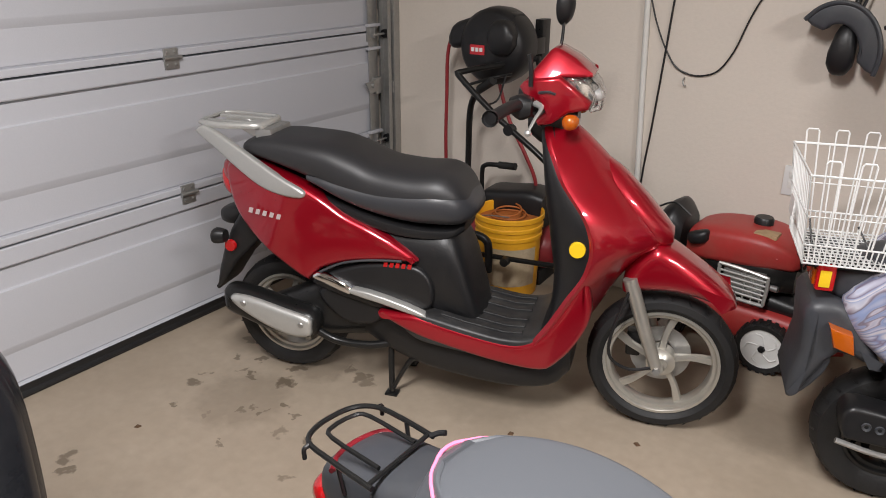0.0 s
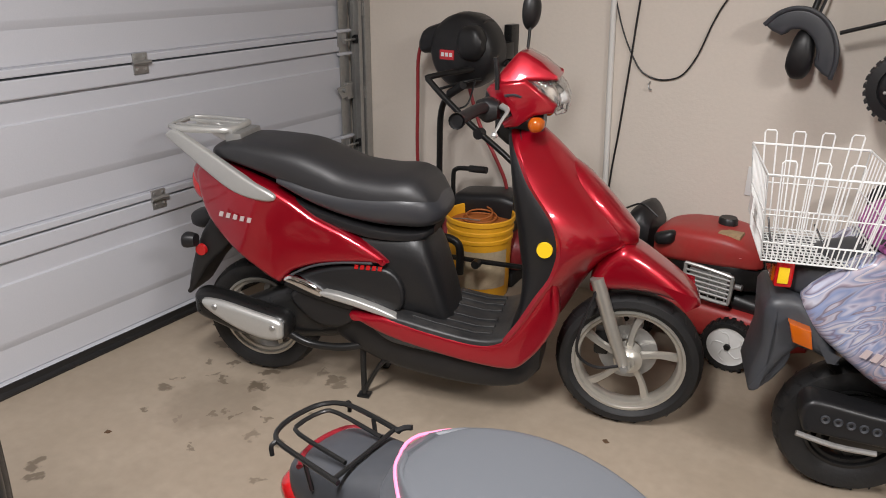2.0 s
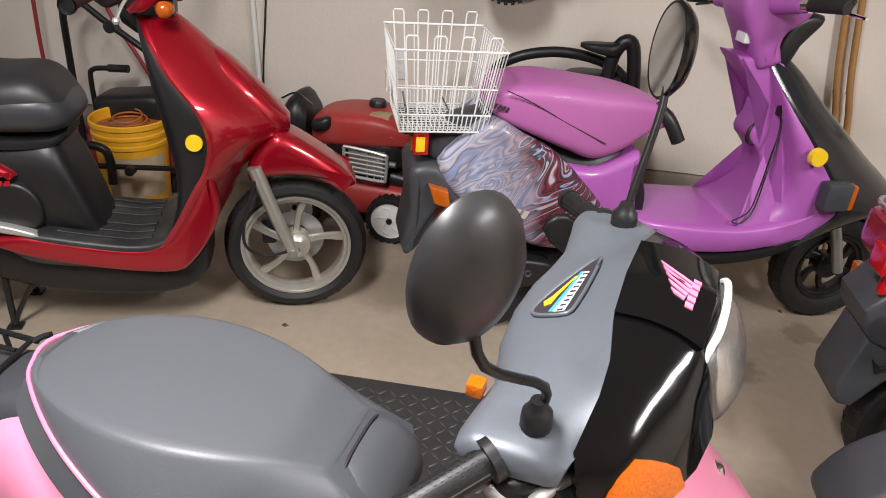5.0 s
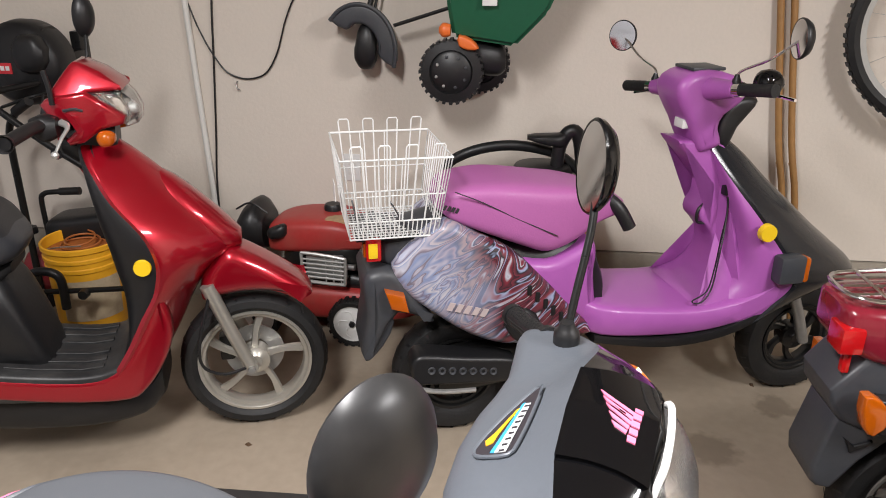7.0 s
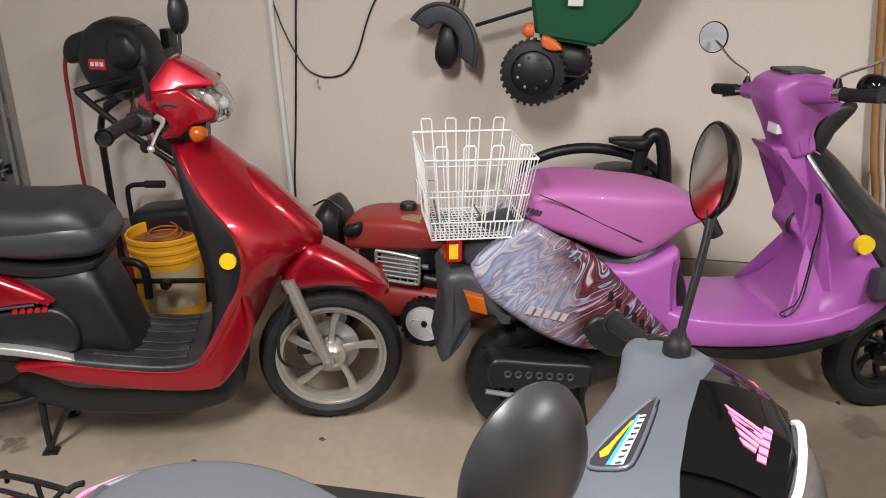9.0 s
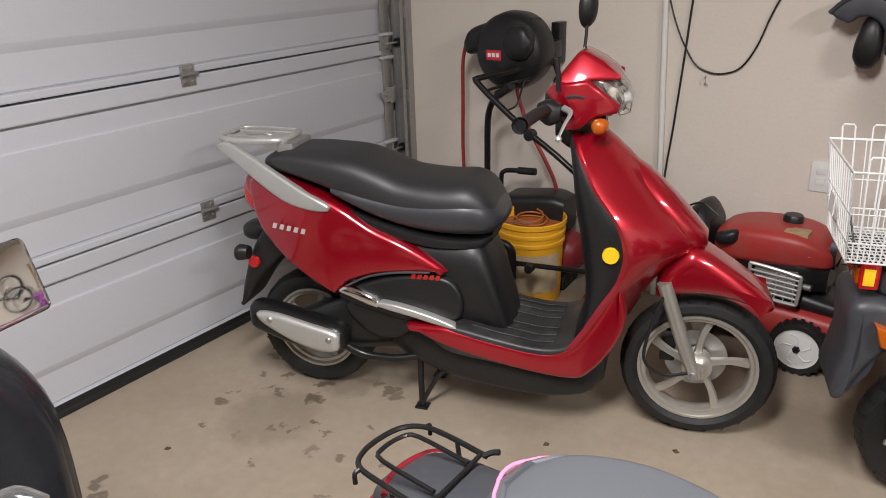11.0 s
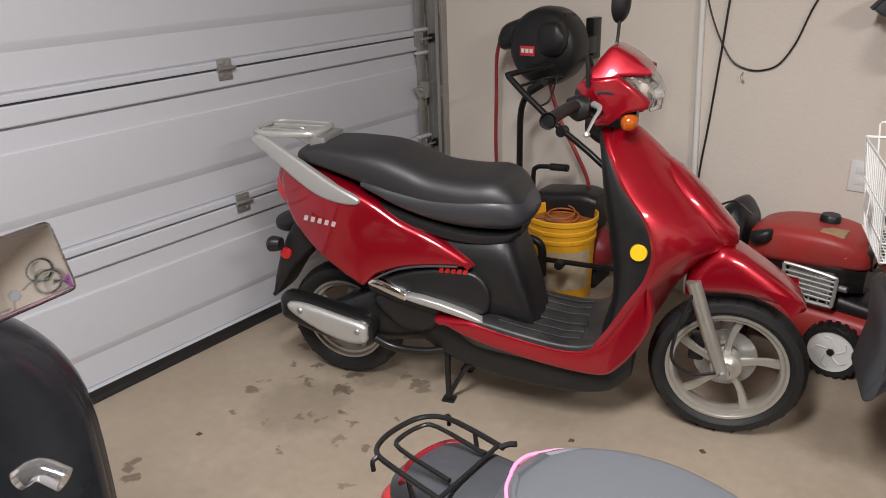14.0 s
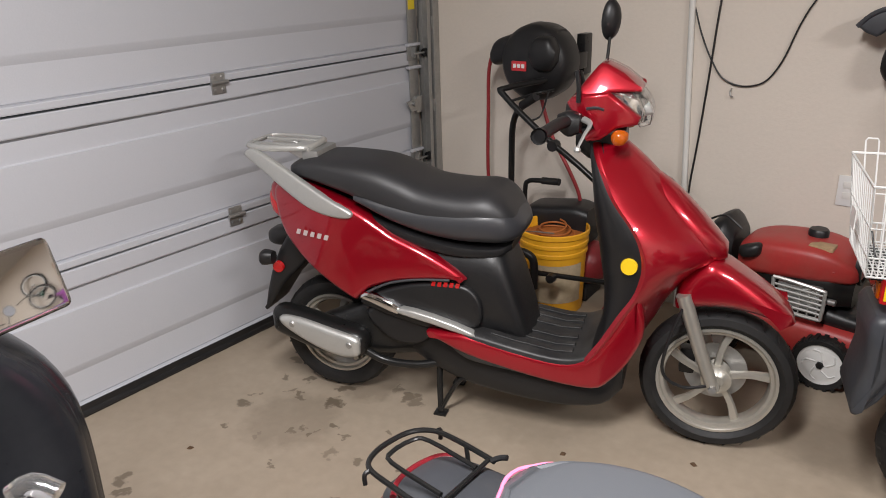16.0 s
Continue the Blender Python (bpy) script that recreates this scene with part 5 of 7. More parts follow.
    def top_of(x, y):
        line = [at(y, i / 24) for i in range(25)]
        return float(np.interp(x, [q.x for q in line], [q.z for q in line]))

    foot = Vector((0.099, -0.031))
    for i in range(5):
        u, v = i / 5, (i + 0.70) / 5
        bar("emblem_feather", [tuple(tip.lerp(low, u)), tuple(right.lerp(foot, u)), tuple(right.lerp(foot, v)), tuple(tip.lerp(low, v).lerp(right, 0.06))])
    for i in range(5):
        y = 0.012 - 0.0104 * i
        x = 0.1085 - 0.0008 * i
        bar("emblem_bar", [(x - 0.004, y), (x + 0.0045, y), (x + 0.0045, y - 0.0076), (x - 0.004, y - 0.0076)])
    mirror_on_stalk(k, (0, -0.202, 0.004), ((0.004, -0.205, 0.046), (-0.030, -0.280, 0.118)), (-0.041, -0.2865, 0.180), 0.0504, (-0.85, 0.522, 0.073), BLACK_METAL, 1.296, MIRROR_SHELL, 0.0048, centre=(-0.0452, -0.2861, 0.2044))
    mirror_on_stalk(k, (0, 0.202, 0.004), ((0.004, 0.226, 0.048), (0.013, 0.27, 0.127)), (0.012, 0.300, 0.18), 0.0504, (-0.862, -0.497, 0.098), BLACK_METAL, 1.296, GLOSS_BLACK, 0.0055, centre=(0.0074, 0.3093, 0.2022))


def pink_scooter():
    k = root("scooter", 1.716, -2.207, 0, -8.5, "pink motor scooter with grey vinyl seat, pink piping and black nose", "motor scooter")
    # seat: a padded top above a skirt, piping between
    top = [(0.180, 0.861, 0.030), (0.205, 0.866, 0.066), (0.250, 0.870, 0.094), (0.310, 0.871, 0.112), (0.380, 0.868, 0.114), (0.450, 0.862, 0.100), (0.510, 0.852, 0.076), (0.562, 0.840, 0.056)]
    crown = [0.002, 0.002, 0.003, 0.004, 0.004, 0.004, 0.003, 0.002]
    rim = [(0.162, 0.857, 0.022), (0.187, 0.853, 0.060), (0.268, 0.835, 0.116), (0.360, 0.800, 0.149), (0.420, 0.785, 0.152), (0.490, 0.782, 0.129), (0.560, 0.797, 0.102), (0.608, 0.812, 0.076)]
    hem = [(0.146, 0.822, 0.028), (0.170, 0.812, 0.072), (0.258, 0.785, 0.126), (0.355, 0.750, 0.155), (0.420, 0.733, 0.158), (0.495, 0.735, 0.136), (0.565, 0.768, 0.107), (0.610, 0.795, 0.079)]
    tp, rm, hm = (spline(x, 5) for x in (top, rim, hem))
    drops = [p.x for p in spline([(d, 0, 0) for d in crown], 5)]
    rows = []
    for a, b, c, d in zip(tp, rm, hm, drops):
        half = [(c.x, -c.z * 0.93, c.y), (c.x, -c.z, c.y + 0.003), (b.x, -b.z, b.y)]
        for u in (0.3, 0.6, 0.82, 0.93):
            half.append((b.x + (a.x - b.x) * u, -(b.z + (a.z - b.z) * u), b.y + (a.y - d - b.y) * u + 0.004 * math.sin(math.pi * u)))
        half.append((a.x, -a.z * 0.995, a.y - d))
        for u in (0.95, 0.85, 0.6, 0.3, 0.0):
            half.append((a.x, -a.z * u, a.y - d * u ** 2.5 + 0.002))
        rows.append([(x, y - 0.012, z) for x, y, z in half + [(x, -y, z) for x, y, z in reversed(half[:-1])]])
    part("seat", rings(rows, closed=True), GREY_VINYL, k, "grey vinyl seat")
    pipe = [(p.x, -p.z - 0.013, p.y) for p in rm]
    far_side = [(x, -y - 0.024, z) for x, y, z in pipe[:-8]]
    part("piping", tube(far_side[::-1] + [(0.158, 0.0, 0.858), (0.157, -0.012, 0.8585), (0.158, -0.024, 0.858)] + pipe, 0.003, 1, 8), PINK_TRIM, k, "pink piping")
    front = hull([(0.556, 0.745, 0.838, 0.062, -0.006), (0.590, 0.745, 0.829, 0.074, -0.006), (0.616, 0.75, 0.806, 0.070, -0.006), (0.630, 0.755, 0.782, 0.054, -0.006)], 4, 28, 3.0)
    part("seat_nose", front, GREY_VINYL, k, "grey seat front panel with dark edging")
    edge = [(0.577 - 0.008 * math.sin(a), -0.006 + 0.074 * math.copysign(abs(math.cos(a)) ** 0.66, math.cos(a)), 0.788 + 0.047 * abs(math.sin(a)) ** 0.66) for a in [math.pi * i / 16 for i in range(17)]]
    part("nose_edging", tube(edge, 0.0025, 2, 6), TYPE_DARK, k)
    # body
    body = [(0.075, 0.66, 0.76, 0.07), (0.105, 0.57, 0.775, 0.10), (0.17, 0.52, 0.785, 0.122), (0.28, 0.48, 0.755, 0.156), (0.39, 0.46, 0.738, 0.168), (0.49, 0.45, 0.738, 0.150), (0.555, 0.44, 0.766, 0.112), (0.600, 0.44, 0.772, 0.084), (0.628, 0.45, 0.70, 0.07)]
    part("rear_body", hull(body, 5, 32, 2.8), PINK, k, "glossy pink rear body")
    letters(k, (0.235, -0.152, 0.655), 0.10, 0.015, 5, -0.32, -0.1525, TYPE_DARK, gap=0.5)
    # tail
    part("tail_body", hull([(-0.065, 0.69, 0.735, 0.045), (-0.045, 0.67, 0.755, 0.065), (0.0, 0.66, 0.772, 0.072), (0.07, 0.66, 0.785, 0.075), (0.15, 0.68, 0.80, 0.065)], 4, 24, 3.2), DARK_GREY, k, "grey tail body")
    part("tail_trim", tube([(-0.020, -0.064, 0.752), (-0.036, -0.040, 0.756), (-0.042, 0.0, 0.757), (-0.036, 0.040, 0.756), (-0.020, 0.064, 0.752)], 0.0055, 4, 10), material("maroon_trim", (0.16, 0.010, 0.016), 0.25, 0, 0.1, 60, coat=0.4), k, "red trim round the tail")
    part("tail_light", hull([(-0.088, 0.66, 0.69, 0.045), (-0.076, 0.65, 0.71, 0.062), (-0.05, 0.648, 0.715, 0.070), (-0.03, 0.65, 0.71, 0.066)], 3, 24, 3), REDLENS, k, "red tail light")
    for sd in (-1, 1):
        part("rear_signal", hull([(0.0, 0.565, 0.625, 0.02, sd * 0.105), (0.03, 0.55, 0.64, 0.035, sd * 0.11), (0.08, 0.56, 0.65, 0.035, sd * 0.10), (0.13, 0.58, 0.64, 0.02, sd * 0.09)], 3, 18, 2.6), DARK_GREY, k, "grey rear signal housing")
        part("signal_lens", hull([(-0.018, 0.57, 0.61, 0.012, sd * 0.106), (-0.008, 0.56, 0.625, 0.022, sd * 0.107), (0.012, 0.558, 0.63, 0.026, sd * 0.108)], 3, 16, 2.6), ORANGE, k)
    part("mudguard", slab([(-0.06, 0.62), (0.02, 0.60), (0.03, 0.52), (-0.03, 0.42), (-0.075, 0.41), (-0.05, 0.50)], -0.07, 0.07, 0.012, 2), BLACK, k)
    # rack
    z = 0.790
    r_ = part("luggage_rack", tube([(0.085, -0.080, z), (0.0, -0.080, z), (-0.055, -0.076, z), (-0.076, -0.050, z), (-0.082, -0.010, z), (-0.076, 0.028, z), (-0.050, 0.052, z), (0.0, 0.058, z), (0.065, 0.058, z)], 0.0042, 4, 8), BLACK_METAL, k, "black tubular luggage rack")
    for pts in ([(0.060, -0.045, z), (-0.04, -0.046, z), (-0.060, -0.030, z), (-0.060, 0.012, z), (-0.04, 0.028, z), (0.055, 0.030, z)], [(0.075, -0.08, z), (0.066, -0.01, z), (0.055, 0.058, z)]):
        part("rack_bar", tube(pts, 0.0036, 3, 8), BLACK_METAL, r_)
    for w in (-0.078, 0.056):
        part("rack_leg", tube([(0.01, w, z), (0.015, w * 0.98, 0.765), (0.02, w * 0.96, 0.74)], 0.0036, 3, 8), BLACK_METAL, r_)
        part("rack_hook", tube([(-0.05, w, z), (-0.052, w * 1.12, z - 0.004), (-0.052, w * 1.12, z - 0.020)], 0.0036, 3, 8), BLACK_METAL, r_)
    part("rack_knob", tube([(0.06, 0.056, z), (0.070, 0.064, z + 0.006), (0.080, 0.068, z + 0.009)], 0.0045, 3, 8), BLACK, r_)
    # leg shield
    rows = [(0.93, 0.905, 0.835, 0.080, 0.81), (0.88, 0.955, 0.848, 0.122, 0.825), (0.80, 1.025, 0.872, 0.158, 0.850), (0.70, 1.085, 0.896, 0.176, 0.872), (0.60, 1.11, 0.915, 0.186, 0.892), (0.53, 1.09, 0.925, 0.190, 0.900), (0.46, 1.03, 0.93, 0.19, 0.905), (0.42, 0.99, 0.91, 0.18, 0.89)]
    o, i_ = shield_shell(rows)
    part("leg_shield", o, PINK, k, "glossy pink front leg shield")
    part("inner_shield", i_, DARK_GREY, k, "grey inner leg shield")
    letters(k, (1.0, -0.10, 0.80), 0.07, 0.016, 5, -0.9, -0.137, TYPE_DARK)
    part("shield_bolt", lathe([(0, 0.012), (0.007, 0.011), (0.010, 0.004), (0.012, -0.006)], (0.942, 0.035, 0.880), "z", 12), CHROME, k)
    part("red_tag", slab([(0.80, 0.845), (0.84, 0.85), (0.85, 0.80), (0.815, 0.79)], -0.20, -0.18, 0.006, 2), REDLENS, k, "small red reflector behind the shield")
    # the upper body is drawn in units of 1.175 m, above a datum 0.265 m under the floor
    for ob in k.children_recursive:
        for v in ob.data.vertices:
            v.co = v.co * 1.175 - Vector((0, 0, 0.265))
    # wheels, footboard and stand, in metres from the floor
    tyre("rear_tyre", (0.20, 0, 0.205), 0.205, 0.09, 0.127, k)
    rim_with_spokes((0.20, 0, 0.205), 0.127, 0.07, 5, k, SILVER, label="silver rim")
    tyre("front_tyre", (1.37, 0, 0.205), 0.205, 0.09, 0.127, k)
    rim_with_spokes((1.37, 0, 0.205), 0.127, 0.07, 5, k, SILVER, label="silver rim")
    for sd in (-1, 1):
        part("fork_leg", tube([(1.22, sd * 0.06, 0.46), (1.37, sd * 0.06, 0.21)], 0.017, 1, 10), BLACK_METAL, k)
        part("stand_leg", tube([(0.33, sd * 0.06, 0.20), (0.34, sd * 0.09, 0.10), (0.36, sd * 0.11, 0.008)], 0.010, 3, 8), BLACK_METAL, k)
    part("front_fender", hull([(1.19, 0.40, 0.43, 0.05), (1.27, 0.41, 0.46, 0.065), (1.40, 0.40, 0.45, 0.065), (1.52, 0.33, 0.39, 0.05), (1.58, 0.27, 0.30, 0.03)], 3, 18, 2.5), PINK, k, "pink front fender")
    part("floorboard", hull([(0.60, 0.20, 0.272, 0.15), (0.66, 0.19, 0.272, 0.205), (0.84, 0.19, 0.268, 0.215), (1.04, 0.19, 0.268, 0.205), (1.12, 0.21, 0.285, 0.16)], 3, 24, 6), DARK_GREY, k, "grey footboard")
    fm = part("foot_mat", box((0.66, -0.195, 0.264), (1.09, 0.195, 0.274), 0.002), PLATE, k, "black diamond-plate rubber foot mat", smooth=False)
    tread_plate(fm, 0.665, 1.085, -0.19, 0.19, 0.274, 0.022)
    part("engine", hull([(0.10, 0.16, 0.30, 0.06), (0.26, 0.16, 0.36, 0.10), (0.46, 0.2, 0.36, 0.09), (0.56, 0.24, 0.33, 0.05)], 3, 16, 3), BLACK_METAL, k)
    before = set(k.children_recursive)
    headset(k)
    # the headset stands a little turned and tipped on its own column
    turn = k.matrix_world.inverted() @ pose(2.6365, -2.304, 0.9655, 5.26, 0, -13.97)
    for ob in k.children_recursive:
        if ob not in before:
            ob.data.transform(turn)
    return k


PLATE = material("diamond_plate_rubber", (0.028, 0.027, 0.027), 0.5, 0.0, 0.25, 60, bump=0.15, stain=0.3, second=(0.06, 0.055, 0.05), stain_scale=6)

PLATE_TOP = material("pale_diamond_tops", (0.062, 0.059, 0.056), 0.42, 0.0, 0.3, 60, stain=0.4, second=(0.03, 0.029, 0.028), stain_scale=5)


def tread_plate(parent, x0, x1, y0, y1, z, pitch):
    """Raised lozenges, turned by quarter steps, as one sheet of relief."""
    vs, fs = [], []
    nx, ny = int((x1 - x0) / pitch), int((y1 - y0) / pitch)
    for i in range(nx):
        for j in range(ny):
            c = Vector((x0 + (i + 0.5) * pitch, y0 + (j + 0.5) * pitch, z))
            a = radians(45 if (i + j) % 2 else -45)
            d, n = Vector((math.cos(a), math.sin(a), 0)), Vector((-math.sin(a), math.cos(a), 0))
            k = len(vs)
            l, w = pitch * 0.52, pitch * 0.13
            vs += [tuple(c + d * l), tuple(c + n * w), tuple(c - d * l), tuple(c - n * w), tuple(c + d * l * 0.5 + Vector((0, 0, 0.0018))), tuple(c - d * l * 0.5 + Vector((0, 0, 0.0018)))]
            fs += [(k, k + 1, k + 4), (k + 1, k + 5, k + 4), (k + 1, k + 2, k + 5), (k + 2, k + 3, k + 5), (k + 3, k + 4, k + 5), (k + 3, k, k + 4)]
    me = bpy.data.meshes.new("tread_relief")
    me.from_pydata(vs, [], fs)
    me.materials.append(PLATE_TOP)
    ob = new("tread_relief", me)
    ob.parent = parent
    ob["kind"] = "stuff"
    return ob


pink_scooter()
mat = part("floor_mat", box((1.66, -3.40, 0.0), (2.95, -1.295, 0.006), 0.002), PLATE, None, smooth=False)
tagged(mat, "black diamond-plate rubber mat under the pink scooter", "floor mat")
mat.matrix_world = pose(0, 0, 0, 0, 0, 0)
tread_plate(mat, 1.68, 2.93, -3.38, -1.31, 0.006, 0.032)


# ---- two more scooters, each partly in view ----
def grey_scooter():
    k = root("scooter", 3.475, -1.400, 0, 1.9, "dark grey motor scooter with red tail light and chrome rack", "motor scooter")
    tyre("rear_tyre", (0.16, 0, 0.205), 0.205, 0.09, 0.13, k)
    rim_with_spokes((0.16, 0, 0.205), 0.13, 0.07, 5, k, ALLOY, label="grey rim")
    tyre("front_tyre", (1.33, 0, 0.205), 0.205, 0.09, 0.13, k)
    rim_with_spokes((1.33, 0, 0.205), 0.13, 0.07, 5, k, ALLOY, label="grey rim")
    part("tail_cowl", hull([(-0.140, 0.675, 0.750, 0.055, 0.0), (-0.122, 0.650, 0.757, 0.085, 0.0), (-0.05, 0.62, 0.760, 0.10, 0.0), (0.05, 0.61, 0.765, 0.10, 0), (0.12, 0.60, 0.75, 0.10, 0)], 4, 22, 5), material("maroon_lens", (0.20, 0.012, 0.025), 0.2, 0, 0.15, 60, coat=0.6), k, "dark red tail cowl")
    part("tail_light", box((-0.150, -0.100, 0.655), (-0.10, -0.030, 0.715), 0.006), REDLENS, k, "square red tail light")
    part("tail_reflector", box((-0.128, -0.080, 0.600), (-0.110, -0.062, 0.652), 0.004), REDLENS, k)
    body = [(-0.02, 0.50, 0.62, 0.07), (0.05, 0.46, 0.66, 0.11), (0.2, 0.42, 0.69, 0.14), (0.4, 0.37, 0.68, 0.155), (0.58, 0.33, 0.66, 0.14), (0.66, 0.33, 0.60, 0.11)]
    part("rear_body", hull(body, 4, 24, 3), DARK_GREY, k, "dusty grey rear body")
    part("seat", hull([(0.10, 0.70, 0.75, 0.08), (0.16, 0.69, 0.79, 0.12), (0.35, 0.68, 0.80, 0.14), (0.55, 0.66, 0.78, 0.12), (0.66, 0.67, 0.74, 0.07)], 4, 24, 2.8), BLACK_VINYL, k, "black vinyl seat")
    part("fender_top", slab([(-0.140, 0.555), (-0.132, 0.512), (-0.105, 0.475), (-0.05, 0.45), (0.10, 0.46), (0.16, 0.50), (0.10, 0.60), (0.0, 0.635), (-0.075, 0.642)], -0.085, 0.085, 0.016, 1), DARK_GREY, k, "dusty grey angular rear bumper")
    part("mudguard", slab([(-0.110, 0.48), (-0.141, 0.343), (-0.134, 0.300), (-0.118, 0.286), (-0.085, 0.282), (-0.035, 0.36), (0.03, 0.43), (0.02, 0.49)], -0.075, 0.075, 0.012, 1), DARK_GREY, k, "grey rear mudguard")
    part("bumper_clip", slab([(-0.085, 0.43), (-0.065, 0.39), (-0.03, 0.41), (-0.02, 0.425), (-0.06, 0.41)], -0.082, -0.070, 0.003, 1), BLACK, k)
    for sd in (-1, 1):
        part("rear_signal", slab([(-0.095, 0.575), (-0.055, 0.565), (-0.025, 0.52), (-0.055, 0.475), (-0.085, 0.50)], sd * 0.120 - 0.02, sd * 0.125 + 0.02, 0.008, 2), ORANGE, k, "orange rear signal")
        part("signal_arm", slab([(-0.055, 0.565), (0.10, 0.53), (0.11, 0.47), (-0.045, 0.475)], sd * 0.115 - 0.02, sd * 0.115 + 0.02, 0.008, 2), BLACK, k)
        part("shock_absorber", tube([(0.15, sd * 0.10, 0.22), (0.24, sd * 0.11, 0.47)], 0.016, 1, 12), SILVER, k, "silver shock absorber")
    z = 0.775
    r_ = part("luggage_rack", tube([(0.28, -0.09, z + 0.02), (0.05, -0.09, z + 0.01), (-0.06, -0.085, z), (-0.125, -0.05, z), (-0.130, 0.05, z), (-0.06, 0.085, z), (0.12, 0.09, z + 0.01), (0.28, 0.09, z + 0.02)], 0.006, 4, 10), CHROME, k, "chrome luggage rack")
    for w in (-0.045, 0.0, 0.045):
        part("rack_bar", tube([(-0.125, w, z), (0.0, w, z + 0.004), (0.28, w, z + 0.02)], 0.004, 3, 8), CHROME, r_)
    for s in (-0.06, 0.06):
        part("rack_bar", tube([(s, -0.085, z + 0.004), (s, 0.085, z + 0.004)], 0.004, 1, 8), CHROME, r_)
        part("rack_leg", tube([(s + 0.02, 0, z), (s + 0.04, 0, 0.70)], 0.006, 1, 8), CHROME, r_)
    part("side_cover", slab([(0.10, 0.42), (0.2, 0.36), (0.35, 0.27), (0.42, 0.30), (0.40, 0.42), (0.25, 0.50), (0.14, 0.50)], -0.165, -0.10, 0.02, 3), BLACK, k, "black side cover")
    part("muffler", tube([(0.0, -0.12, 0.24), (0.2, -0.12, 0.23), (0.36, -0.11, 0.24)], lambda u: 0.05 - 0.012 * u, 4, 16), BLACK_METAL, k, "black muffler")
    part("engine", hull([(0.1, 0.16, 0.30, 0.08), (0.28, 0.17, 0.38, 0.11), (0.45, 0.2, 0.36, 0.10), (0.52, 0.24, 0.34, 0.06)], 3, 16, 3), BLACK_METAL, k)
    part("floorboard", hull([(0.58, 0.27, 0.35, 0.13), (0.66, 0.25, 0.34, 0.18), (0.9, 0.25, 0.33, 0.18), (1.0, 0.27, 0.36, 0.14)], 3, 20, 5), BLACK, k)
    o, i_ = shield_shell([(0.95, 1.05, 1.0, 0.06, 0.96), (0.85, 1.14, 1.03, 0.14, 0.97), (0.70, 1.24, 1.06, 0.19, 0.98), (0.5, 1.2, 1.04, 0.19, 0.97), (0.3, 1.08, 0.98, 0.18, 0.93)])
    part("leg_shield", o, DARK_GREY, k)
    part("inner_shield", i_, BLACK, k)
    part("steering_head", hull([(0.94, 0.93, 1.0, 0.06), (0.99, 0.92, 1.05, 0.10), (1.06, 0.94, 1.04, 0.09), (1.1, 0.96, 1.0, 0.05)], 3, 20, 2.6), DARK_GREY, k)
    part("handlebar", tube([(0.92, -0.30, 1.0), (0.98, -0.1, 1.01), (0.98, 0.1, 1.01), (0.92, 0.30, 1.0)], 0.014, 4, 12), BLACK, k)
    return k


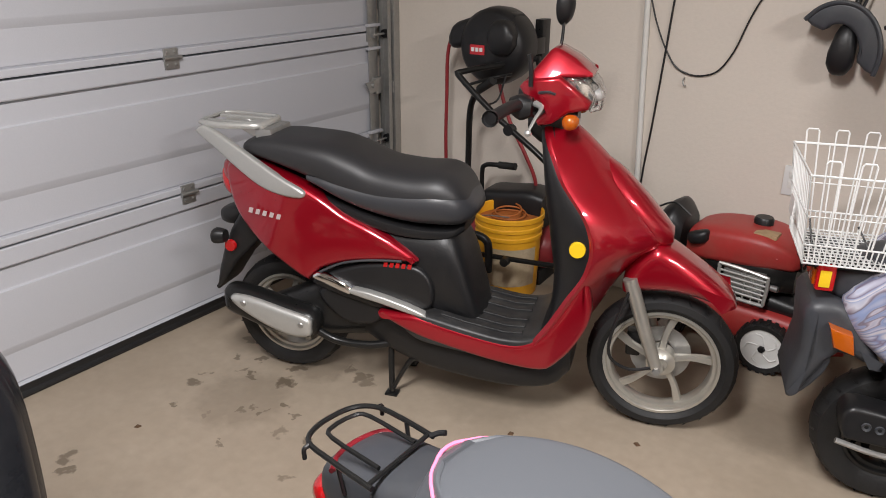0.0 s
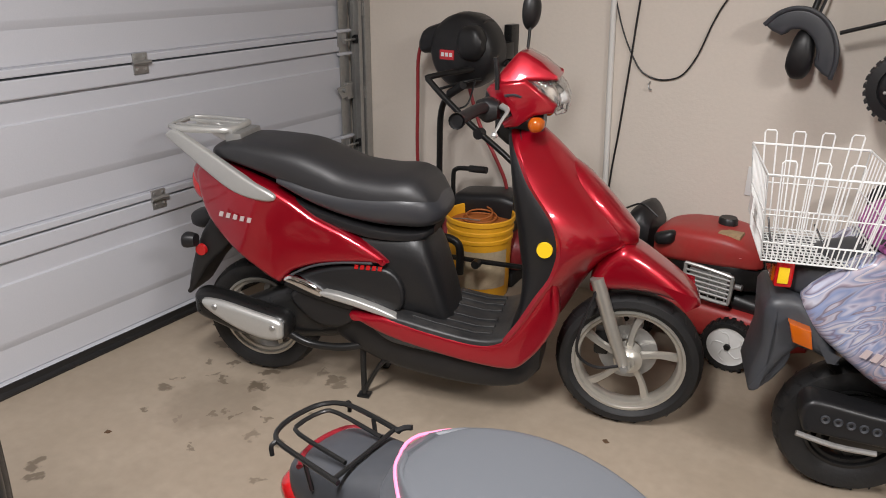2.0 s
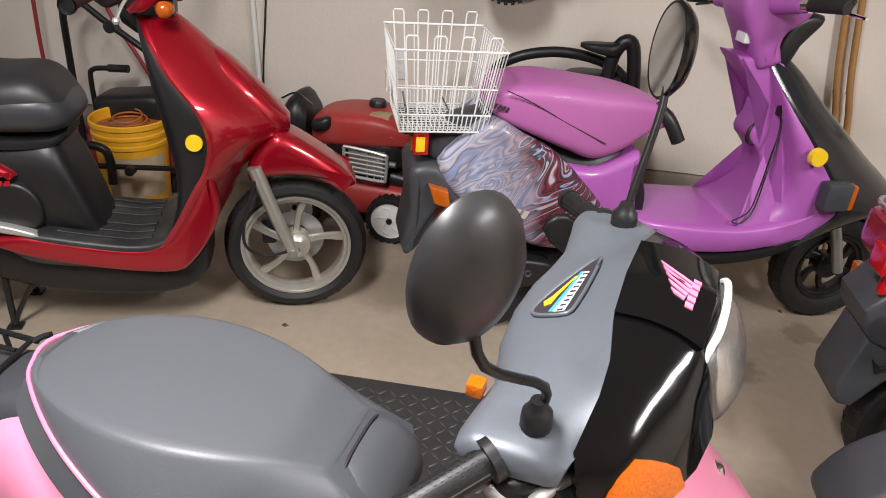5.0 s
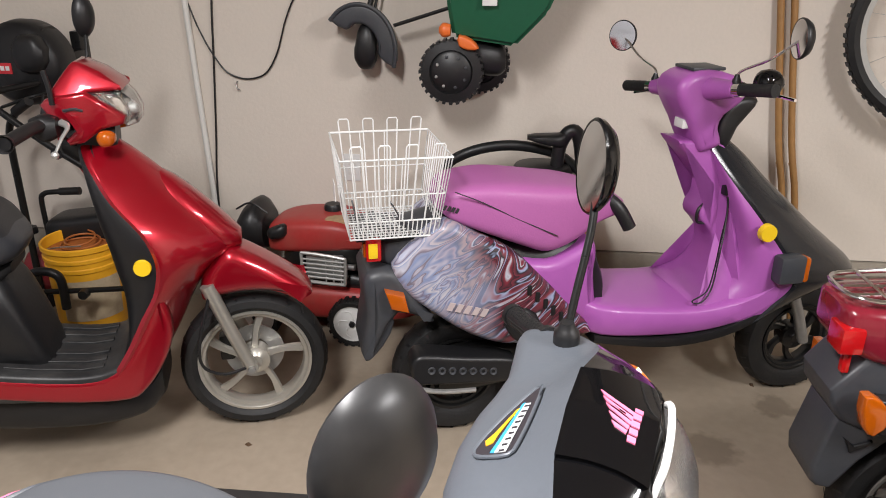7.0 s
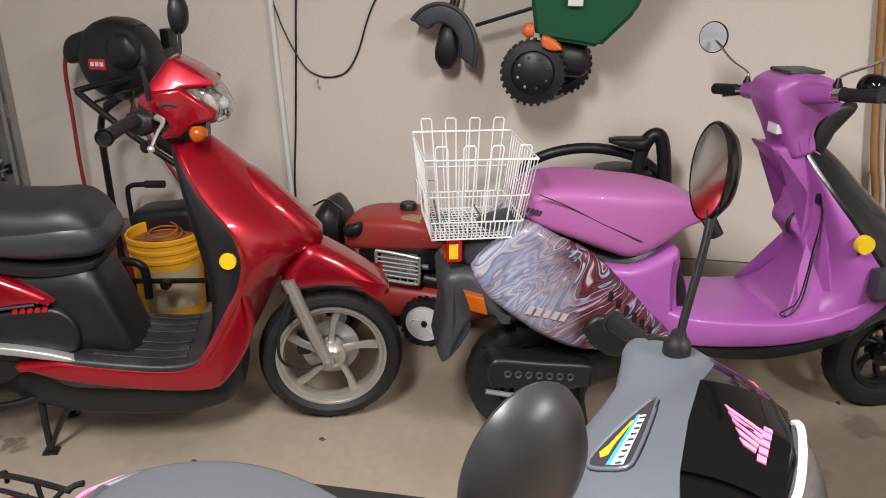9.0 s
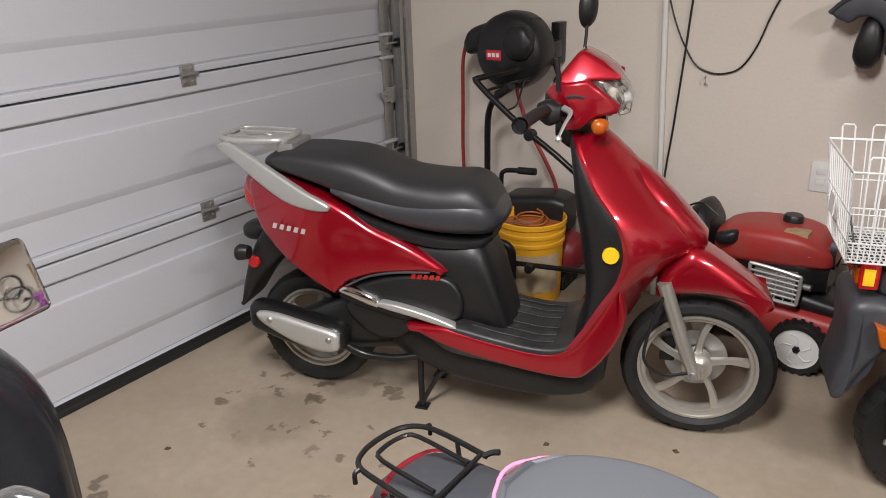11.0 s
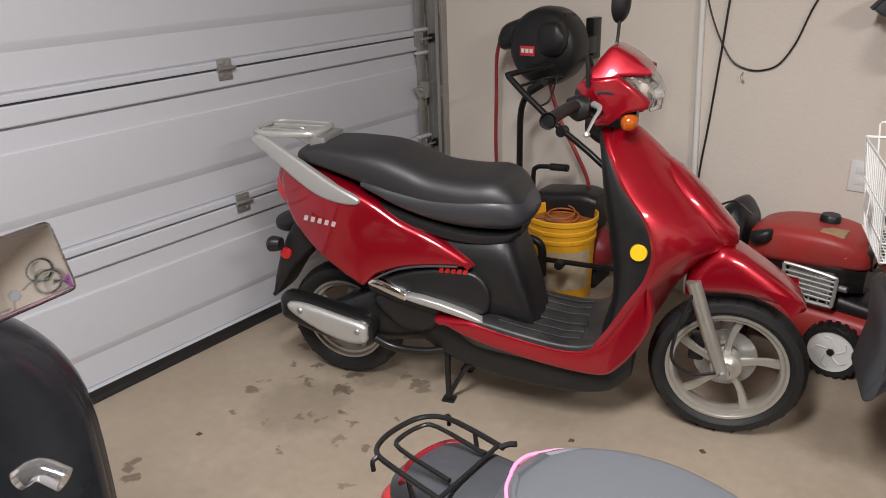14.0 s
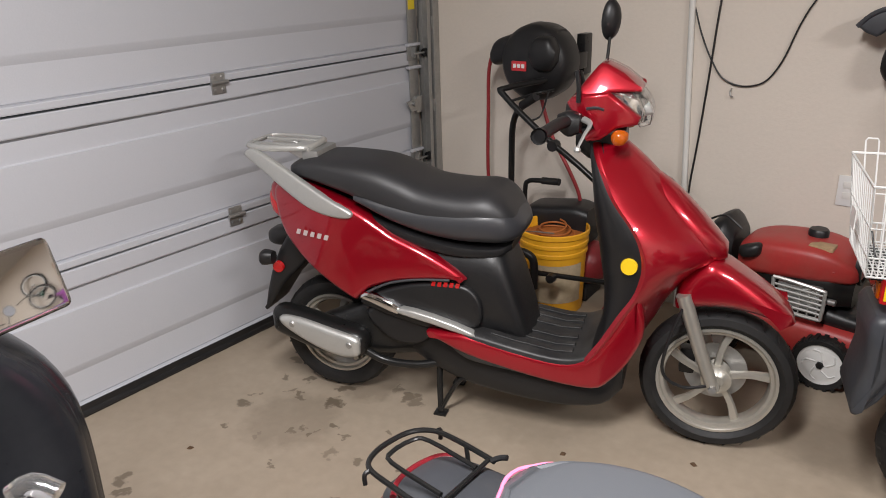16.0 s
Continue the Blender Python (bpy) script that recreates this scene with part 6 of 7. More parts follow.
def black_scooter():
    k = root("scooter", 1.699, -2.986, 0, 158, "gloss black retro motor scooter with chrome square mirror", "motor scooter")
    tyre("front_tyre", (0.98, 0, 0.21), 0.21, 0.10, 0.13, k)
    rim_with_spokes((0.98, 0, 0.21), 0.13, 0.07, 5, k, SILVER, label="silver rim")
    tyre("rear_tyre", (-0.26, 0, 0.21), 0.21, 0.10, 0.13, k)
    rim_with_spokes((-0.26, 0, 0.21), 0.13, 0.07, 5, k, SILVER, label="silver rim")
    part("front_fender", hull([(0.74, 0.30, 0.36, 0.07), (0.80, 0.32, 0.45, 0.10), (0.94, 0.36, 0.50, 0.105), (1.10, 0.30, 0.45, 0.10), (1.22, 0.20, 0.32, 0.08), (1.26, 0.18, 0.22, 0.04)], 4, 24, 2.3), DULL_BLACK, k, "gloss black front fender")
    rows = [(0.95, 0.72, 0.62, 0.08, 0.58), (0.90, 0.77, 0.63, 0.15, 0.58), (0.82, 0.82, 0.645, 0.205, 0.59), (0.72, 0.86, 0.66, 0.235, 0.60), (0.58, 0.87, 0.67, 0.24, 0.60), (0.42, 0.82, 0.66, 0.235, 0.60), (0.30, 0.74, 0.61, 0.22, 0.57)]
    o, i_ = shield_shell(rows, p_front=0.6)
    part("leg_shield", o, DULL_BLACK, k, "gloss black leg shield")
    part("inner_shield", i_, DULL_BLACK, k)
    part("steering_head", hull([(0.50, 0.96, 1.02, 0.06), (0.55, 0.94, 1.06, 0.10), (0.64, 0.94, 1.08, 0.115), (0.72, 0.95, 1.06, 0.10), (0.76, 0.97, 1.03, 0.07)], 4, 24, 2.4), DULL_BLACK, k, "gloss black headset")
    part("headlight", lathe([(0.0, 0.035), (0.05, 0.028), (0.075, 0.01), (0.08, 0)], (0.76, 0, 1.0), "x", 28), CLEAR, k, "round headlight")
    for sd in (-1, 1):
        part("grip", tube([(0.60, sd * 0.12, 1.01), (0.585, sd * 0.20, 1.0)], 0.018, 1, 16), RUBBER, k, "black grip")
        part("brake_lever", tube([(0.64, sd * 0.12, 1.005), (0.65, sd * 0.16, 1.0), (0.64, sd * 0.20, 0.985)], 0.006, 4, 8), CHROME, k, "chrome lever")
    # square mirror
    m = part("mirror", tube([(0.60, -0.10, 1.04), (0.59, -0.12, 1.07), (0.56, -0.13, 1.085)], 0.006, 4, 10), CHROME, k, "chrome square mirror")
    a = radians(-158)
    n = Vector((1.0, 0.15, 0.32)).normalized()
    n = Matrix.Rotation(a, 3, "Z") @ n
    turn = n.to_track_quat("Z", "Y").to_matrix()
    c = Vector((0.144, -0.183, 1.164))
    shell, glass = box((-0.064, -0.038, -0.012), (0.064, 0.038, 0.0), 0.009, seg=3), box((-0.059, -0.033, -0.002), (0.059, 0.033, 0.0012), 0.001)
    for b in (shell, glass):
        for v in b.verts:
            v.co = c + turn @ v.co
    part("mirror_shell", shell, CHROME, m)
    part("mirror_glass", glass, MIRROR, m, "reflecting glass")
    part("mirror_arm", tube([(0.56, -0.13, 1.085), (0.40, -0.16, 1.13), tuple(c - n * 0.012)], 0.005, 4, 10), CHROME, m)
    part("floorboard", hull([(0.16, 0.26, 0.34, 0.15), (0.22, 0.25, 0.33, 0.20), (0.5, 0.25, 0.33, 0.20), (0.66, 0.26, 0.36, 0.20)], 3, 20, 5), BLACK, k)
    part("rear_body", hull([(-0.55, 0.50, 0.60, 0.06), (-0.45, 0.38, 0.70, 0.16), (-0.25, 0.34, 0.73, 0.21), (0.0, 0.33, 0.72, 0.20), (0.14, 0.33, 0.70, 0.15), (0.20, 0.36, 0.62, 0.10)], 4, 26, 2.5), DULL_BLACK, k, "gloss black rear body")
    part("seat", hull([(-0.45, 0.72, 0.76, 0.08), (-0.38, 0.71, 0.80, 0.13), (-0.1, 0.71, 0.80, 0.14), (0.12, 0.70, 0.78, 0.12), (0.2, 0.70, 0.74, 0.07)], 4, 24, 2.8), BLACK_VINYL, k, "black seat")
    # clear cylinder added for the handlebar's end; it is no signal lamp
    part("front_signal", tube([(0.122, -0.147, 0.955), (0.116, -0.167, 0.964), (0.1, -0.188, 0.953)], lambda u: 0.011 + 0.002 * u, 3, 16), CLEAR, k, "clear cylinder standing in for the handlebar's end")
    return k


def far_scooter():
    k = root("scooter", 3.372, -1.865, 0, 0, "dark grey motor scooter, its rear mudguard and tyre showing", "motor scooter")
    tyre("rear_tyre", (0.075, 0, 0.215), 0.215, 0.11, 0.13, k)
    rim_with_spokes((0.075, 0, 0.215), 0.13, 0.08, 5, k, STEEL, label="grey rim")
    tyre("front_tyre", (1.30, 0, 0.215), 0.215, 0.10, 0.13, k)
    rim_with_spokes((1.30, 0, 0.215), 0.13, 0.07, 5, k, STEEL, label="grey rim")
    guard = [(-0.165, 0.355), (-0.172, 0.320), (-0.150, 0.285), (-0.110, 0.262), (-0.085, 0.285), (-0.040, 0.36), (0.03, 0.435), (0.16, 0.46), (0.16, 0.54), (0.05, 0.53), (-0.06, 0.475), (-0.130, 0.415)]
    part("mudguard", slab(guard, -0.085, 0.085, 0.022, 2), DARK_GREY, k, "dark grey moulded rear mudguard")
    part("guard_ridge", tube([(-0.150, -0.080, 0.345), (-0.07, -0.090, 0.405), (0.05, -0.092, 0.46), (0.16, -0.09, 0.48)], 0.008, 4, 8), DARK_GREY, k)
    part("muffler", slab([(-0.09, 0.30), (0.0, 0.33), (0.28, 0.30), (0.36, 0.25), (0.30, 0.20), (0.06, 0.19), (-0.08, 0.23)], -0.20, -0.10, 0.035, 3), BLACK_METAL, k, "black muffler")
    part("rear_body", hull([(0.18, 0.42, 0.60, 0.08), (0.28, 0.40, 0.66, 0.13), (0.45, 0.36, 0.68, 0.155), (0.62, 0.33, 0.66, 0.14), (0.70, 0.33, 0.58, 0.10)], 4, 24, 3), DARK_GREY, k, "dark grey rear body")
    part("seat", hull([(0.26, 0.68, 0.72, 0.08), (0.34, 0.66, 0.77, 0.13), (0.52, 0.66, 0.78, 0.14), (0.68, 0.65, 0.75, 0.11), (0.74, 0.66, 0.70, 0.07)], 4, 24, 2.8), BLACK_VINYL, k, "black vinyl seat")
    part("floorboard", hull([(0.66, 0.24, 0.33, 0.14), (0.74, 0.23, 0.32, 0.18), (0.96, 0.23, 0.31, 0.18), (1.04, 0.25, 0.34, 0.14)], 3, 20, 5), BLACK, k)
    o, i_ = shield_shell([(0.92, 1.07, 1.02, 0.06, 0.98), (0.82, 1.16, 1.05, 0.14, 0.99), (0.68, 1.24, 1.07, 0.18, 1.0), (0.48, 1.2, 1.05, 0.18, 0.99), (0.3, 1.1, 1.0, 0.17, 0.95)])
    part("leg_shield", o, DARK_GREY, k)
    part("inner_shield", i_, BLACK, k)
    part("handlebar", tube([(0.95, -0.28, 0.98), (1.01, -0.1, 0.99), (1.01, 0.1, 0.99), (0.95, 0.28, 0.98)], 0.014, 4, 12), BLACK, k)
    part("steering_head", hull([(0.97, 0.90, 0.97, 0.05), (1.02, 0.88, 1.02, 0.09), (1.09, 0.90, 1.0, 0.08), (1.12, 0.92, 0.96, 0.05)], 3, 20, 2.6), DARK_GREY, k)
    for sd in (-1, 1):
        part("stand_leg", tube([(0.42, sd * 0.06, 0.22), (0.43, sd * 0.09, 0.10), (0.45, sd * 0.11, 0.008)], 0.010, 3, 8), BLACK_METAL, k)
        part("fork_leg", tube([(1.17, sd * 0.06, 0.46), (1.30, sd * 0.06, 0.21)], 0.017, 1, 10), BLACK_METAL, k)
    return k


grey_scooter()
far_scooter()
black_scooter()


# ---- along the wall ----
YELLOW_PAIL = material("yellow_pail_plastic", (0.88, 0.43, 0.02), 0.45, 0, 0.08, 50, stain=0.3, second=(0.55, 0.27, 0.03), stain_scale=9)
MOWER_RED = material("dusty_red_paint", (0.38, 0.030, 0.028), 0.45, 0, 0.12, 60, stain=0.45, second=(0.30, 0.10, 0.075), stain_scale=9)
TANK_RED = material("dull_red_tank", (0.22, 0.02, 0.025), 0.4, 0, 0.1, 60)
HOSE_RED = material("red_rubber_hose", (0.30, 0.03, 0.035), 0.45, 0, 0.1, 100)
GREEN = material("green_hopper_plastic", (0.012, 0.105, 0.050), 0.42, 0, 0.1, 50)
WOOD = material("bamboo_pole", (0.36, 0.19, 0.065), 0.5, 0, 0.25, 30, stain=0.3, second=(0.22, 0.10, 0.03), stain_scale=12)
CLAY = material("orange_drum_plastic", (0.42, 0.13, 0.03), 0.5, 0, 0.1, 50)
PVC = material("white_pvc", (0.70, 0.69, 0.65), 0.4, 0, 0.04, 60)


def bucket():
    k = root("bucket", 0.895, -0.304, 0, 20, "yellow five-gallon plastic bucket with worn white label", "bucket")
    prof = [(0.0, 0.004), (0.128, 0.004), (0.131, 0.0), (0.134, 0.01), (0.142, 0.265), (0.148, 0.268), (0.148, 0.282), (0.144, 0.286), (0.145, 0.306), (0.151, 0.309), (0.151, 0.322), (0.147, 0.326), (0.148, 0.345), (0.155, 0.350), (0.155, 0.368), (0.150, 0.372), (0.145, 0.368), (0.139, 0.25), (0.129, 0.02), (0.0, 0.012)]
    part("pail", lathe(prof, (0, 0, 0), "z", 44), YELLOW_PAIL, k, "yellow ribbed pail")
    lab = []
    for z in (0.06, 0.235):
        r = 0.1355 + (0.1425 - 0.1355) * z / 0.265 + 0.0015
        lab.append([(r * math.cos(radians(a)), r * math.sin(radians(a)), z) for a in range(-125, -20, 5)])
    part("label", rings(lab, closed=False, cap=False), material("worn_label", (0.55, 0.45, 0.30), 0.6, 0, 0.3, 20, stain=0.6, second=(0.25, 0.16, 0.12), stain_scale=14), k, "worn printed label")
    part("handle", tube([(-0.155, 0, 0.33), (-0.12, -0.05, 0.35), (-0.06, -0.10, 0.372), (0.02, -0.12, 0.377)], 0.003, 4, 6), STEEL, k)
    part("cord_coil", tube([(0.09 * math.cos(a) * (1 - 0.02 * i), 0.08 * math.sin(a), 0.338 + 0.0016 * i) for i, a in enumerate([j * 0.6 for j in range(24)])], 0.004, 3, 8), CLAY, k, "orange cord coiled inside")
    part("contents", lathe([(0, 0.335), (0.07, 0.338), (0.1405, 0.328)], (0, 0, 0), "z", 24), CLAY, k)


def air_compressor():
    k = root("air_compressor", 0.802, -0.135, 0, 4, "red tank air compressor with black motor cover and handle", "air compressor")
    tank = lathe([(0.0, -0.27), (0.05, -0.262), (0.085, -0.24), (0.10, -0.20), (0.10, 0.20), (0.085, 0.24), (0.05, 0.262), (0.0, 0.27)], (0, 0, 0.16), "x", 32)
    part("tank", tank, TANK_RED, k, "dull red steel tank")
    part("motor_cover", hull([(-0.12, 0.26, 0.36, 0.07), (-0.10, 0.26, 0.405, 0.09), (0.0, 0.26, 0.420, 0.095), (0.12, 0.26, 0.435, 0.09), (0.19, 0.26, 0.42, 0.08)], 4, 22, 5), BLACK, k, "black motor cover")
    part("handle", tube([(-0.13, -0.03, 0.26), (-0.13, -0.04, 0.47), (-0.115, -0.04, 0.51), (-0.07, -0.04, 0.52), (0.03, -0.04, 0.525)], 0.011, 4, 10), BLACK_METAL, k, "black tube handle")
    part("handle_grip", tube([(-0.045, -0.04, 0.522), (0.04, -0.04, 0.526)], 0.016, 1, 12), RUBBER, k)
    part("gauge", lathe([(0, 0.012), (0.026, 0.012), (0.03, 0.0), (0.03, -0.015)], (-0.19, -0.06, 0.36), "z", 18), BLACK, k)
    part("gauge_stem", tube([(-0.19, -0.06, 0.24), (-0.19, -0.06, 0.35)], 0.008, 1, 8), STEEL, k)
    for s in (-0.18, 0.18):
        part("foot", box((s - 0.03, -0.09, 0.0), (s + 0.03, 0.09, 0.07), 0.01), RUBBER, k)


def hand_edger():
    k = root("garden_edger", 0.904, -0.533, 0, 8, "black tubular garden tool lying behind the red scooter", "garden tool")
    part("bar", tube([(-0.12, 0, 0.235), (0.1, 0, 0.24), (0.36, 0, 0.25)], 0.011, 4, 10), BLACK_METAL, k, "black steel bar")
    part("guard", tube([(-0.10, -0.01, 0.10), (-0.10, -0.01, 0.28), (-0.075, -0.01, 0.315), (-0.03, -0.01, 0.325), (0.015, -0.01, 0.31), (0.03, -0.01, 0.27), (0.03, -0.01, 0.17)], 0.017, 4, 12), BLACK, k, "thick black foam loop")
    part("clamp", lathe([(0, -0.02), (0.018, -0.018), (0.020, 0.01), (0, 0.014)], (0.11, -0.02, 0.235), "y", 18), BLACK, k)
    part("lower_frame", tube([(-0.10, 0, 0.10), (-0.10, 0, 0.02), (0.1, 0, 0.012), (0.36, 0, 0.012), (0.36, 0, 0.25)], 0.011, 3, 10), BLACK_METAL, k)


def hose_reel():
    k = root("hose_reel", 0.750, 0.0, -0.066, 0, "black wall-mounted air hose reel with red label and red hose", "hose reel")
    c = (0.0, -0.20, 1.115)
    case = lathe([(0.0, -0.105), (0.05, -0.105), (0.07, -0.10), (0.09, -0.088), (0.135, -0.075), (0.155, -0.055), (0.162, 0.0), (0.155, 0.06), (0.13, 0.08), (0.0, 0.085)], c, "y", 44)
    part("case", case, BLACK, k, "round black case")
    part("spout", hull([(-0.235, 1.10, 1.155, 0.03, -0.2), (-0.20, 1.09, 1.20, 0.05, -0.2), (-0.10, 1.12, 1.235, 0.06, -0.2), (0.0, 1.2, 1.272, 0.06, -0.2), (0.10, 1.17, 1.25, 0.05, -0.2)], 4, 20, 3), BLACK, k)
    part("hub_cap", hull([(0.01, 1.13, 1.19, 0.03, -0.285), (0.04, 1.09, 1.225, 0.045, -0.285), (0.10, 1.09, 1.225, 0.045, -0.285), (0.13, 1.13, 1.18, 0.03, -0.285)], 4, 18, 3), BLACK, k)
    part("label", box((-0.075, -0.310, 1.085), (-0.005, -0.296, 1.125), 0.002), material("red_label", (0.55, 0.03, 0.04), 0.4), k, "red label")
    for i in range(3):
        part("label_bar", box((-0.066 + 0.020 * i, -0.312, 1.098), (-0.052 + 0.020 * i, -0.3095, 1.114)), WHITE, k)
    part("bracket", box((0.10, -0.07, 1.05), (0.14, 0.0, 1.22), 0.006), BLACK_METAL, k, "black wall bracket")
    part("bracket_arm", box((-0.02, -0.14, 1.08), (0.15, -0.06, 1.15), 0.006), BLACK_METAL, k)
    part("hose", tube([(-0.200, -0.2, 1.15), (-0.245, -0.19, 1.13), (-0.275, -0.18, 1.05), (-0.292, -0.16, 0.87), (-0.302, -0.15, 0.62), (-0.297, -0.13, 0.37), (-0.24, -0.11, 0.17), (-0.09, -0.05, 0.09)], 0.0085, 6, 10), HOSE_RED, k, "red rubber hose")
    part("hose", tube([(-0.03, -0.14, 1.00), (-0.02, -0.14, 0.93), (0.03, -0.13, 0.78), (0.11, -0.12, 0.64), (0.16, -0.10, 0.51), (0.16, -0.10, 0.37)], 0.0085, 6, 10), HOSE_RED, k)


def lawn_mower():
    k = root("lawn_mower", 1.935, -0.230, 0, -3, "dusty red push lawn mower with black folded handle", "lawn mower")
    part("deck", hull([(-0.36, 0.12, 0.17, 0.08), (-0.30, 0.09, 0.205, 0.125), (-0.10, 0.07, 0.225, 0.13), (0.12, 0.07, 0.215, 0.125), (0.26, 0.08, 0.19, 0.11), (0.34, 0.10, 0.15, 0.08)], 4, 26, 4), MOWER_RED, k, "dusty red steel deck")
    part("deck_top", hull([(-0.30, 0.20, 0.25, 0.06), (-0.2, 0.20, 0.28, 0.10), (0.0, 0.20, 0.29, 0.105), (0.2, 0.19, 0.255, 0.09), (0.40, 0.17, 0.225, 0.06)], 3, 18, 3), BLACK, k, "black upper deck")
    part("engine_block", hull([(-0.20, 0.28, 0.38, 0.08), (-0.12, 0.28, 0.41, 0.12), (0.06, 0.28, 0.41, 0.12), (0.14, 0.28, 0.38, 0.08)], 3, 18, 4), BLACK_METAL, k)
    part("shroud", hull([(-0.265, 0.36, 0.415, 0.06), (-0.245, 0.345, 0.465, 0.10), (-0.16, 0.35, 0.492, 0.13), (-0.02, 0.36, 0.500, 0.135), (0.07, 0.37, 0.485, 0.125), (0.13, 0.375, 0.445, 0.10), (0.15, 0.385, 0.42, 0.06)], 4, 26, 4.2), MOWER_RED, k, "red engine shroud")
    part("shroud_ridge", tube([(-0.24, -0.10, 0.445), (-0.1, -0.128, 0.445), (0.08, -0.118, 0.425)], 0.006, 4, 8), MOWER_RED, k)
    part("fuel_cap", lathe([(0, 0.03), (0.03, 0.03), (0.035, 0.022), (0.035, 0.0)], (-0.02, 0.02, 0.494), "z", 20), BLACK, k, "black fuel cap")
    part("pull_handle", hull([(-0.245, 0.42, 0.45, 0.02, -0.11), (-0.22, 0.415, 0.465, 0.03, -0.125), (-0.18, 0.425, 0.48, 0.025, -0.125), (-0.165, 0.44, 0.47, 0.015, -0.12)], 3, 14, 2.4), BLACK, k, "black starter grip")
    part("pull_ring", lathe([(0.065, -0.01), (0.075, -0.01), (0.075, 0.012), (0.065, 0.012)], (0.14, 0, 0.43), "x", 24, closed=True), BLACK, k)
    part("badge", box((-0.02, -0.10, 0.484), (0.06, -0.04, 0.4985), 0.002), material("worn_badge", (0.4, 0.27, 0.15), 0.6, 0, 0.4, 40), k, "worn engine badge")
    grille = tube([(-0.10, -0.150, 0.27), (-0.105, -0.150, 0.36), (-0.09, -0.150, 0.375), (0.055, -0.150, 0.36), (0.068, -0.150, 0.345), (0.065, -0.150, 0.265), (0.05, -0.150, 0.25), (-0.085, -0.150, 0.258)], 0.007, 3, 8, closed=True)
    mf = part("muffler_guard", grille, SILVER, k, "slotted metal muffler guard")
    part("muffler_box", box((-0.092, -0.142, 0.262), (0.055, -0.08, 0.362), 0.008), STEEL, mf)
    for i in range(5):
        part("guard_slat", tube([(-0.10, -0.150, 0.278 + 0.018 * i), (0.064, -0.150, 0.270 + 0.018 * i)], 0.0045, 1, 6), SILVER, mf)
    for i in range(3):
        part("guard_post", tube([(-0.01 + 0.03 * i, -0.149, 0.256), (-0.012 + 0.03 * i, -0.149, 0.366)], 0.003, 1, 6), SILVER, mf)
    part("spark_plug", tube([(0.06, -0.12, 0.315), (0.10, -0.125, 0.315)], 0.012, 1, 10), STEEL, k)
    for s, w, r in ((0.095, -0.160, 0.098), (-0.30, -0.160, 0.098), (0.13, 0.150, 0.098), (-0.30, 0.155, 0.098)):
        wh = part("wheel", lathe([(0.0, -0.022), (0.055, -0.022), (0.07, -0.018), (0.076, -0.02), (0.076, 0.02), (0.0, 0.02)], (s, w, r), "y", 32), WHITE, k, "white plastic wheel")
        part("tyre", lathe([(0.076, -0.024), (0.092, -0.026), (0.097, -0.018), (0.097, 0.018), (0.092, 0.026), (0.076, 0.024)], (s, w, r), "y", 32, closed=True), RUBBER, wh, "black ribbed tyre")
        part("hub_nut", lathe([(0, -0.03), (0.012, -0.03), (0.014, -0.022)], (s, w, r), "y", 6), BLACK, wh)
        for i in range(5):
            a = 2 * math.pi * i / 5
            part("spoke_ridge", tube([(s + 0.02 * math.cos(a), w - 0.023, r + 0.02 * math.sin(a)), (s + 0.05 * math.cos(a + 0.4), w - 0.023, r + 0.05 * math.sin(a + 0.4)), (s + 0.06 * math.cos(a + 0.8), w - 0.022, r + 0.06 * math.sin(a + 0.8))], 0.003, 3, 6), WHITE, wh)
        for i in range(22):
            a = 2 * math.pi * i / 22
            b = box((-0.007, -0.024, 0.094), (0.007, 0.024, 0.103))
            for v in b.verts:
                v.co = Vector((s, w, r)) + Matrix.Rotation(a, 3, "Y") @ v.co * 0.985
            part("lug", b, RUBBER, wh, smooth=False)
    inv = pose(1.92, -0.215, 0, 0, 0, -3).inverted()
    near = [inv @ Vector(p) for p in ((1.62, -0.43, 0.27), (1.146, -0.45, 0.646), (0.918, -0.45, 0.795), (0.722, -0.45, 0.945), (0.715, -0.43, 0.968), (0.80, -0.28, 0.985), (0.880, -0.12, 0.998), (0.905, -0.13, 0.975), (1.08, -0.26, 0.74), (1.28, -0.38, 0.545), (1.36, -0.43, 0.48))]
    part("handle", tube(near, 0.0125, 4, 10), BLACK_METAL, k, "black tubular handle")
    part("handle_clamp", tube([inv @ Vector((0.955, -0.465, 0.765)), inv @ Vector((0.955, -0.43, 0.765))], 0.022, 1, 12), BLACK, k)
    bail = [inv @ Vector(p) for p in ((0.81, -0.36, 0.925), (0.74, -0.33, 0.885), (0.675, -0.30, 0.80), (0.655, -0.28, 0.60), (0.65, -0.27, 0.30), (0.65, -0.27, 0.02))]
    part("bail_bar", tube(bail, 0.014, 5, 10), BLACK_METAL, k, "black curved bar")
    part("bail_grip", tube([inv @ Vector((0.74, -0.335, 0.887)), inv @ Vector((0.825, -0.37, 0.935))], 0.018, 1, 12), RUBBER, k)
    part("bail_lever", tube([inv @ Vector((0.70, -0.35, 0.905)), inv @ Vector((0.82, -0.36, 0.945)), inv @ Vector((0.87, -0.3, 0.955))], 0.006, 3, 8), BLACK_METAL, k)
    part("cable", tube([inv @ Vector((0.86, -0.33, 0.955)), inv @ Vector((0.84, -0.35, 0.86)), inv @ Vector((0.82, -0.40, 0.84))], 0.004, 4, 6), BLACK, k)
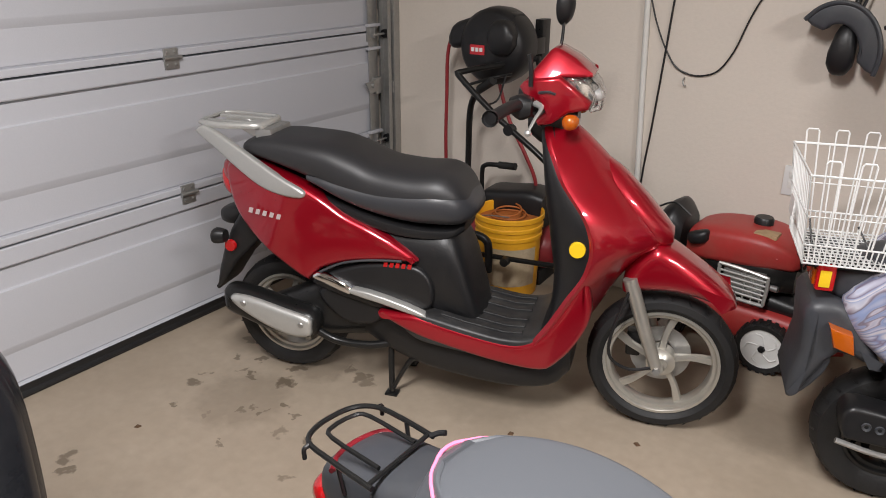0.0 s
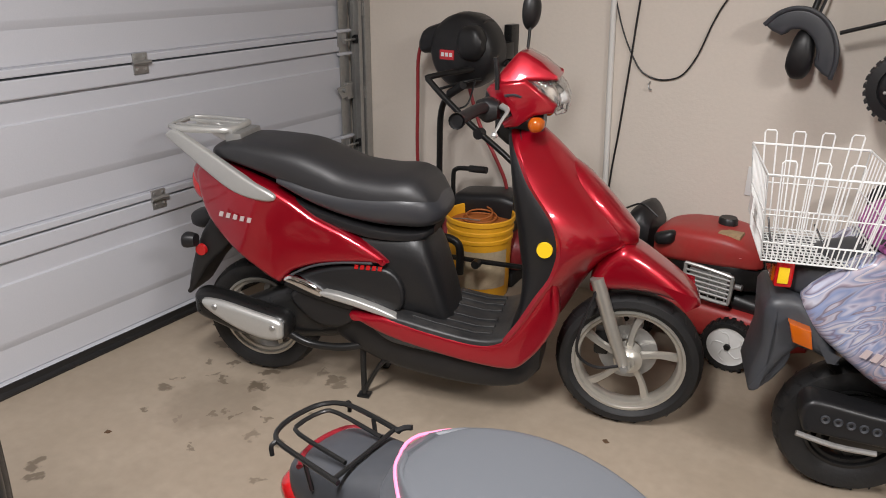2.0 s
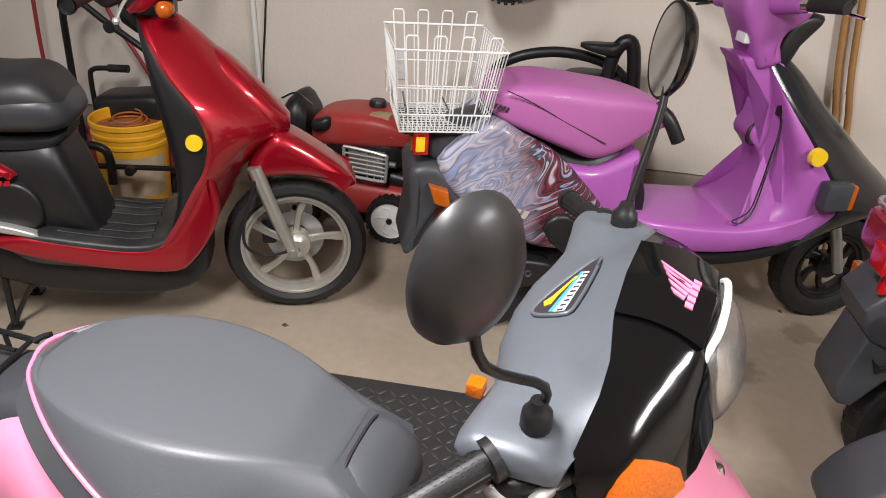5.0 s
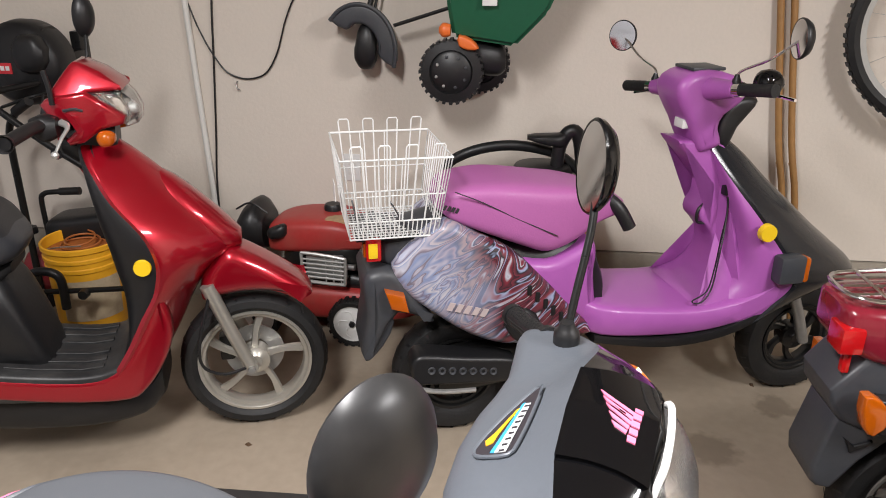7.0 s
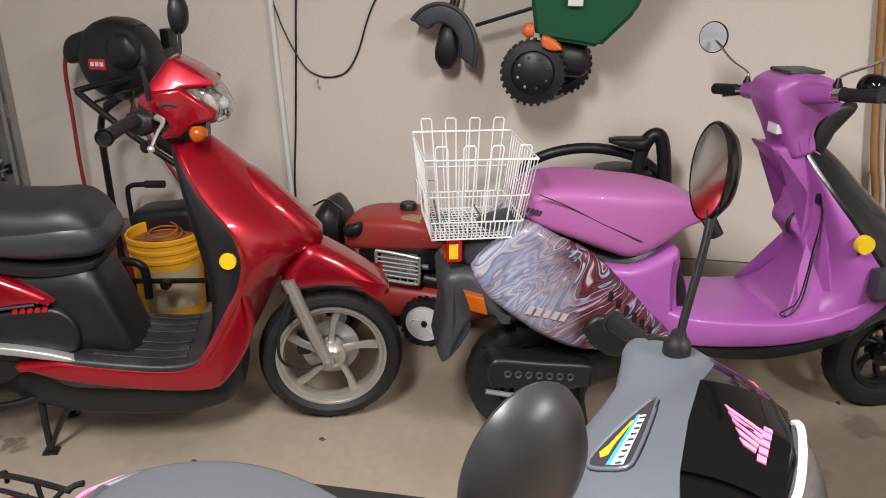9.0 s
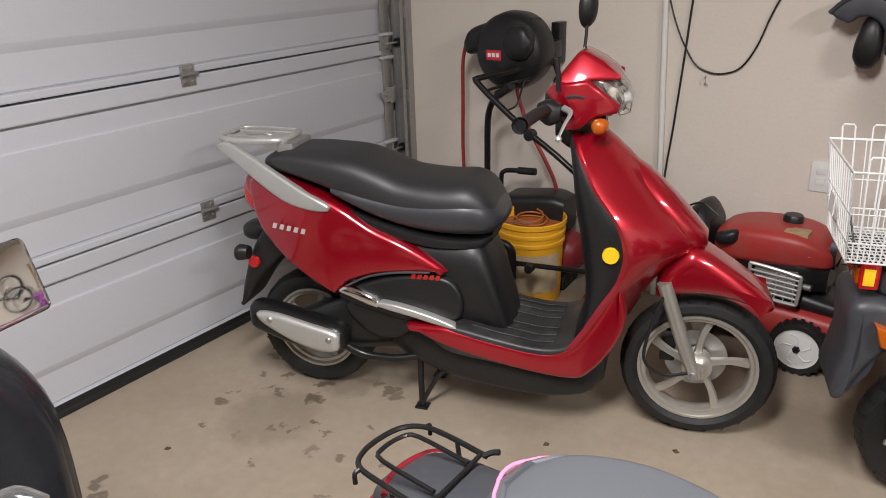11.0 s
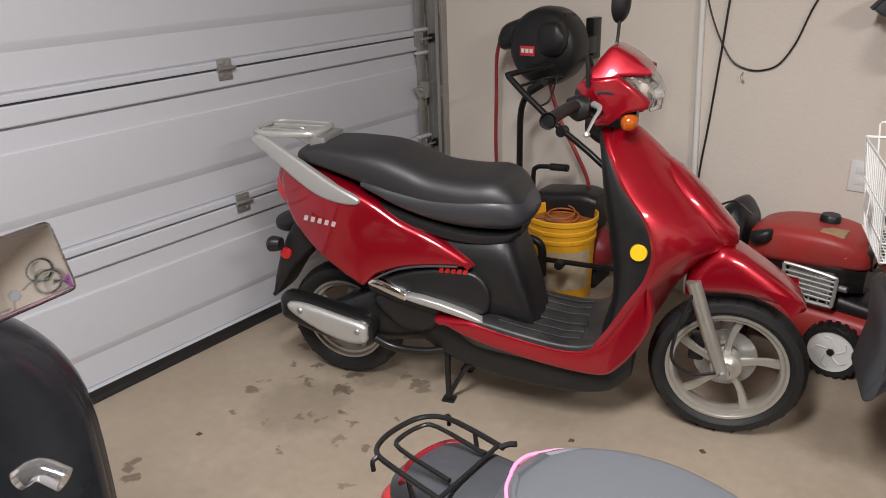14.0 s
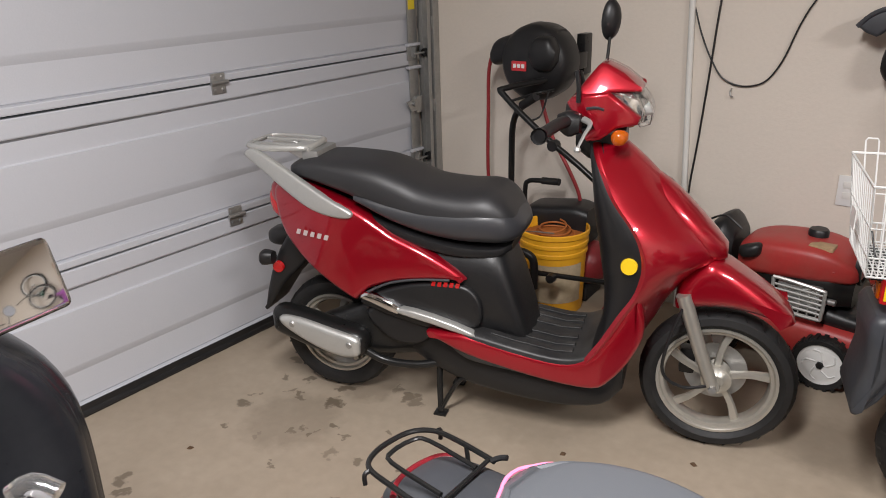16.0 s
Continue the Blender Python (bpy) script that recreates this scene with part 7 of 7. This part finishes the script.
    part("bag_flap", hull([(-0.42, 0.36, 0.42, 0.08, 0.03), (-0.38, 0.33, 0.50, 0.12, 0.03), (-0.33, 0.32, 0.53, 0.12, 0.03), (-0.29, 0.33, 0.48, 0.10, 0.03)], 3, 16, 2.4), BLACK, k, "black rear flap")
    part("cable", tube([(-0.40, -0.04, 0.50), (-0.33, -0.06, 0.535), (-0.26, -0.07, 0.50)], 0.004, 4, 6), BLACK, k)


def spreader():
    k = root("seed_spreader", 2.419, 0.0, 0.005, 0, "green hanging seed spreader with black wheels and orange knobs", "seed spreader")
    low = [(-0.03, -0.10, 1.175), (0.19, -0.10, 1.145), (0.19, -0.28, 1.145), (-0.03, -0.28, 1.175)]
    mid = [(-0.05, -0.06, 1.30), (0.30, -0.06, 1.265), (0.30, -0.32, 1.265), (-0.05, -0.32, 1.30)]
    top = [(-0.05, -0.03, 1.46), (0.36, -0.03, 1.43), (0.36, -0.36, 1.43), (-0.05, -0.36, 1.46)]
    b = rings([low, mid, top])
    bmesh.ops.bevel(b, geom=b.edges[:], offset=0.014, segments=2, affect="EDGES")
    part("hopper", b, GREEN, k, "green plastic hopper")
    part("hopper_rim", box((-0.065, -0.375, 1.43), (0.375, -0.015, 1.455), 0.008), GREEN, k)
    part("label", box((0.075, -0.345, 1.285), (0.125, -0.335, 1.325), 0.001), WHITE, k, "white label")
    part("frame", tube([(-0.02, -0.19, 1.05), (0.06, -0.19, 1.10), (0.12, -0.19, 1.16)], 0.02, 3, 10), BLACK, k)
    part("gearbox", hull([(0.0, 1.07, 1.14, 0.05, -0.19), (0.05, 1.04, 1.16, 0.07, -0.19), (0.13, 1.03, 1.15, 0.06, -0.18), (0.16, 1.05, 1.12, 0.04, -0.18)], 3, 16, 2.8), BLACK, k)
    part("axle", tube([(-0.03, -0.28, 1.055), (0.03, -0.06, 1.055)], 0.008, 1, 8), STEEL, k)
    for c in ((-0.032, -0.27, 1.055), (0.06, -0.05, 1.06)):
        wh = part("wheel", lathe([(0.0, -0.03), (0.066, -0.028), (0.074, -0.022), (0.078, -0.032), (0.108, -0.028), (0.112, 0.0), (0.108, 0.028), (0.07, 0.03), (0.0, 0.025)], c, "y", 36), BLACK, k, "black ribbed plastic wheel")
        for i in range(28):
            a = 2 * math.pi * i / 28
            bb = box((-0.006, -0.03, 0.106), (0.006, 0.03, 0.116))
            for v in bb.verts:
                v.co = Vector(c) + Matrix.Rotation(a, 3, "Y") @ v.co
            part("lug", bb, BLACK, wh, smooth=False)
        for i in range(8):
            a = 2 * math.pi * i / 8 + 0.3
            part("rivet", lathe([(0, -0.004), (0.005, -0.003), (0.006, 0)], (c[0] + 0.055 * math.cos(a), c[1] - 0.0285, c[2] + 0.055 * math.sin(a)), "y", 8), STEEL if i in (3, 4, 5) else DARK_GREY, wh)
    part("knob", hull([(-0.075, 1.19, 1.21, 0.012, -0.30), (-0.06, 1.175, 1.225, 0.022, -0.30), (-0.035, 1.18, 1.22, 0.018, -0.30)], 3, 12, 2.2), material("orange_plastic", (0.75, 0.16, 0.03), 0.4), k, "orange knob")
    part("dial", slab([(-0.005, 1.185), (0.04, 1.17), (0.065, 1.14), (0.03, 1.135), (-0.005, 1.15)], -0.325, -0.27, 0.01, 2), bpy.data.materials["orange_plastic"], k, "orange dial")
    part("handle_rod", tube([(-0.04, -0.15, 1.268), (-0.26, -0.13, 1.197)], 0.007, 1, 8), BLACK_METAL, k, "black handle rod")
    part("hanger", tube([(0.15, -0.03, 1.44), (0.15, 0.0, 1.455)], 0.008, 1, 8), STEEL, k)


def string_trimmer():
    k = root("string_trimmer", 2.054, 0.0, 0.006, 0, "grey string trimmer head hung upside down on the wall", "string trimmer")
    arc = [(-0.03 + 0.14 * math.cos(radians(a)), 1.10 + 0.17 * math.sin(radians(a))) for a in range(-20, 141, 20)]
    inner = [(-0.03 + 0.075 * math.cos(radians(a)), 1.10 + 0.10 * math.sin(radians(a))) for a in range(130, -25, -20)]
    part("guard", slab(arc + inner, -0.13, -0.06, 0.012, 2), DARK_GREY, k, "grey curved guard")
    part("guard_lip", tube([(-0.03 + 0.14 * math.cos(radians(a)), -0.13, 1.10 + 0.17 * math.sin(radians(a))) for a in range(-20, 141, 20)], 0.008, 3, 8), DARK_GREY, k)
    part("spool", hull([(-0.05, 1.06, 1.12, 0.03, -0.09), (-0.03, 1.03, 1.19, 0.04, -0.09), (0.01, 1.03, 1.20, 0.04, -0.09), (0.03, 1.06, 1.15, 0.03, -0.09)], 3, 16, 2.4), BLACK, k, "black line spool")
    part("fin", slab([(-0.13, 1.23), (-0.05, 1.24), (-0.03, 1.27), (-0.08, 1.265)], -0.11, -0.07, 0.006, 2), BLACK, k)
    part("shaft", tube([(-0.01, -0.08, 1.20), (0.02, -0.06, 1.35), (0.05, -0.04, 1.75), (0.06, -0.03, 1.95)], 0.011, 4, 10), BLACK_METAL, k, "black shaft")
    part("shaft_cable", tube([(0.01, -0.09, 1.20), (0.045, -0.07, 1.35), (0.075, -0.05, 1.75)], 0.005, 4, 8), BLACK, k)
    part("wall_hook", tube([(0.06, 0.0, 1.80), (0.06, -0.05, 1.80), (0.06, -0.055, 1.82)], 0.005, 3, 8), STEEL, k)


def shop_vacuum():
    k = root("shop_vacuum", 2.729, -0.265, 0, 0, "orange drum shop vacuum with black lid and hose", "vacuum cleaner")
    part("drum", lathe([(0.0, 0.06), (0.175, 0.06), (0.185, 0.08), (0.195, 0.50), (0.202, 0.52), (0.202, 0.545), (0.0, 0.55)], (0, 0, 0), "z", 40), CLAY, k, "orange plastic drum")
    part("lid", lathe([(0.205, 0.545), (0.207, 0.575), (0.18, 0.62), (0.12, 0.66), (0.115, 0.70), (0.10, 0.725), (0.0, 0.735)], (0, 0, 0), "z", 40), BLACK, k, "black motor lid")
    part("hose", tube([(-0.12, -0.05, 0.60), (-0.30, -0.02, 0.62), (-0.36, 0.0, 0.70), (-0.27, 0.0, 0.765), (-0.12, 0.02, 0.79), (0.04, 0.03, 0.765), (0.14, 0.03, 0.70)], 0.020, 6, 12), BLACK, k, "black ribbed hose")
    part("nozzle", hull([(-0.06, 0.825, 0.84, 0.02, -0.02), (-0.02, 0.815, 0.845, 0.04, -0.02), (0.05, 0.80, 0.85, 0.04, -0.02), (0.075, 0.80, 0.86, 0.03, -0.02)], 3, 14, 3), BLACK, k, "black floor nozzle")
    part("wand", tube([(0.05, -0.02, 0.70), (0.06, -0.02, 0.80), (0.09, -0.02, 0.855), (0.125, -0.02, 0.84), (0.15, -0.02, 0.70), (0.16, -0.02, 0.58)], 0.025, 5, 12), BLACK, k, "black bent wand")
    for a in (45, 135, 225, 315):
        x, y = 0.16 * math.cos(radians(a)), 0.16 * math.sin(radians(a))
        part("caster", lathe([(0, -0.012), (0.025, -0.012), (0.03, 0), (0.025, 0.012), (0, 0.012)], (x, y, 0.03), "y", 14), BLACK, k)
        part("caster_fork", box((x - 0.012, y - 0.016, 0.03), (x + 0.012, y + 0.016, 0.075), 0.003), BLACK, k)


def bicycle():
    k = root("bicycle", 4.133, -0.17, 0.006, -14, "black-tyred bicycle hung on the wall beside the pole", "bicycle")
    for c in ((0.0, 0.0, 1.22), (0.10, 0.09, 1.66)):
        ty = part("tyre", lathe([(0.305, -0.018), (0.325, -0.026), (0.345, -0.018), (0.352, 0), (0.345, 0.018), (0.325, 0.026), (0.305, 0.018)], c, "y", 60, closed=True), RUBBER, k, "black knobbly tyre")
        part("rim", lathe([(0.285, -0.012), (0.305, -0.014), (0.305, 0.014), (0.285, 0.012)], c, "y", 60, closed=True), SILVER, ty, "silver rim")
        part("hub", lathe([(0, -0.04), (0.025, -0.038), (0.022, 0), (0.025, 0.038), (0, 0.04)], c, "y", 16), SILVER, ty)
        for i in range(20):
            a = 2 * math.pi * i / 20
            part("spoke", tube([(c[0] + 0.022 * math.cos(a), c[1] + (0.02 if i % 2 else -0.02), c[2] + 0.022 * math.sin(a)), (c[0] + 0.288 * math.cos(a + 0.15), c[1], c[2] + 0.288 * math.sin(a + 0.15))], 0.0012, 1, 4), STEEL, ty)
        for i in range(64):
            a = 2 * math.pi * i / 64
            bb = box((-0.007, -0.019, 0.348), (0.006, 0.019, 0.356))
            for v in bb.verts:
                v.co = Vector(c) + Matrix.Rotation(a, 3, "Y") @ v.co
            part("lug", bb, RUBBER, ty, smooth=False)
    part("frame_tube", tube([(0.0, 0.04, 1.22), (0.35, 0.06, 1.45), (0.75, 0.05, 1.35)], 0.017, 3, 10), BLACK_METAL, k, "dark frame tube")
    part("fork", tube([(0.10, 0.05, 1.66), (0.35, 0.06, 1.45)], 0.014, 1, 10), BLACK_METAL, k)
    part("wall_hook", tube([(0.20, 0.16, 1.98), (0.20, 0.06, 1.99), (0.19, 0.04, 2.02)], 0.006, 3, 8), STEEL, k)


bucket()
air_compressor()
hand_edger()
hose_reel()
lawn_mower()
spreader()
string_trimmer()
shop_vacuum()
bicycle()
tagged(part("pipe", tube([(1.271, -0.014, 2.596), (1.316, -0.014, 1.236), (1.348, -0.014, 0.526), (1.366, -0.026, 0.000)], 0.0125, 3, 12), PVC), "white plastic pipe running down the wall", "pipe")
tagged(part("power_cord", tube([(1.516, -0.012, 2.556), (1.456, -0.010, 1.706), (1.419, -0.010, 1.241), (1.408, -0.010, 1.066), (1.386, -0.010, 0.756), (1.366, -0.010, 0.506), (1.376, -0.022, 0.206), (1.416, -0.03, 0.005)], 0.0042, 5, 8), BLACK), "black power cord hanging straight down the wall", "cord")
tagged(part("extension_cord", tube([(1.266, -0.010, 1.756), (1.306, -0.010, 1.356), (1.340, -0.010, 1.217), (1.376, -0.010, 1.126), (1.414, -0.010, 1.056), (1.456, -0.010, 1.001), (1.516, -0.010, 0.976), (1.576, -0.010, 0.979), (1.626, -0.010, 1.006), (1.671, -0.010, 1.081), (1.706, -0.010, 1.186), (1.729, -0.010, 1.244), (1.796, -0.010, 1.406), (1.836, -0.01, 1.806)], 0.0034, 5, 8), BLACK), "black cord looped across the wall", "cord")
tagged(part("cord_hook", tube([(1.494, 0.0, 0.961), (1.494, -0.018, 0.951), (1.498, -0.02, 0.936), (1.506, -0.015, 0.931)], 0.003, 3, 6), STEEL), "small metal cup hook in the wall", "hook")
pole = root("bamboo_pole", 3.69, -0.04, 0, 0, "tan bamboo pole leaning against the wall", "pole")
part("pole", tube([(-0.155, 0.018, 1.90), (-0.072, 0.010, 1.30), (0.0, 0.0, 0.80), (0.052, -0.015, 0.54), (0.12, -0.03, 0.0)], 0.013, 4, 14), WOOD, pole)
for z, x in ((1.55, -0.107), (1.12, -0.047), (0.70, 0.020), (0.30, 0.083)):
    part("node_ring", lathe([(0.013, -0.005), (0.0145, 0), (0.013, 0.005)], (x, 0.0 if z > 0.6 else -0.022, z), "z", 14), WOOD, pole)
pole2 = copy_thing(pole, pose(3.643, -0.034, 0, 0, 0, 0))
outlet = root("wall_outlet", 1.955, -0.0, 0, 0, "white plastic electrical outlet plate on the wall", "outlet")
part("cover_plate", box((-0.035, -0.006, 0.56), (0.035, 0.0, 0.675), 0.002), WHITE, outlet)
for z in (0.60, 0.64):
    part("socket", box((-0.016, -0.008, z - 0.013), (0.016, -0.005, z + 0.013), 0.002), PVC, outlet)
for place in LAMPS:
    lampbox = root("ceiling_light", *place[:2], 2.52, 0, "white ceiling tube light fixture", "ceiling light", "garage lights")
    part("housing", box((-0.14, -0.63, 0.0), (0.14, 0.63, 0.079), 0.01), WHITE, lampbox)

for i, (x, y) in enumerate(((1.82, -1.08), (1.47, -1.26), (3.52, -0.55), (2.28, -0.62), (0.47, -1.92), (3.05, -0.80))):
    b = rings([[(-0.012, 0, 0.0), (0, 0.008, 0.0), (0.013, 0.001, 0.0), (0.002, -0.009, 0.0)], [(-0.009, 0.001, 0.005), (0.0, 0.006, 0.007), (0.009, 0.0, 0.004), (0.002, -0.006, 0.006)]])
    chip = part("dry_leaf_bit", b, material("dry_leaf", (0.09, 0.05, 0.025), 0.8, 0, 0.3, 80), None, smooth=False)
    chip.matrix_world = pose(x, y, 0.0, 0, 0, 57 * i)
    tagged(chip, "small dry brown leaf bit on the concrete", "litter", "leaf bits")
